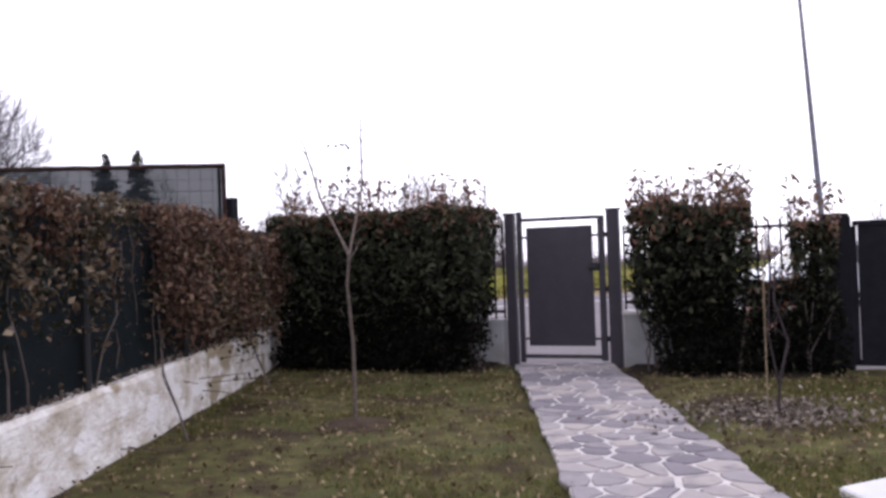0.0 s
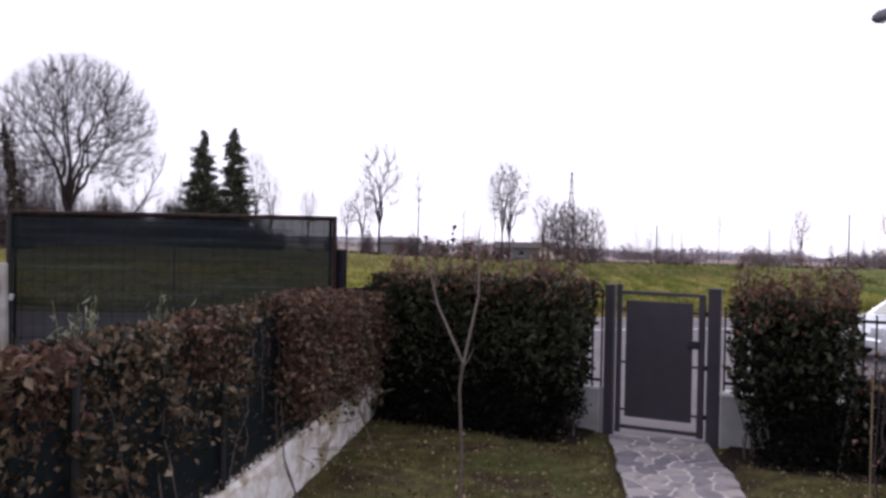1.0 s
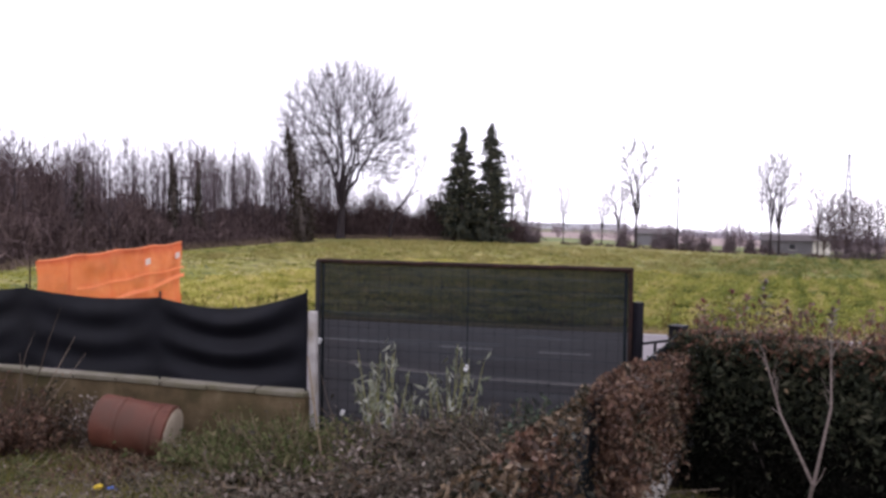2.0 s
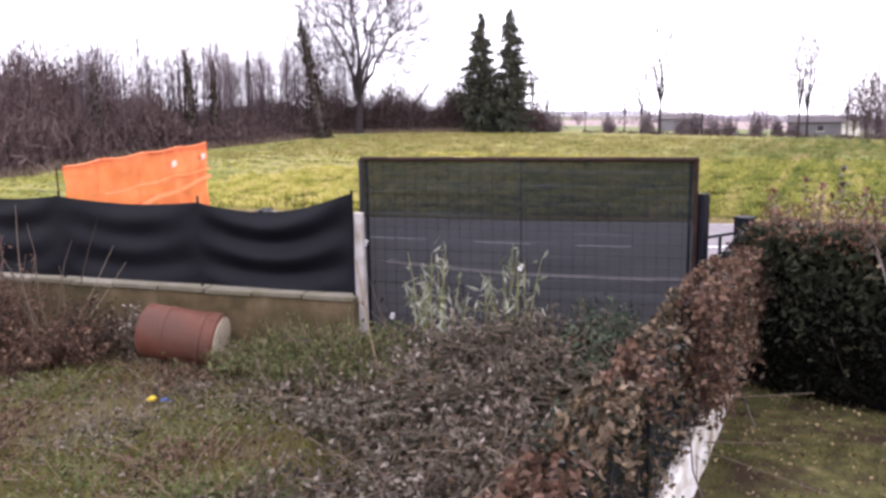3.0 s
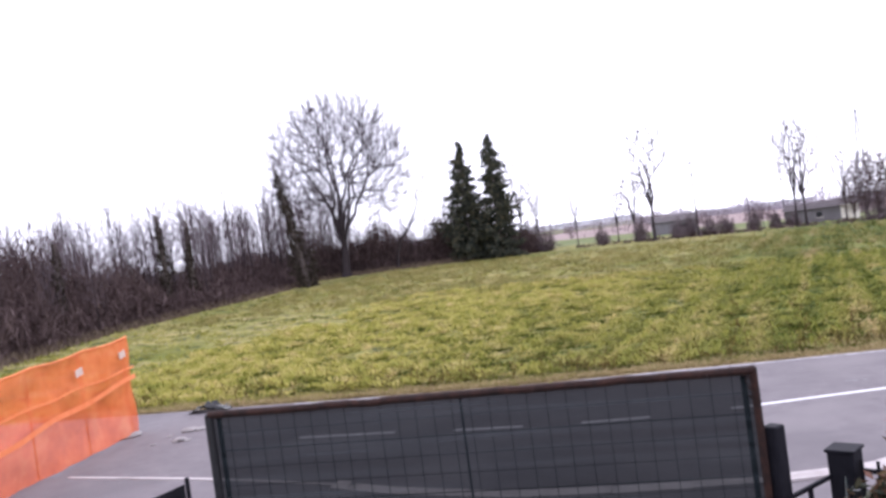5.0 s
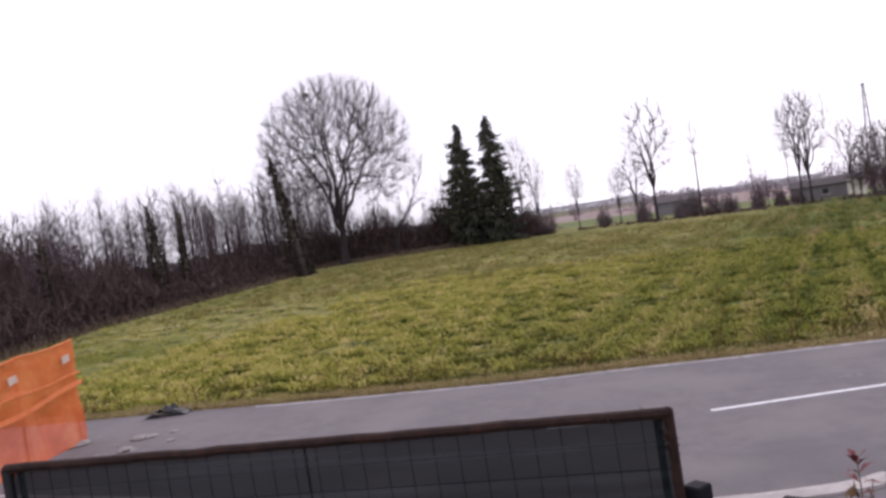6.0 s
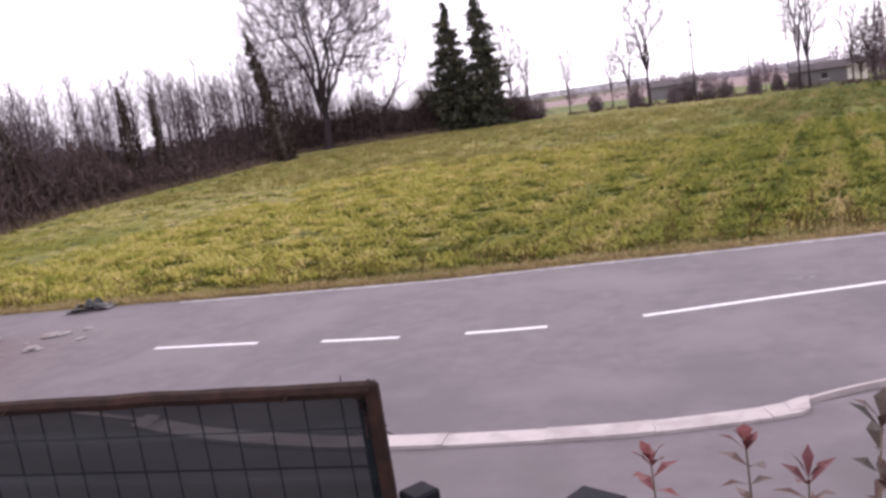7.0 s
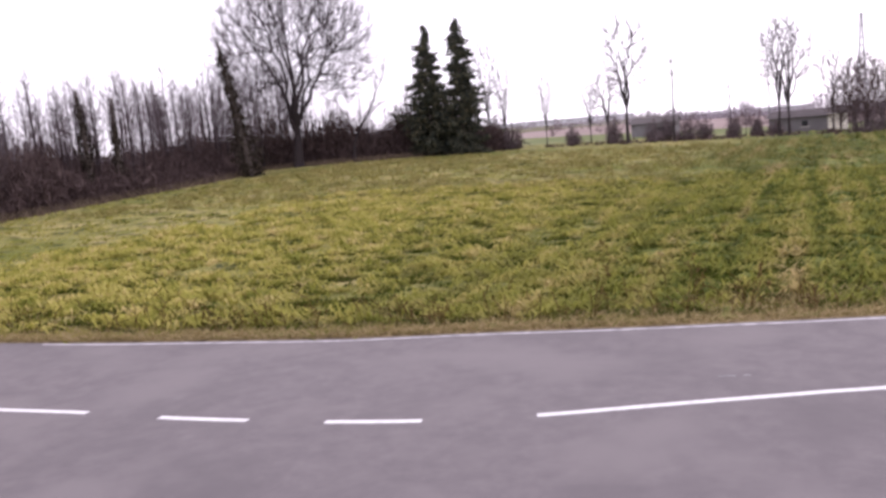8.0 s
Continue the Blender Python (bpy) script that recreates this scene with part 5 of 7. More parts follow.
    for me, x, y, sc, lab in [
        (tall, -39.5, 110.5, (0.75, 0.75, 1.0), "thin leafless tree behind the conifers"), (fork, -37.2, 110, (0.6, 0.6, 0.86), "thin leafless tree behind the conifers"), (thin, -38.2, 112, 0.9, "thin leafless tree behind the conifers"),
        (fork, -32.5, 111, (0.55, 0.55, 0.72), "small leafless tree at the meadow's end"), (tall, -22.9, 111, (1.36, 1.36, 1.10), "tall leafless tree with a slim upright crown"),
        (fork, -25.6, 113, (0.95, 0.95, 0.76), "small leafless tree at the meadow's end"), (thin, -17.9, 112, 1.3, "thin pole-like leafless tree"),
        (fork, -5.9, 112.3, (1.2, 1.2, 1.08), "leafless forked tree with clumped twigs"), (tall, -6.9, 112.6, (0.95, 0.95, 0.98), "leafless upright tree with clumped twigs"), (tall, -28.5, 116, 0.55, "small leafless tree at the meadow's end"), (thin, -12.5, 118, 0.8, "thin leafless tree at the meadow's end"), (fork, -1.6, 119, 0.8, "leafless tree behind the low house"), (thin, -9.0, 130, 1.0, "leafless tree behind the low house"), (thin, 22.0, 120, 0.8, "thin leafless tree at the meadow's end"),
        (tall, 34.0, 125, 0.6, "far leafless tree on the skyline"), (fork, 44.0, 120, 0.7, "far leafless tree on the skyline"), (tall, 55.0, 118, 0.62, "far leafless tree on the skyline"), (fork, 63.0, 112, 0.75, "far leafless tree on the skyline")]:
        plant("bare_tree", me, (x, y, land(x, y)), rng.uniform(0, 360), sc, lab, "trees at the meadow's end")
    lt = thing("leaning_tree", (-52.8, 100.5, land(-52.8, 100.5)), 0, "small leafless tree leaning away from the great tree", "tree")
    bole, tips = Shape(), Shape()
    line = [Vector(q) for q in ((0, 0, -0.3), (0.1, 0, 1.8), (0.9, 0.1, 3.8), (2.4, 0.2, 5.6), (3.6, 0.1, 7.8), (5.0, 0.2, 9.8))]
    bole.tube(line, [0.22, 0.18, 0.14, 0.10, 0.06, 0.02], 6)
    for k in range(26):
        q = line[2 + k % 3].lerp(line[3 + k % 3], rng.uniform())
        pts, _, d = limb(bole, q, spread(Vector((0.5, 0, 1)).normalized(), rng, 5, 55), rng.uniform(1.8, 4.2), 0.026, rng, 4, 0.16, 0.06, 4, 0.3)
        for m in range(14):
            limb(tips, pts[1 + m % 4], spread(d, rng, 15, 55), rng.uniform(0.5, 1.7), 0.012, rng, 3, 0.2, 0.05, 2, 0.3)
    part("trunk", bole, "dark_bark", lt)
    part("twig_haze", tips, "far_bark", lt, kind="stuff")
    for i in range(40):
        x, y = rng.uniform(-14, 85), rng.uniform(122, 150)
        plant("bare_tree", kinds[i % 6], (x, y, land(x, y) - 0.3 + fall(x, y)), rng.uniform(0, 360), rng.uniform(0.22, 0.52), "small leafless tree on the skyline", "skyline trees")
    bushy = crowned(143, 0.3, 3.0, 4.2, 2.3, 4.4, (20, 140, 1100), (0.05, 0.030, 0.018), 0.12, leaders=7, upright=0.8)
    for x, y, sc in [(-0.9, 112, 0.72), (0.4, 111, 0.95), (1.5, 110, 1.0), (3.0, 112, 0.9), (4.6, 109, 0.9)]:
        plant("bare_bush", bushy, (x, y, land(x, y)), rng.uniform(0, 360), sc, "big dense leafless bush beside the low house", "bushes by the house", mat="brush", category="bush")
    for i, (x, y, r, h) in enumerate([(-36.3, 110, 1.3, 3.0), (-29.6, 112, 0.9, 2.1), (-24.8, 112.5, 1.0, 2.8), (-20.4, 113, 0.9, 2.4), (-19.2, 115, 0.9, 2.6), (-16.6, 113, 1.3, 2.8), (-15.0, 115, 1.0, 2.0), (-11.7, 114, 0.8, 2.4), (-9.4, 116, 0.7, 1.6), (-7.6, 117, 0.8, 1.5), (1.5, 109.5, 2.2, 3.3), (4.2, 108, 2.4, 3.6), (16, 118, 3.0, 2.0), (28, 121, 4.0, 2.2), (41, 120, 4.0, 2.4)]):
        b = thing("brown_bush", (x, y, land(x, y)), 0, "rounded brown leafless bush at the meadow's end", "bush", "bushes at the meadow's end")
        sp, st = [], Shape()
        for _ in range(150):
            a, q = rng.uniform(0, 6.28), rng.uniform() ** 0.5
            hh = h * (1.3 if y < 117 else 1.0) * (1 - 0.3 * q * q) * rng.uniform(0.25, 1.15) * (0.85 + 0.6 * noise.noise((a * 1.2, q * 2, x)))
            st.tube([(math.cos(a) * q * r * 0.5, math.sin(a) * q * r * 0.5, -0.1), (math.cos(a) * q * r, math.sin(a) * q * r, hh)], [0.02, 0.006], 3, cap=False)
            for _ in range(3):
                sp.append((math.cos(a) * q * r + rng.normal() * 0.15, math.sin(a) * q * r + rng.normal() * 0.15, hh * rng.uniform(0.2, 0.95)))
        part("stemwork", st, "far_bark", b, kind="stuff")
        part("twigwork", leaves("twigs", sp, (0.3, 0.8), 150 + i, slim=0.14, up=0.9), "far_wood", b, kind="stuff")
    # hedge band and fence posts along the far end
    sp, st = [], Shape()
    for _ in range(2400):
        x = rng.uniform(-33, 75)
        if noise.noise((x * 0.45, 0, 61)) < rng.uniform(-0.5, 0.3):
            continue
        y = 113 + rng.normal() * 1.5 - (0.02 * (x - 5) ** 2 * 0.05)
        h = rng.uniform(0.1, 0.5)
        st.tube([(x, y, land(x, y) - 0.1), (x + rng.normal() * 0.3, y, land(x, y) + h)], [0.03, 0.01], 3, cap=False)
        sp.append((x, y, land(x, y) + h * rng.uniform(0.2, 0.9)))
    w = thing("field_hedge", label="low brown scrub along the meadow's far end", category="hedge", kind="stuff")
    part("stemwork", st, "brush", w, kind="stuff")
    part("twigwork", leaves("twigs", sp, (0.3, 0.8), 171, slim=0.35, up=0.4), "brush", w, kind="stuff")
    # distant woods on the skyline
    sp, st = [], Shape()
    far_st, far_sp = Shape(), []
    for _ in range(22000):
        a = radians(rng.uniform(-62, 40))
        D = rng.choice([190, 215, 280, 430, 520])
        if D > 400 and -22 < math.degrees(a) < -12 and rng.uniform() < 0.85:
            continue
        k = noise.noise((math.degrees(a) * 0.5, D * 0.031, 5)) + 0.5 * noise.noise((math.degrees(a) * 1.7, D * 0.031, 8))
        if k < rng.uniform(0.05, 0.5) + (0.25 if -21 < math.degrees(a) < -11 else 0.0) and D < 400:
            continue
        D *= rng.uniform(0.97, 1.03)
        x, y = math.sin(a) * D, math.cos(a) * D + 10
        h = rng.uniform(0.8, 4.0) * (0.7 + max(0.0, k)) if D < 400 else rng.uniform(2.5, 8.0) * (0.55 + 1.3 * max(-0.2, k))
        z = (-0.8 if D < 400 else -0.6) + fall(x, y)
        s1, p1 = (st, sp) if D < 400 else (far_st, far_sp)
        s1.tube([(x, y, z), (x + rng.normal() * 0.5, y, z + h)], [D * 0.0003, D * 0.0001], 3, cap=False)
        for _ in range(3):
            p1.append((x + rng.normal() * D * 0.005, y + rng.normal(), z + h * rng.uniform(0.1, 0.9)))
    w = thing("distant_woods", label="brown leafless copses behind the meadow", category="woods", kind="stuff")
    part("stemwork", st, "far_wood", w, kind="stuff")
    part("twigwork", leaves("twigs", sp, (0.5, 1.6), 181, slim=0.2, up=1.0), "far_wood", w, kind="stuff")
    w = thing("distant_woods", label="leafless woods along the skyline, haze put into their pale grey", category="woods", kind="stuff")
    part("stemwork", far_st, "hazed_wood", w, kind="stuff")
    part("twigwork", leaves("twigs", far_sp, (1.2, 3.2), 183, slim=0.25, up=1.0), "hazed_wood", w, kind="stuff")


dome_tree()
conifer((-44.4, 104.5, land(-44.6, 104.5)), 15.0, 5.9, 201)
conifer((-40.6, 105.1, land(-40.2, 105.1)), 15.4, 6.0, 205)
build_woods()
for pts, r, sd in [([(-55.6, 84.5, 0), (-57.0, 85, 6), (-59.3, 86, 14)], 2.2, 211), ([(-59.5, 67, 0), (-59.4, 67, 5), (-59.7, 67, 9.4)], 1.25, 215), ([(-58.8, 70, 0), (-59.0, 70, 5), (-58.8, 70, 8.6)], 1.15, 219), ([(-54.4, 50.5, 0), (-54.4, 50.5, 4), (-54.2, 50.5, 7.2)], 0.9, 223)]:
    ivy_trunk(pts, r, sd, "leaning trunk thickly clad in dark ivy" if r > 2 else "upright trunk clad in dark ivy")


# ---- buildings and masts in the distance ----
def build_far():
    h = thing("low_house", (-5.0, 124, land(-6.5, 122) - 0.2), -6, "long low house with a grey roof and cream end wall", "house")
    h.scale = (0.72, 0.72, 0.68)
    part("wall", Shape().box((9.0, 6.0, 2.8), T(-0.2, 0, 1.3), 0.02), "grey_plaster", h)
    part("end_wall", Shape().box((2.3, 6.4, 3.0), T(5.4, -0.1, 1.4), 0.02), "plaster", h, "cream-plastered end wall")
    s = Shape()
    s.add([(-5.2, -3.6, 2.75), (7.0, -3.6, 2.75), (7.0, 3.6, 2.75), (-5.2, 3.6, 2.75), (-5.0, 0, 3.9), (6.8, 0, 3.9)], [(0, 1, 5, 4), (2, 3, 4, 5), (1, 2, 5), (3, 0, 4), (3, 2, 1, 0)])
    part("roof", s, "roof", h)
    for x in (-3.2, 0.8):
        w = part("window", Shape().box((0.9, 0.06, 0.9), T(x, -3.03, 1.6), 0.01), "dark_opening", h)
        part("sill", Shape().box((1.4, 0.12, 0.08), T(x, -3.06, 0.98), 0.01), "plaster", w)
    h = thing("farm_shed", (-27, 150, -0.9 + fall(-27, 150)), 4, "pale low farm shed far behind the meadow", "shed")
    part("wall", Shape().box((6.5, 8, 2.6), T(0, 0, 1.2), 0.02), "grey_plaster", h)
    part("roof", Shape().add([(-3.6, -4.4, 2.5), (3.6, -4.4, 2.5), (3.6, 4.4, 2.5), (-3.6, 4.4, 2.5), (-3.6, 0, 3.4), (3.6, 0, 3.4)], [(0, 1, 5, 4), (2, 3, 4, 5), (1, 2, 5), (3, 0, 4)]), "roof", h)
    for x in (1.6,):
        part("door", Shape().box((2.0, 0.1, 1.9), T(x, -4.03, 0.95), 0.01), "dark_opening", h)
    for x, y, L, a in [(-190, 640, 110, 12), (-60, 680, 90, -3), (90, 700, 120, -3)]:
        h = thing("warehouse", (x, y, -0.6 + fall(x, y)), a, "long pale flat-roofed warehouse on the skyline", "warehouse", "warehouses")
        part("wall", Shape().box((L, 30, 3.2), T(0, 0, 1.6), 0.05), "far_wall", h)
        part("roof", Shape().box((L + 1, 31, 0.8), T(0, 0, 3.6), 0.05), "far_roof", h)
        for k in range(int(L / 14)):
            part("window", Shape().box((6, 0.2, 0.8), T(-L / 2 + 9 + 14 * k, -15.05, 2.4), 0.02), "pale_opening", h)
    p = thing("pylon", (5.8, 293, -0.6 + fall(5.8, 293)), 10, "far lattice power pylon of grey steel", "pylon")
    hgt, b = 28.6, 3.0
    for sx, sy in [(-1, -1), (1, -1), (1, 1), (-1, 1)]:
        part("leg", Shape().tube([(sx * b / 2, sy * b / 2, 0), (sx * 0.7, sy * 0.7, hgt * 0.6), (sx * 0.25, sy * 0.25, hgt)], [0.13, 0.11, 0.08], 4), "far_steel", p)
    lat = Shape()
    for k in range(14):
        z0, z1 = hgt * k / 14, hgt * (k + 1) / 14
        w0, w1 = (b / 2) * (1 - k / 15), (b / 2) * (1 - (k + 1) / 15)
        for sx, sy, tx, ty in [(-1, -1, 1, -1), (1, -1, 1, 1), (1, 1, -1, 1), (-1, 1, -1, -1)]:
            lat.tube([(sx * w0, sy * w0, z0), (tx * w1, ty * w1, z1)], [0.05], 3)
            lat.tube([(tx * w0, ty * w0, z0), (sx * w1, sy * w1, z1)], [0.05], 3)
    part("bracing", lat, "far_steel", p)
    for z in (21, 24.3, 27.6):
        part("crossarm", Shape().tube([(-3.4, 0, z), (0, 0, z + 0.7), (3.4, 0, z)], [0.06, 0.10, 0.06], 4), "far_steel", p)
    for x, y, hh in [(13.5, 118, 5.2), (38, 118, 7.0)]:
        q = thing("wooden_pole", (x, y, land(x, y)), 0, "thin dark pole at the meadow's end", "pole", "far poles")
        part("shaft", Shape().tube([(0, 0, -0.3), (0, 0, hh)], [0.11, 0.08], 8), "bark", q)
    # street lamp and parked car beyond the fence
    t = thing("street_lamp", (8.72, 22.1, -0.05), 0, "tall thin dark street lamp with a drooping head", "street lamp")
    t.matrix_basis = pose(8.72, 22.1, -0.05, 0, -3.6, 0)
    part("pole", Shape().tube([(0, 0, -0.1), (0, 0, 0.9), (0, 0, 4.5), (0, 0, 8.35)], [0.085, 0.08, 0.06, 0.035], 10), "galvanized", t)
    part("base_collar", Shape().lathe([(0.14, 0), (0.14, 0.05), (0.10, 0.10), (0.09, 0.3)], 12), "galvanized", t)
    part("arm", Shape().tube([(0.35, 0, 8.02), (0.0, 0, 8.14), (-0.35, 0, 8.2), (-0.62, 0, 8.16)], [0.018, 0.022, 0.022, 0.02], 6), "galvanized", t)
    hd = Shape()
    hd.lathe([(0.03, 0), (0.10, 0.05), (0.15, 0.2), (0.16, 0.36), (0.11, 0.5), (0.03, 0.56)], 14, T(-0.56, 0, 8.2, 0, -108, 0))
    head = part("head", hd, "galvanized", t, smooth=True)
    part("lens", Shape().lathe([(0.09, 0), (0.08, 0.05), (0.03, 0.07)], 12, T(-0.85, 0, 8.0, 180, 0, 0)), "lamp_lens", head)


def build_car():
    c = thing("parked_car", (8.2, 20.7, -0.03), 20, "silver-white parked car beside the road", "car")
    prof = [(-2.05, 0.32), (-2.08, 0.62), (-1.95, 0.80), (-1.15, 0.93), (-0.55, 1.40), (0.9, 1.44), (1.55, 1.02), (2.0, 0.94), (2.08, 0.6), (2.05, 0.32)]
    s = Shape()
    for sd, ins in [(-1, 0.0), (1, 0.0)]:
        for x, z in prof:
            tuck = 0.16 * max(0.0, z - 0.9) / 0.5
            s.v.append((x, sd * (0.84 - tuck), z))
    n = len(prof)
    for i in range(n):
        j = (i + 1) % n
        s.f.append((i, j, n + j, n + i))
    s.f.append(tuple(reversed(range(n))))
    s.f.append(tuple(n + i for i in range(n)))
    body = part("body", s, "car_paint", c)
    part("windscreen", Shape().add([(-1.12, -0.70, 0.955), (-1.12, 0.70, 0.955), (-0.60, 0.62, 1.375), (-0.60, -0.62, 1.375)], [(0, 1, 2, 3)]).add([(-1.13, -0.70, 0.962), (-1.13, 0.70, 0.962), (-0.61, 0.62, 1.382), (-0.61, -0.62, 1.382)], [(3, 2, 1, 0)]), "dark_opening", c)
    for sd in (-1, 1):
        for x0, x1, x2, x3 in [(-0.98, 0.18, 0.18, -0.52), (0.24, 1.30, 0.84, 0.24)]:
            q = [(x0, 0.96), (x1, 0.96), (x2, 1.36), (x3, 1.36)]
            w = Shape().add([(x, sd * (0.852 - 0.16 * max(0, z - 0.9) / 0.5), z) for x, z in q] + [(x, sd * (0.835 - 0.16 * max(0, z - 0.9) / 0.5), z) for x, z in q], [(0, 1, 2, 3), (7, 6, 5, 4), (0, 4, 5, 1), (1, 5, 6, 2), (2, 6, 7, 3), (3, 7, 4, 0)])
            part("side_window", w, "dark_opening", c)
        part("headlight", Shape().box((0.10, 0.34, 0.14), T(-2.04, sd * 0.60, 0.70), 0.02), "lamp_lens", c)
        part("mirror", Shape().box((0.10, 0.18, 0.12), T(-0.85, sd * 0.92, 1.0), 0.02), "car_paint", c)
        for x in (-1.3, 1.3):
            w = part("wheel", Shape().lathe([(0.22, -0.09), (0.30, -0.09), (0.315, -0.05), (0.315, 0.05), (0.30, 0.09), (0.22, 0.09)], 20, T(x, sd * 0.78, 0.315, 90, 0, 0)), "tyre", c)
            part("rim", Shape().lathe([(0.20, -0.095), (0.215, 0.0), (0.20, 0.095)], 16, T(x, sd * 0.785, 0.315, 90, 0, 0)), "galvanized", w)
    part("bumper", Shape().box((0.12, 1.6, 0.2), T(-2.07, 0, 0.42), 0.03), "car_paint", c)
    part("number_plate", Shape().box((0.02, 0.5, 0.11), T(-2.14, 0, 0.46), 0.003), "white_plastic", c)


build_far()
build_car()


# ---- the neighbour's plot: screen, black net, wall, tank, scrub ----
PA, PB = Vector((-7.82, 11.24, 0)), Vector((-3.41, 11.98, 0))
PU = (PB - PA).normalized()
PTURN = math.degrees(math.atan2(PU.y, PU.x))
PLEN = (PB - PA).length


def build_screen():
    t = thing("screen_fence", PA, PTURN, "tall grey-green shade net on a wire mesh frame", "fence")
    net, nx, nz = Shape(), 60, 36
    for i in range(nx + 1):
        for j in range(nz + 1):
            x, z = PLEN * i / nx, 0.02 + 2.70 * j / nz
            net.v.append((x, 0.02 + noise.noise((x * 1.3, z * 1.1, 61)) * 0.018 + noise.noise((x * 0.5, z * 5.0, 62)) * 0.006, z))
    for i in range(nx):
        for j in range(nz):
            a = i * (nz + 1) + j
            net.f.append((a, a + 1, a + nz + 2, a + nz + 1))
    part("net", net, "screen_net", t, smooth=True)
    mesh = thing("mesh_panel", label="")
    mesh.parent = t
    for i in range(30):
        x = PLEN * i / 29
        part("wire", Shape().tube([(x, 0.052, 0.05), (x, 0.052, 2.72)], [0.0034], 4), "mesh_wire", mesh)
    for j in range(18):
        z = 0.05 + 2.65 * j / 17
        part("wire", Shape().tube([(0, 0.062, z), (PLEN, 0.062, z)], [0.0028 if j % 3 else 0.0045], 4), "mesh_wire", mesh)
    rim = Shape()
    pts = [(PLEN * i / 24, 0.0, 2.72 + 0.012 * noise.noise((i * 0.7, 0, 5))) for i in range(25)]
    rim.tube(pts, [0.032], 8)
    part("top_hem", rim, "rust", t, "frayed rust-brown top hem")
    part("side_hem", Shape().box((0.07, 0.05, 2.74), T(0.0, 0, 1.36), 0.012), "black_plastic", t)
    part("side_hem", Shape().box((0.055, 0.05, 2.76), T(PLEN, 0, 1.37), 0.015), "rust", t, "rust-brown side hem")
    for x, r in ((0.06, 0.022), (PLEN / 2, 0.010), (PLEN - 0.07, 0.022)):
        part("post", Shape().tube([(x, 0.06, -0.2), (x, 0.06, 2.71)], [r], 8), "wire", t)
    fr = Shape()
    rng = np.random.default_rng(301)
    for _ in range(46):
        x = PLEN * rng.uniform() if rng.uniform() < 0.5 else PLEN - 0.06 * rng.uniform()
        z = 2.73 if x < PLEN - 0.07 else rng.uniform(2.45, 2.76)
        fr.tube([(x, 0, z), (x + rng.normal() * 0.03 + 0.02, rng.normal() * 0.04, z + rng.uniform(-0.06, 0.02))], [0.006, 0.002], 3)
    part("frayed_threads", fr, "rust", t, kind="stuff")
    for x, z in [(0.05, 1.55), (0.42, 0.52), (2.25, 1.28)]:
        part("tie", Shape().box((0.06, 0.03, 0.09), T(x, -0.04, z, 0, 20, 0), 0.01), "white_plastic", t, "white plastic tie")


def build_net_wall():
    P, Q = Vector((-7.62, 10.72, 0)), Vector((-14.6, 9.95, 0))
    d = Q - P
    L = d.length
    ang = math.degrees(math.atan2(d.y, d.x))
    w = thing("net_wall", P, ang, "mossy low concrete wall with broken coping", "wall", kind="structure")
    s = Shape().box((L, 0.22, 0.88), T(L / 2, 0, 0.40), 0.01)
    part("wall_body", s, "mossy_wall", w)
    n = int(L / 0.75)
    for k in range(n):
        part("coping", Shape().box((L / n - 0.02, 0.30, 0.07), T(L * (k + 0.5) / n, 0, 0.875 + 0.008 * math.sin(k * 2.3), 0, 0.4 * math.sin(k * 1.7), 0.6 * math.cos(k)), 0.012), "mossy_cap", w)
    t = thing("black_net_fence", P, ang, "sagging black net hung between thin posts on the wall", "fence")
    xs = [0.05, 2.45, 4.9, 6.95]
    for x, h in zip(xs, (2.34, 2.22, 2.24, 2.24)):
        part("post", Shape().tube([(x, 0, 0.8), (x, 0, h)], [0.018], 6), "dark_paint", t)
    s = Shape()
    nx, nz = 110, 26
    for i in range(nx + 1):
        x = 0.05 + 6.95 * i / nx
        k = 0 if x < xs[1] else 1 if x < xs[2] else 2
        u = min(1.0, max(0.0, (x - xs[k]) / (xs[k + 1] - xs[k])))
        tops = (2.30, 2.13, 2.18, 2.2)
        top = tops[k] + (tops[k + 1] - tops[k]) * u - (0.16 if k == 0 else 0.04) * math.sin(math.pi * u)
        for j in range(nz + 1):
            v = j / nz
            z = 0.95 + (top - 0.95) * v
            fold = 0.055 * math.sin(v * 15 + 2.2 * math.sin(math.pi * u)) * abs(math.sin(math.pi * u)) ** 0.7 * (1.0 if k == 0 else 0.45)
            s.v.append((x, 0.03 + fold + noise.noise((x * 1.4, z * 2, 71)) * 0.03, z - 0.04 * math.sin(math.pi * u) * v))
    for i in range(nx):
        for j in range(nz):
            a = i * (nz + 1) + j
            s.f.append((a, a + 1, a + nz + 2, a + nz + 1))
    part("net", s, "black_net", t, smooth=True)
    p = thing("concrete_post", (-7.60, 10.80, 0), PTURN, "weathered pale concrete post at the wall's end", "post")
    part("shaft", Shape().box((0.12, 0.11, 2.10), T(0, 0, 0.98, 0, -1.2, 0), 0.012), "post_concrete", p)


TANK = Vector((-10.18, 9.36, 0.37)), Vector((-9.20, 9.70, 0.37))


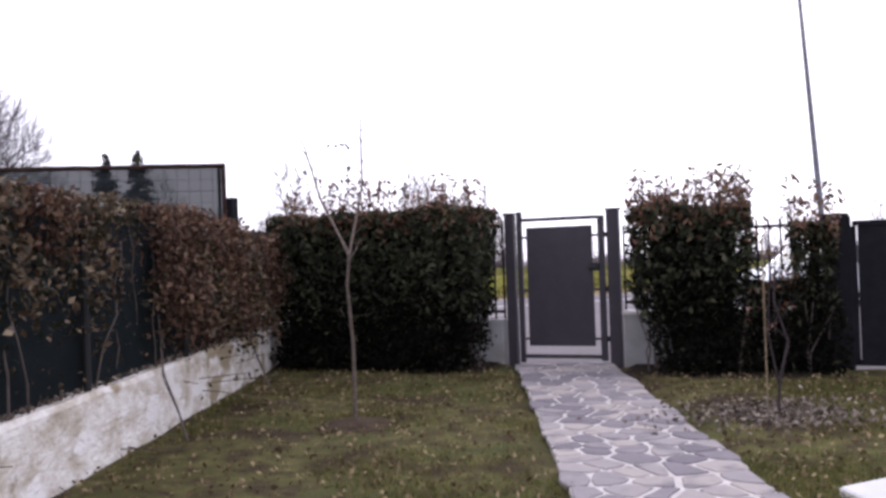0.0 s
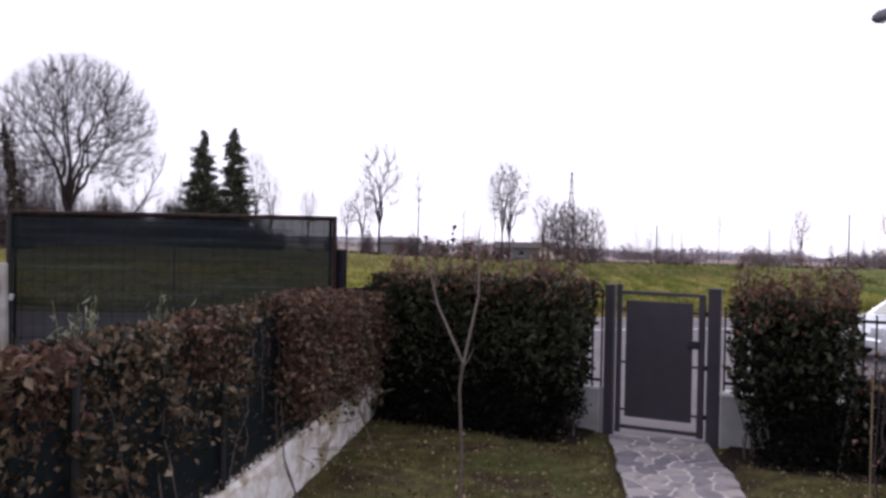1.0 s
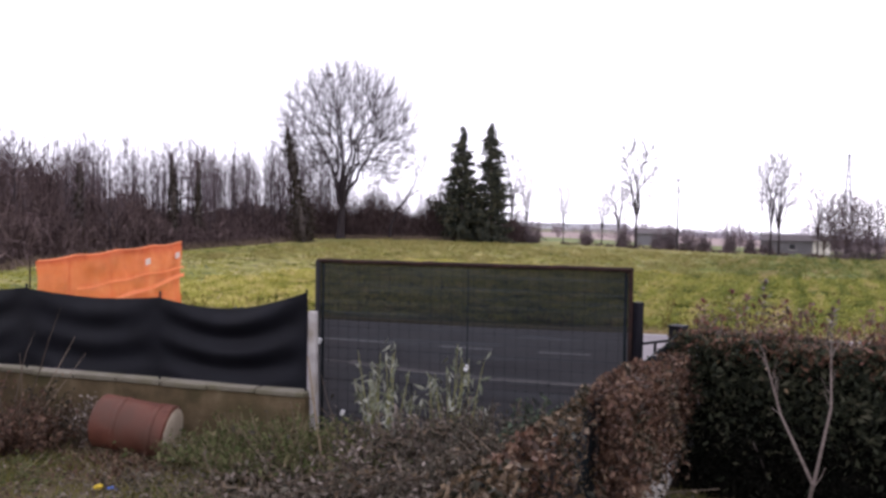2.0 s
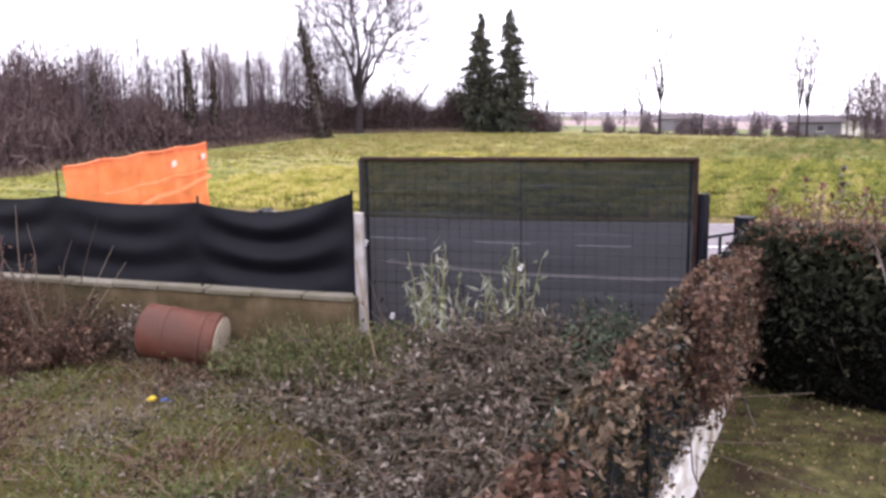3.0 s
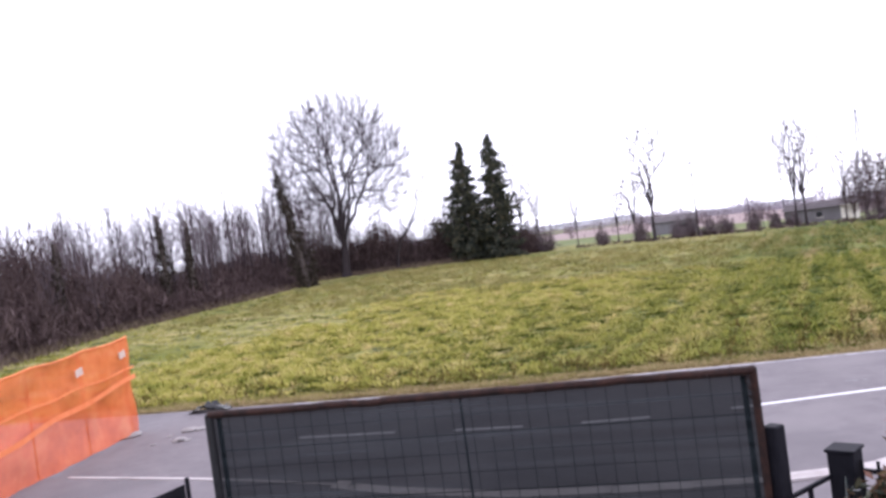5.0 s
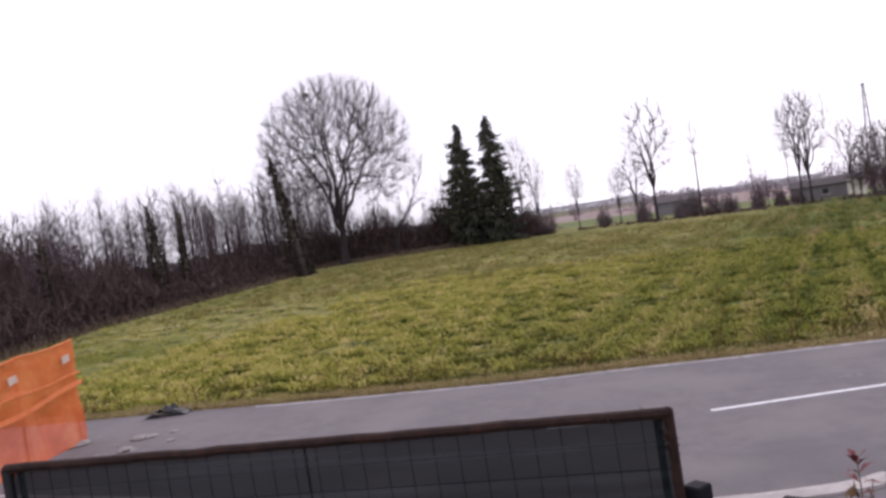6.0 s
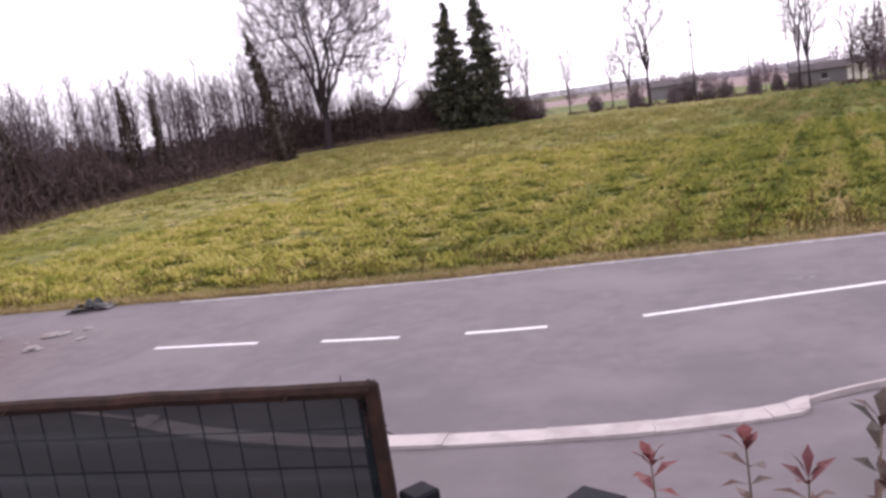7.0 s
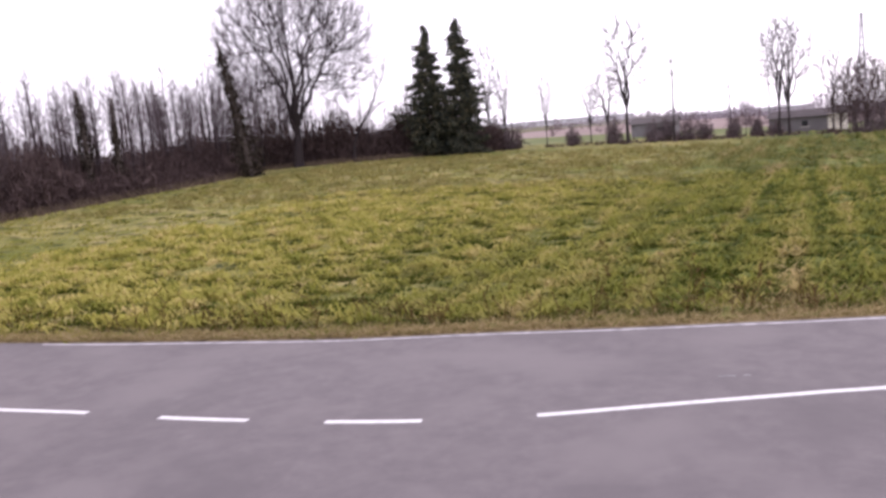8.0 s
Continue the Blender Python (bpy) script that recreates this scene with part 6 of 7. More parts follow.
def build_tank():
    a, b = TANK
    d = b - a
    ang = math.degrees(math.atan2(d.y, d.x))
    t = thing("rusty_tank", (a.x, a.y, 0.0), ang, "brown rusty cylindrical tank lying on the ground", "tank")
    L, r = d.length, 0.36
    t.matrix_basis = pose(a.x, a.y, 0.17, 0, 8.5, ang)
    turned = T(0, 0, r - 0.01, 0, 90, 0)
    part("body", Shape().lathe([(0.05, -0.03), (r * 0.8, -0.03), (r, 0.02), (r, 0.30), (r + 0.012, 0.32), (r + 0.012, 0.35), (r, 0.37), (r, 0.80), (r + 0.012, 0.82), (r + 0.012, 0.85), (r, 0.87), (r, L - 0.16)], 64, turned), "tank", t, smooth=False)
    part("end_band", Shape().lathe([(r - 0.01, L - 0.165), (r + 0.016, L - 0.16), (r + 0.016, L - 0.02), (r - 0.02, L)], 30, turned), "tank", t)
    part("end_plate", Shape().lathe([(r - 0.02, L - 0.05), (r - 0.03, L + 0.012), (r * 0.55, L + 0.035), (0.06, L + 0.035)], 30, turned), "tank_end", t, "yellowed pale end plate")
    part("pipe_stub", Shape().tube([(L, 0.05, 0.18), (L + 0.22, 0.05, 0.17)], [0.03], 8), "white_plastic", t, "white pipe stub")
    part("pipe_stub", Shape().tube([(L + 0.16, 0.02, 0.05), (L + 0.18, 0.02, 0.34)], [0.018], 6), "white_plastic", t, "white pipe stub")


def scrub(name, x, y, r, h, n_stem, n_leaf, mat, seed, label, size=(0.06, 0.13), stem="twig", up=0.2, category="shrub", lean=0.35, group="", slim=0.46):
    rng = np.random.default_rng(seed)
    t = thing(name, (x, y, 0), 0, label, category, group)
    st, sp = Shape(), []
    for _ in range(n_stem):
        a, q = rng.uniform(0, 6.28), rng.uniform() ** 0.6
        b = Vector((math.cos(a) * q * r * 0.45, math.sin(a) * q * r * 0.45, -0.03))
        e = Vector((math.cos(a) * q * r + rng.normal() * lean * 0.3, math.sin(a) * q * r + rng.normal() * lean * 0.3, h * rng.uniform(0.55, 1.02) * (1 - 0.35 * q)))
        mid = b.lerp(e, 0.5) + Vector((rng.normal(), rng.normal(), 0)) * 0.05
        st.tube([b, mid, e], [0.009, 0.006, 0.003], 4)
        for _ in range(max(1, n_leaf // n_stem)):
            u = rng.uniform(0.25, 1.05)
            c = b.lerp(mid, u * 2) if u < 0.5 else mid.lerp(e, u * 2 - 1)
            sp.append((c.x + rng.normal() * 0.05, c.y + rng.normal() * 0.05, max(0.03, c.z + rng.normal() * 0.04)))
    part("stemwork", st, stem, t, kind="stuff")
    part("leaves", leaves("leaves", sp, size, seed + 1, up=up, slim=slim), mat, t, kind="stuff")
    return t


def brush_pile(x, y, rx, ry, h, seed, n, label):
    rng = np.random.default_rng(seed)
    t = thing("brush_pile", (x, y, 0), 0, label, "brush pile", "heaps of cut branches")
    s, sp, pale = Shape(), [], []
    for _ in range(n):
        a, q = rng.uniform(0, 6.28), rng.uniform() ** 0.5
        top = h * (1 - q * q) + 0.05
        p = Vector((math.cos(a) * q * rx, math.sin(a) * q * ry, top * rng.uniform(0.15, 1)))
        d = Vector((rng.normal(), rng.normal(), rng.normal() * 0.28)).normalized()
        L = rng.uniform(0.2, 0.8) if rng.uniform() < 0.94 else rng.uniform(1.2, 2.2)
        e = p + d * L
        e.z = max(e.z, 0.02)
        s.tube([p, p.lerp(e, 0.5) + Vector(rng.normal(size=3)) * 0.03, e], [0.009, 0.006, 0.003], 3)
        for _ in range(9):
            c = p.lerp(e, rng.uniform())
            (sp if rng.uniform() < 0.5 else pale).append((c.x + rng.normal() * 0.05, c.y + rng.normal() * 0.05, max(0.03, c.z + rng.normal() * 0.04)))
    part("twigwork", s, "twig", t, kind="stuff")
    part("leaves", leaves("leaves", sp, (0.05, 0.12), seed + 1, slim=0.5), "tangle_leaf", t, kind="stuff")
    part("leaves", leaves("leaves", pale, (0.04, 0.10), seed + 2, slim=0.5), "climber_leaf", t, kind="stuff")


def build_plot():
    for i, (x, y, rx, ry, h, n, lab) in enumerate([
        (-5.5, 10.0, 1.3, 0.9, 0.85, 260, "heap of cut branches with dry grey-brown leaves"), (-4.4, 9.5, 1.0, 1.5, 0.9, 330, "high tangle of cut branches along the fence"),
        (-5.3, 8.6, 1.5, 1.1, 0.6, 330, "heap of cut twigs and curled grey leaves"), (-4.6, 7.3, 1.2, 1.2, 0.5, 260, "low heap of cut twigs and curled leaves"),
        (-7.0, 8.9, 1.0, 0.6, 0.28, 170, "scattered cut twigs and pale dry leaves"), (-5.4, 6.4, 1.2, 0.8, 0.3, 170, "scattered cut twigs and pale dry leaves")]):
        brush_pile(x, y, rx, ry, h, 311 + 6 * i, n, lab)
    for i, (x, y, r, h, mt) in enumerate([(-6.0, 10.2, 0.7, 0.95, "dead_leaf"), (-5.2, 10.4, 0.8, 1.15, "tangle_leaf"), (-4.5, 10.6, 0.7, 1.2, "tangle_leaf"), (-5.8, 9.2, 0.8, 0.75, "dead_leaf"), (-4.8, 9.0, 0.8, 0.95, "tangle_leaf"), (-3.8, 9.6, 0.5, 1.0, "blue_leaf"), (-5.6, 8.1, 0.8, 0.6, "tangle_leaf"), (-4.5, 8.1, 0.8, 0.8, "dead_leaf"), (-3.8, 8.4, 0.5, 0.8, "blue_leaf"), (-4.9, 6.8, 0.8, 0.55, "dead_leaf"), (-3.9, 7.0, 0.6, 0.7, "tangle_leaf"), (-6.4, 8.4, 0.6, 0.4, "tangle_leaf")]):
        scrub("dying_shrub", x, y, r, h, 46, 700, mt, 601 + 3 * i, "half-dead tangled shrub with curled leaves", (0.05, 0.11), group="tangle by the fence")
    for i, (x, y, r, h) in enumerate([(-12.7, 9.0, 0.7, 1.25), (-13.8, 8.6, 0.9, 1.6), (-12.0, 8.9, 0.6, 1.0), (-12.6, 8.0, 0.8, 1.0), (-13.6, 7.4, 1.0, 1.3), (-12.9, 6.6, 0.9, 1.1), (-11.5, 8.5, 0.6, 0.6)]):
        scrub("dry_shrub", x, y, r, h, 40, 1800, "rusty_leaf" if i % 2 == 0 else "climber_leaf", 651 + 3 * i, "brown dry shrub at the plot's edge", (0.045, 0.10), group="dry shrubs")
    for i, (x, y, r, h) in enumerate([(-13.6, 9.0, 0.9, 2.5), (-12.5, 8.9, 0.7, 2.0), (-14.6, 8.4, 0.9, 2.6), (-13.2, 7.0, 0.8, 1.9)]):
        scrub("bare_shrub", x, y, r, h, 46, 420, "rusty_leaf", 751 + 3 * i, "tall red-brown half-bare shrub at the plot's edge", (0.045, 0.10), "red_twig", group="tall dry shrubs")
    scrub("grey_shrub", -6.42, 10.95, 0.55, 1.95, 30, 330, "grey_leaf", 331, "tall grey-green shrub with drooping pale leaves", (0.10, 0.22), "pale_stem", -1.3, slim=0.22)
    scrub("grey_shrub", -5.55, 11.05, 0.45, 1.9, 22, 220, "grey_leaf", 335, "tall grey-green shrub with drooping pale leaves", (0.10, 0.22), "pale_stem", -1.3, slim=0.22)
    scrub("dark_shrub", -4.3, 11.0, 0.75, 1.2, 60, 1500, "blue_leaf", 341, "dark green shrub against the net", (0.05, 0.11))
    scrub("dark_shrub", -4.0, 10.2, 0.6, 1.35, 60, 1500, "blue_leaf", 345, "dark green shrub beside the climbing hedge", (0.05, 0.11))
    scrub("dry_shrub", -5.3, 10.9, 0.7, 1.25, 60, 700, "tangle_leaf", 349, "half-bare brown shrub in front of the net", (0.05, 0.10))
    scrub("dry_shrub", -11.05, 9.0, 0.6, 0.85, 45, 1900, "rusty_leaf", 351, "reddish-brown dry shrub beside the tank", (0.045, 0.10))
    scrub("dry_shrub", -11.3, 9.5, 0.5, 1.0, 35, 1300, "climber_leaf", 355, "brown dry shrub by the wall", (0.045, 0.10))
    scrub("dry_shrub", -10.7, 9.75, 0.35, 0.95, 30, 420, "dead_leaf", 357, "thin brown shrub behind the tank", (0.05, 0.10))
    for i, (x, y, r, h) in enumerate([(-7.5, 10.1, 0.55, 0.85), (-8.2, 9.95, 0.5, 0.7), (-6.9, 10.3, 0.5, 0.75), (-8.7, 9.6, 0.45, 0.5), (-7.9, 9.5, 0.55, 0.5), (-7.2, 9.6, 0.5, 0.5), (-6.2, 9.7, 0.4, 0.5), (-6.6, 6.3, 0.7, 0.25), (-5.6, 6.0, 0.7, 0.3)]):
        scrub("weeds", x, y, r, h, 110, 1500, "fern", 361 + 3 * i, "feathery light green weeds growing on the soil", (0.04, 0.10), "stem", 0.4, "weeds", lean=0.6, group="weeds on the plot")
    for i, (x, y) in enumerate([(-11.6, 7.6), (-10.4, 8.1), (-9.4, 8.9), (-8.4, 8.6), (-7.6, 7.9), (-9.9, 6.9), (-8.7, 7.2), (-10.9, 6.5), (-7.3, 6.9), (-11.9, 6.2), (-8.0, 6.2), (-9.3, 6.0)]):
        scrub("low_weeds", x, y, 0.85, 0.2 + 0.04 * (i % 3), 60, 900, ("tangle_leaf", "fern", "rusty_leaf")[i % 3], 801 + 3 * i, "low straggling brown and green ground plants", (0.035, 0.08), "stem", 0.2, "weeds", lean=0.8, group="ground plants on the plot")
    rng = np.random.default_rng(391)
    n = 70000
    x, y = rng.uniform(-13.5, -3.3, n), rng.uniform(3.5, 10.2, n)
    patch = np.array([noise.noise((px * 0.7, py * 0.7, 15)) + 0.4 * noise.noise((px * 2.1, py * 2.1, 16)) for px, py in zip(x, y)])
    keep = patch > rng.uniform(-0.6, 0.35, n)
    keep &= y < 8.7 + (x + 13.5) * 0.25 - 0.2
    p = np.stack([x, y, np.zeros(n)], 1)[keep]
    tagged(part("plot_grass", blades("plot_grass", p, (0.05, 0.17), (0.008, 0.02), 392, 1.2), "plot_grass"), "patches of rough grass on the plot", "grass", kind="stuff")
    n = 5000
    x, y = rng.uniform(-13, -3.2, n), rng.uniform(3.5, 10.0, n)
    keep = y < 8.7 + (x + 13.5) * 0.25 - 0.2
    p = np.stack([x, y, np.full(n, 0.06)], 1)[keep]
    tagged(part("litter_leaves", leaves("litter_leaves", p, (0.03, 0.08), 393, slim=0.6), "dead_leaf"), "dry leaves lying on the soil", "leaves", kind="stuff")
    st = thing("leaning_stick", (-6.75, 9.77, 0.0), 0, "long pale stick leaning on the concrete post", "stick")
    part("rod", Shape().tube([(0, 0, 0), (-0.35, 0.33, 0.62), (-0.72, 0.68, 1.45)], [0.016, 0.014, 0.010], 6), "stem", st)
    for i, (x, y, sx, sy, sz, mt, lab) in enumerate([(-9.02, 8.25, 0.10, 0.16, 0.07, "yellow_plastic", "crumpled yellow plastic scrap on the soil"), (-8.85, 8.32, 0.16, 0.08, 0.05, "blue_plastic", "crumpled blue plastic scrap on the soil"), (-6.9, 9.15, 0.30, 0.16, 0.07, "white_plastic", "white plastic scrap among dry leaves"), (-7.1, 8.55, 0.22, 0.14, 0.06, "white_plastic", "white plastic scrap among dry leaves"), (-9.0, 9.55, 0.25, 0.10, 0.10, "white_plastic", "white plastic scrap beside the tank")]):
        t = thing("scrap", (x, y, 0.02), 30 * i, lab, "scrap", "litter")
        r2 = np.random.default_rng(400 + i)
        s = Shape().lathe([(0.1, 0), (0.5, 0.15), (0.45, 0.6), (0.2, 0.9), (0.05, 1.0)], 9)
        s.v = [(a * sx * (1 + 0.3 * r2.normal()), b * sy * (1 + 0.3 * r2.normal()), c * sz) for a, b, c in s.v]
        part("sheet", s, mt, t)
    tw = thing("bare_sapling", (-11.4, 9.0, 0), 0, "thin leafless sapling in front of the black net", "sapling")
    s = Shape()
    for k in range(9):
        a = k * 0.7
        limb(s, Vector((0.1 * math.cos(a), 0.1 * math.sin(a), 0)), Vector((math.cos(a) * 0.5, math.sin(a) * 0.3, 1)).normalized(), 1.5 + 0.12 * k, 0.014, rng, 4, 0.1, 0.02, 5, 0.2)
    part("stem", s, "twig", tw, kind="stuff")


def build_orange():
    P, Q = Vector((-19.9, 22.3, -0.06)), Vector((-17.5, 14.7, -0.06))
    d = Q - P
    L = d.length
    ang = math.degrees(math.atan2(d.y, d.x))
    t = thing("site_barrier", P, ang, "orange plastic site netting stretched across the road", "barrier")
    xs = [0, 2.1, 4.2, 6.3, L]
    for x in xs:
        part("post", Shape().tube([(x, -0.16, 0), (x, -0.16, 2.50 - 0.025 * x)], [0.018], 8), "rust", t)
    s = Shape()
    nx, nz = 70, 24
    for i in range(nx + 1):
        x = L * i / nx
        u = (x / 2.1) % 1.0
        for j in range(nz + 1):
            v = j / nz
            top = 2.52 - 0.025 * x - 0.05 * math.sin(math.pi * u)
            s.v.append((x + 0.04 * noise.noise((v * 3, 1, 2)), noise.noise((x * 1.5, v * 4, 81)) * 0.07 + 0.03 * math.sin(v * 9 + x), 0.02 + (top - 0.02) * v))
    for i in range(nx):
        for j in range(nz):
            a = i * (nz + 1) + j
            s.f.append((a, a + 1, a + nz + 2, a + nz + 1))
    part("net", s, "orange_net", t, smooth=True)
    b = Shape()
    for i in range(40):
        x0, x1 = L * i / 40, L * (i + 1) / 40
        z0, z1 = [1.42 - 0.09 * x + 0.04 * math.sin(x * 2) for x in (x0, x1)]
        y0, y1 = [0.11 + 0.04 * math.sin(x * 1.7) for x in (x0, x1)]
        b.add([(x0, y0, z0), (x1, y1, z1), (x1, y1, z1 + 0.12), (x0, y0, z0 + 0.12)], [(0, 1, 2, 3)])
        b.add([(x0, y0 + 0.01, z0), (x1, y1 + 0.01, z1), (x1, y1 + 0.01, z1 + 0.12), (x0, y0 + 0.01, z0 + 0.12)], [(3, 2, 1, 0)])
    part("band", b, "orange_band", t, "paler folded band")
    b = Shape()
    for i in range(30):
        x0, x1 = 0.8 * L * i / 30, 0.8 * L * (i + 1) / 30
        z0, z1 = [1.72 - 0.03 * x + 0.02 * math.sin(x * 3) for x in (x0, x1)]
        b.box((x1 - x0 + 0.02, 0.008, 0.05), T((x0 + x1) / 2, 0.10 + 0.03 * math.sin(x0 * 1.7), (z0 + z1) / 2), 0)
    part("tape", b, "orange_band", t, "thin pale orange tape")
    for x, z in [(0.55, 2.12), (2.6, 2.02)]:
        part("tag", Shape().box((0.30, 0.02, 0.17), T(x, 0.13, z, 0, 8, 0), 0.005), "pale_tape", t, "white plastic tag")
    part("top_cord", Shape().tube([(L * i / 30, 0.02, 2.53 - 0.025 * L * i / 30 - 0.05 * math.sin(math.pi * ((L * i / 30 / 2.1) % 1.0))) for i in range(31)], [0.02], 5), "orange_band", t)
    rng = np.random.default_rng(411)
    for i in range(13):
        x, y = -19.6 + rng.uniform(-0.6, 2.6), 22.2 + rng.normal() * 0.55
        r = 0.05 + 0.22 * rng.uniform() ** 2
        st = thing("rubble_stone", (x, y, -0.1), rng.uniform(0, 360), "pale broken stone lying on the asphalt", "stone", "rubble by the barrier")
        s = Shape().lathe([(0.7, 0), (1.0, 0.25), (0.75, 0.6), (0.3, 0.75)], 7)
        s.v = [(a * r * rng.uniform(0.8, 1.5), b * r * rng.uniform(0.7, 1.1), c * r * 0.5) for a, b, c in s.v]
        part("block", s, "rubble", st)
    c = thing("tarp_scrap", (-19.5, 24.7, -0.08), 20, "crumpled black sheet lying at the meadow's edge", "sheet")
    s = Shape()
    for i in range(13):
        for j in range(7):
            s.v.append((1.2 * (i / 12 - 0.5), 0.6 * (j / 6 - 0.5), max(0.0, 0.12 + 0.2 * noise.noise((i * 0.5, j * 0.6, 91))) * math.sin(math.pi * i / 12) + 0.01))
    for i in range(12):
        for j in range(6):
            a = i * 7 + j
            s.f.append((a, a + 1, a + 8, a + 7))
    part("sheet", s, "black_plastic", c)


build_screen()
build_net_wall()
build_tank()
build_plot()
build_orange()


# ---- young tree, shrub, slab in the garden ----
def build_young():
    rng = np.random.default_rng(421)
    t = thing("young_tree", (-1.17, 7.8, 0), 0, "slim young leafless tree with a forked top", "tree")
    fork = Vector((0.06, -0.42, 1.46))
    part("trunk", Shape().tube([(0, 0, -0.08), (0.01, -0.02, 0.05), (0.03, -0.15, 0.7), (0.02, -0.32, 1.2), fork], [0.032, 0.019, 0.014, 0.012, 0.014], 8), "young_bark", t)
    for end, r in [((-0.33, -0.1, 2.36), 0.013), ((0.15, -0.15, 2.55), 0.013)]:
        e = Vector(end)
        mid = fork.lerp(e, 0.5) + Vector((-0.05 if end[0] < 0 else 0.06, 0, 0))
        br = Shape()
        br.tube([fork - Vector((0, 0, 0.02)), mid, e], [r, r * 0.75, 0.005], 6)
        for k in range(7):
            q = mid.lerp(e, k / 6)
            limb(br, q, spread((e - mid).normalized(), rng, 25, 60), rng.uniform(0.08, 0.3), 0.005, rng, 4, 0.15, 0.1, 3, 0.4)
        part("branch", br, "young_bark", t)
    br = Shape()
    limb(br, Vector((0.05, -0.39, 1.40)), Vector((0.5, 0.2, 0.6)).normalized(), 0.2, 0.008, rng, 4, 0.1, 0.1, 3, 0.4)
    part("branch", br, "young_bark", t)
    lv = [(-0.02 + rng.normal() * 0.12, rng.normal() * 0.1, 2.0 + rng.uniform(0, 0.45)) for _ in range(10)]
    part("last_leaves", leaves("last_leaves", lv, (0.04, 0.07), 422, slim=0.5), "climber_leaf", t, kind="stuff")
    s = Shape()
    for j in range(9):
        for i in range(28):
            a, q = 2 * math.pi * i / 28, j / 8
            rr = q * (0.42 + 0.12 * noise.noise((math.cos(a) * 2, math.sin(a) * 2, 71)))
            s.v.append((-1.17 + rr * math.cos(a), 7.8 + rr * math.sin(a), 0.055 * (1 - q * q) + 0.012 * noise.noise((rr * 20, a * 5, 72)) - 0.02 * q))
    for j in range(8):
        for i in range(28):
            k = (i + 1) % 28
            s.f.append((j * 28 + i, j * 28 + k, j * 28 + 28 + k, j * 28 + 28 + i))
    tagged(part("soil_mound", s, "soil", smooth=True), "low mound of dug soil round the young tree", "soil")
    t = thing("young_shrub", (2.28, 7.55, 0), 0, "leafless shrub with twisted stems tied to a cane", "shrub")
    s = Shape()
    s.tube([(0, 0, -0.05), (0.02, 0, 0.3), (0.10, 0, 0.62), (0.0, 0, 0.95), (0.03, 0, 1.5)], [0.015, 0.013, 0.010, 0.007, 0.003], 7)
    s.tube([(0.02, 0, 0.25), (-0.06, 0, 0.7), (-0.02, 0.02, 1.2), (-0.05, 0, 1.62)], [0.009, 0.007, 0.005, 0.002], 6)
    for k in range(22):
        limb(s, Vector((rng.normal() * 0.04, rng.normal() * 0.04, rng.uniform(0.6, 1.4))), spread(Vector((0, 0, 1)), rng, 15, 50), rng.uniform(0.15, 0.45), 0.0035, rng, 4, 0.15, 0.1, 3, 0.4)
    part("stem", s, "dark_bark", t)
    sp = [(rng.normal() * 0.1, rng.normal() * 0.1, rng.uniform(0.7, 1.7)) for _ in range(46)]
    part("leaves", leaves("leaves", sp, (0.04, 0.08), 424, slim=0.45), "red_leaf", t, kind="stuff")
    part("cane", Shape().tube([(-0.07, 0.03, -0.05), (-0.07, 0.03, 1.45)], [0.007], 6), "stem", t)
    n = 1700
    a, q = rng.uniform(0, 6.28, n), np.abs(rng.normal(0, 0.62, n))
    p = np.stack([2.25 + np.cos(a) * q * 0.8, 7.65 + np.sin(a) * q * 0.62, rng.uniform(0.02, 0.07, n)], 1)
    tagged(part("leaf_mulch", leaves("leaf_mulch", p, (0.03, 0.07), 423, slim=0.6), "dead_leaf"), "pinkish dry leaves heaped round the shrub", "leaves", kind="stuff")
    s = Shape().prism([(1.86, 5.42), (2.05, 4.0), (3.6, 4.2), (3.5, 6.15), (2.5, 5.75)], -0.04, 0.05, 0.012)
    tagged(part("paving_slab", s, "slab"), "pale concrete slab set in the lawn", "slab")


build_young()


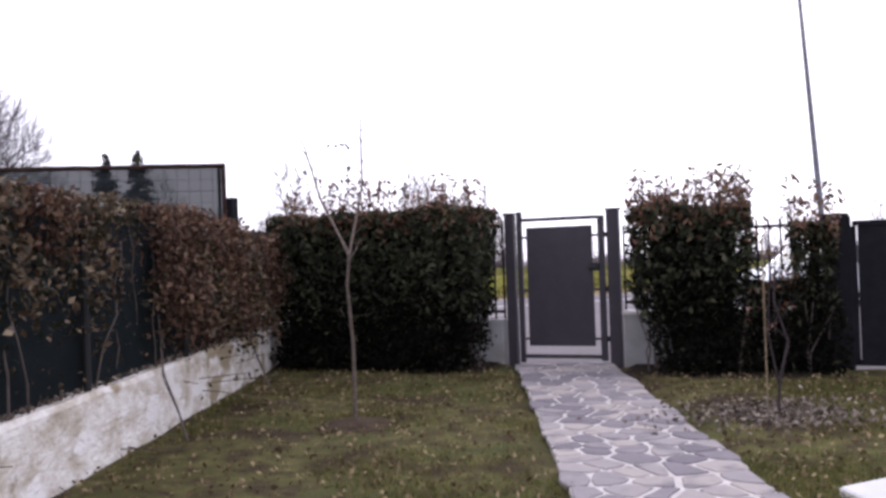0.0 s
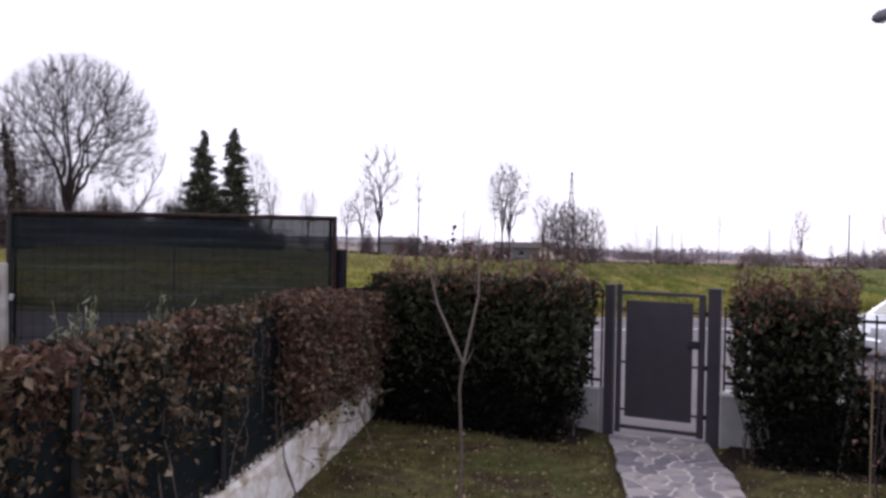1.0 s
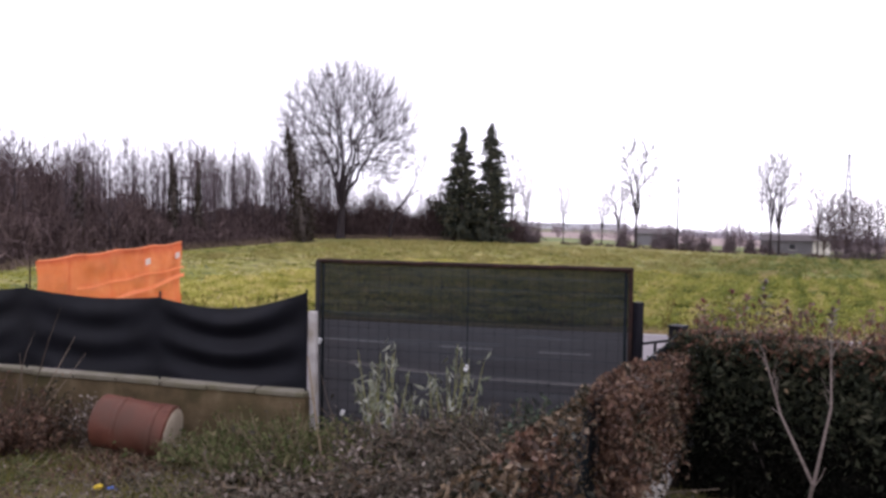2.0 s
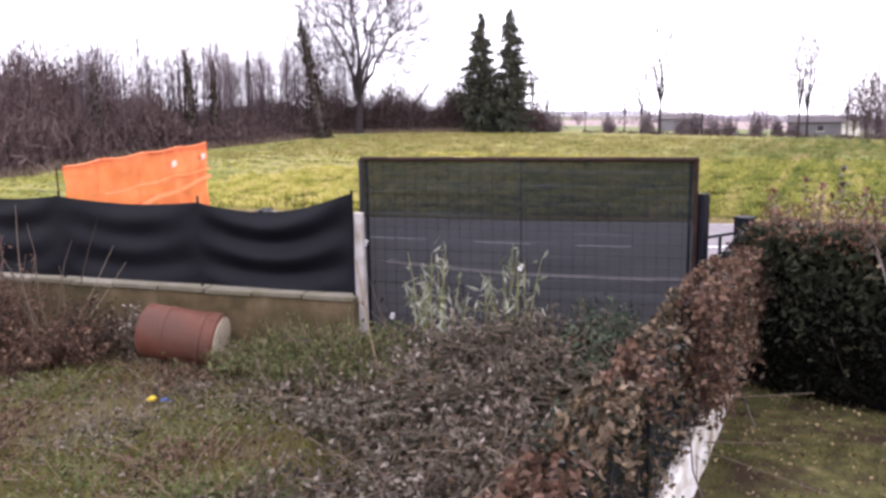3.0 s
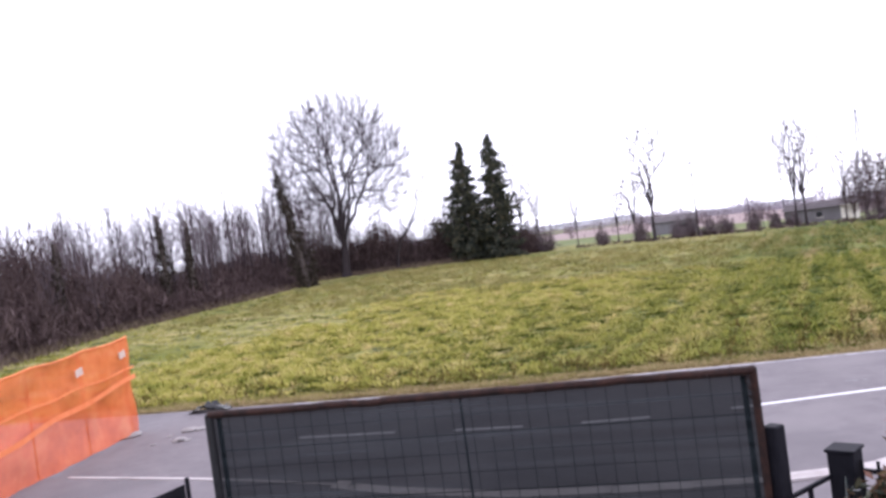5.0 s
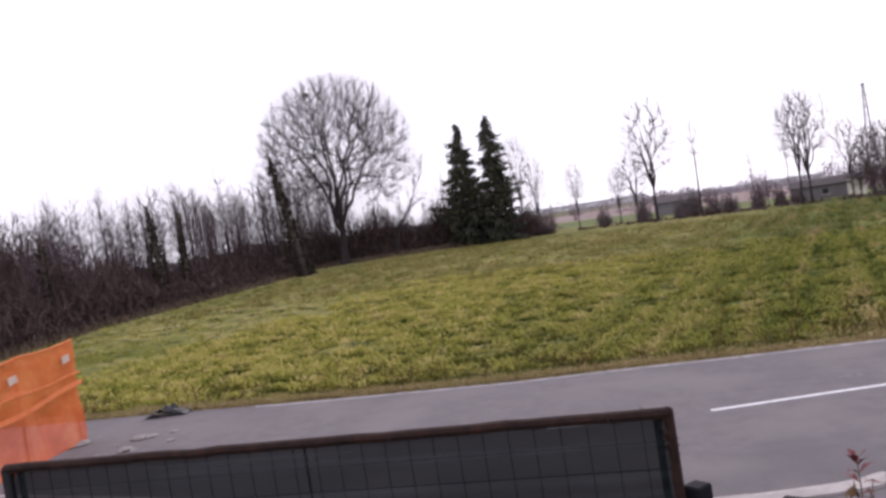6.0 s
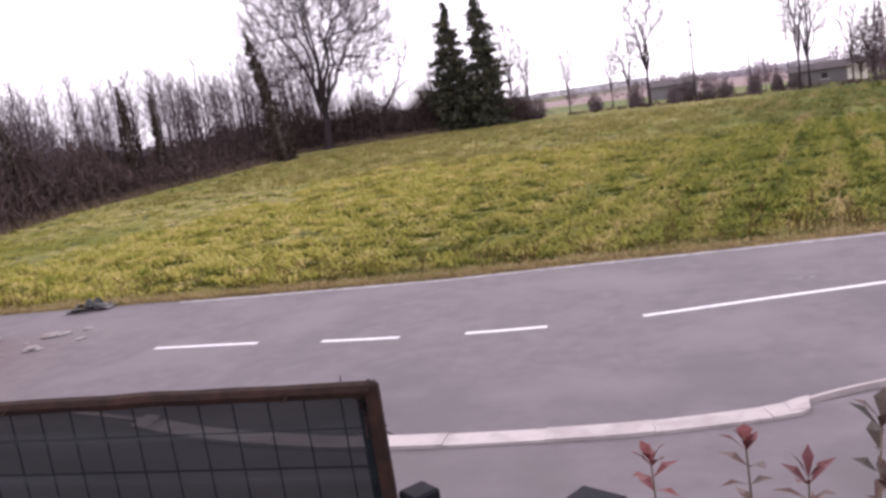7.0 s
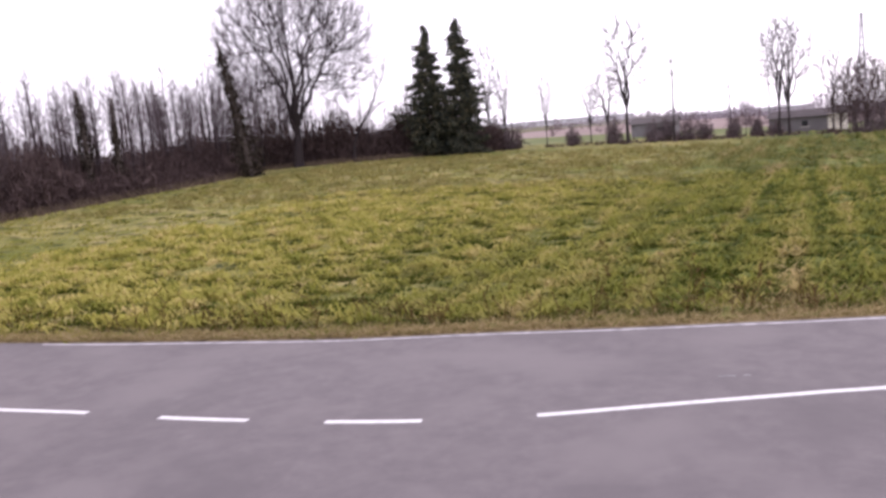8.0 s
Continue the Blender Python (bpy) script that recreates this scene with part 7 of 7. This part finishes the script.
# ---- meadow grass and the dry verge ----
def build_grass():
    rng = np.random.default_rng(501)

    def widen(x):
        """The dry verge broadens towards the east."""
        return min(max((x + 9) / 7, 0.0), 1.0)

    def clumps(n, near, far, per, spread_r, power):
        out = []
        d = near + (far - near) * rng.uniform(0, 1, n) ** power
        x = rng.uniform(-1, 1, n)
        cx = -2 - d * 0.55 + x * d * 0.95
        for px, dist in zip(cx, d):
            py = edge_at(FAR_EDGE, px) + 0.25 + (dist - near)
            if not (-80 < px < 40) or py > 118:
                continue
            if 0.6 * noise.noise((px * 0.35, py * 0.35, 33)) + 0.8 * noise.noise((px * 1.5, py * 1.5, 34)) < rng.uniform(-0.35, 0.3):
                continue
            z = land(px, py)
            for _ in range(per):
                out.append((px + rng.normal() * spread_r, py + rng.normal() * spread_r * 0.45, z))
        return np.array(out)

    p = clumps(3500, 14, 40, 10, 0.16, 1.3)
    tagged(part("meadow_grass", blades("meadow_grass", p, (0.06, 0.22), (0.022, 0.05), 502, 0.7, 1.2), "grass"), "tufted meadow grass near the road", "grass", kind="stuff")
    p = clumps(15000, 40, 100, 7, 0.35, 1.2)
    tagged(part("meadow_grass", blades("meadow_grass", p, (0.07, 0.2), (0.07, 0.15), 503, 0.9, 2.6), "grass"), "tufted meadow grass further out", "grass", kind="stuff")
    tufts, far_tufts = [], []
    for _ in range(9500):
        px, d = rng.uniform(-30, 16), 0.9 + 33 * rng.uniform() ** 1.15
        py = edge_at(FAR_EDGE, px) + d
        if d < 0.9 + 0.9 * widen(px) and rng.uniform() < 0.8:
            continue
        if noise.noise((px * 0.9, py * 1.3, 41)) + 0.5 * noise.noise((px * 0.2, py * 0.2, 42)) > rng.uniform(-0.25, 0.4):
            tufts.append((px, py, land(px, py) + 0.01))
    for _ in range(5200):
        px, d = rng.uniform(-58, 24), 30 + 44 * rng.uniform()
        py = edge_at(FAR_EDGE, px) + d
        if py < 106 and px > -46 - (py - 40) * 0.1 and noise.noise((px * 0.5, py * 0.7, 43)) > rng.uniform(-0.25, 0.4):
            far_tufts.append((px, py, land(px, py) + 0.01))
    tagged(part("matted_grass", mats("matted_grass", tufts, (0.28, 0.58), 30, 507), "mat_grass"), "matted yellow-green tufts lying over in the meadow", "grass", kind="stuff")
    tagged(part("matted_grass", mats("matted_grass", far_tufts, (0.45, 0.9), 16, 508), "straw_mat"), "matted yellow-green tufts further out", "grass", kind="stuff")
    # dark blades before each mat stand in for its shaded underside
    p = [(x + rng.normal() * 0.30, y - 0.26 + rng.normal() * 0.06, z) for x, y, z in tufts if noise.noise((x * 0.3, y * 0.3, 44)) + 0.03 * (x + 8) > rng.uniform(-0.5, 0.6) for _ in range(30)]
    pale = []
    for _ in range(17000):
        px, d = rng.uniform(-26, 14), 0.6 + 30 * rng.uniform() ** 1.3
        py = edge_at(FAR_EDGE, px) + d
        k = 0.35 * noise.noise((px * 0.25, py * 0.25, 35)) + 0.8 * noise.noise((px * 1.6, py * 2.2, 36))
        dark = rng.uniform() < 0.42
        if (k if dark else -k) < rng.uniform(-0.5, 0.5) - (0.015 * (px + 8) if dark else -0.01 * (px + 8)):
            continue
        if not dark and rng.uniform() < 0.75:
            continue
        w, m = rng.uniform(0.10, 0.26), int(rng.integers(16, 34))
        turn = rng.normal() * 0.25
        for _ in range(m):
            u = rng.normal() * w
            (p if dark else pale).append((px + u, py + u * turn + rng.normal() * 0.06, land(px, py) + 0.02))
    for _ in range(5000):
        px, d = rng.uniform(-60, 22), 24 + 46 * rng.uniform()
        py = edge_at(FAR_EDGE, px) + d
        k = 0.4 * noise.noise((px * 0.15, py * 0.15, 37)) + 0.9 * noise.noise((px * 0.8, py * 1.0, 38))
        if py > 108 or px < -50 - (py - 40) * 0.1 or abs(k) < rng.uniform(0.0, 0.5):
            continue
        w = rng.uniform(0.15, 0.4)
        (p if k > 0 else pale).extend((px + rng.normal() * w, py + rng.normal() * 0.15, land(px, py) + 0.02) for _ in range(18))
    tagged(part("tussock_grass", blades("tussock_grass", np.array(p), (0.06, 0.17), (0.045, 0.09), 505, 0.5, 0.8), "tussock_and_shade"), "dark green tussocks and painted shade under matted tufts in the meadow", "grass", kind="stuff")
    tagged(part("straw_grass", blades("straw_grass", np.array(pale), (0.06, 0.15), (0.04, 0.085), 506, 0.5, 1.2), "pale_tuft"), "yellowed tufts in the meadow", "grass", kind="stuff")
    out, tall = [], Shape()
    strip = Shape()
    xs = np.linspace(-27, 24, 420)
    for x in xs:
        e = edge_at(FAR_EDGE, x)
        w = 0.85 + 0.75 * widen(x) + 0.6 * noise.noise((x * 0.6, 0, 51)) + 0.3 * noise.noise((x * 3, 0, 52))
        strip.v.extend([(x, e - 0.03 + 0.05 * noise.noise((x * 3, 0, 53)), -0.115), (x, e + 0.12, -0.075), (x, e + w * 0.7, -0.06), (x, e + w, -0.14)])
    for i in range(len(xs) - 1):
        for c in range(3):
            strip.f.append((4 * i + c, 4 * i + 4 + c, 4 * i + 5 + c, 4 * i + 1 + c))
    tagged(part("verge", strip, "verge", smooth=True), "pale strip of dry grass and earth along the road", "verge", kind="structure")
    for _ in range(54000):
        x = rng.uniform(-26, 20)
        y = edge_at(FAR_EDGE, x) + 0.02 + abs(rng.normal()) * (0.6 + 0.5 * widen(x))
        out.append((x, y, -0.075))
    tagged(part("verge_grass", blades("verge_grass", np.array(out), (0.03, 0.11), (0.015, 0.045), 504, 3.0), "dry_grass"), "dry yellow grass along the road's edge", "grass", kind="stuff")
    for _ in range(1500):
        x = rng.uniform(-26, 14)
        y = edge_at(FAR_EDGE, x) + 0.4 + abs(rng.normal()) * 1.2
        if noise.noise((x * 1.1, y * 0.5, 57)) < rng.uniform(-0.3, 0.4):
            continue
        h = 0.10 + 0.42 * rng.uniform() ** 2
        tall.tube([(x, y, -0.15), (x + rng.normal() * 0.06, y, h * 0.6), (x + rng.normal() * 0.14, y, h)], [0.011, 0.010, 0.012], 3)
    tagged(part("dry_stalks", tall, "stalk"), "dry brown stalks in the verge", "weeds", kind="stuff")
    for i, (x, y, h) in enumerate([(-5.6, 27.9, 1.5), (-4.0, 28.6, 1.1), (-2.9, 28.9, 0.9), (-11.0, 26.6, 0.6)]):
        t = thing("dry_weed", (x, y, land(x, y)), 0, "tall dry brown weed stalk at the meadow's edge", "weed", "tall weeds in the verge")
        s = Shape()
        for k in range(3):
            limb(s, Vector((0, 0, -0.05)), Vector((0.25 + rng.normal() * 0.1, 0, 1)).normalized(), h * rng.uniform(0.75, 1), 0.014, rng, 4, 0.06, 0.0, 4, 0.3)
        part("stalks", s, "stalk", t)
        for k in range(5):
            q = (0.22 * h + rng.normal() * 0.07, rng.normal() * 0.06, h * (0.6 + 0.1 * k))
            sp = [(q[0] + rng.normal() * 0.03, q[1] + rng.normal() * 0.03, q[2] + rng.normal() * 0.05) for _ in range(9)]
            part("seed_head", leaves("seed_head", sp, (0.05, 0.12), 520 + 7 * i + k, slim=0.4, up=0.5), "stalk", t)


build_grass()


# ---- the crazy-paved path, stone by stone ----
def clip_cell(poly, ax, ay, bx, by, gap):
    """Keeps of poly what lies nearer to a than to b, less half the joint."""
    nx, ny = bx - ax, by - ay
    ln = math.hypot(nx, ny)
    nx, ny = nx / ln, ny / ln
    off = nx * (ax + bx) / 2 + ny * (ay + by) / 2 - gap / 2
    out = []
    for i in range(len(poly)):
        p, q = poly[i], poly[(i + 1) % len(poly)]
        dp, dq = nx * p[0] + ny * p[1] - off, nx * q[0] + ny * q[1] - off
        if dp <= 0:
            out.append(p)
        if (dp < 0 < dq) or (dq < 0 < dp):
            u = dp / (dp - dq)
            out.append((p[0] + (q[0] - p[0]) * u, p[1] + (q[1] - p[1]) * u))
    return out


def build_path():
    rng = np.random.default_rng(601)
    x0, x1, y0, y1 = 0.37, 1.55, -2.5, 11.3
    path = thing("garden_path", label="crazy-paved path of grey-pink stones in pale joints", category="path", kind="structure")
    part("bed", Shape().box((x1 - x0 - 0.03, y1 - y0, 0.06), T((x0 + x1) / 2, (y0 + y1) / 2, -0.012), 0.01), "grout", path)
    cell, pts = 0.24, []
    nx, ny = 5, int((y1 - y0) / cell)
    for j in range(ny):
        for i in range(nx):
            pts.append((x0 + (i + 0.5 + rng.uniform(-0.42, 0.42)) * (x1 - x0) / nx, y0 + (j + 0.5 + rng.uniform(-0.42, 0.42)) * cell))
    for k, (ax, ay) in enumerate(pts):
        w0, w1 = 0.02 * math.sin(5 * ay), 0.02 * math.sin(4 * ay + 1)
        poly = [(x0 + w0, y0), (x1 + w1, y0), (x1 + w1, y1), (x0 + w0, y1)]
        for m, (bx, by) in enumerate(pts):
            if m != k and abs(bx - ax) < 1.0 and abs(by - ay) < 1.0:
                poly = clip_cell(poly, ax, ay, bx, by, 0.012 + 0.014 * abs(math.sin(3.1 * (ax + bx) + 2.3 * (ay + by))))
                if len(poly) < 3:
                    break
        if len(poly) >= 3:
            cx, cy = sum(p[0] for p in poly) / len(poly), sum(p[1] for p in poly) / len(poly)
            fine = []
            for p, q in zip(poly, poly[1:] + poly[:1]):
                fine.append((p[0] * 0.9 + cx * 0.1, p[1] * 0.9 + cy * 0.1))
                if math.hypot(q[0] - p[0], q[1] - p[1]) > 0.08:
                    fine.append(((p[0] + q[0]) / 2 + rng.normal() * 0.007, (p[1] + q[1]) / 2 + rng.normal() * 0.007))
            poly = fine
            part("stone", Shape().prism(poly, 0.0, 0.026 + 0.004 * rng.uniform(), 0.006), "stone", path)


build_path()
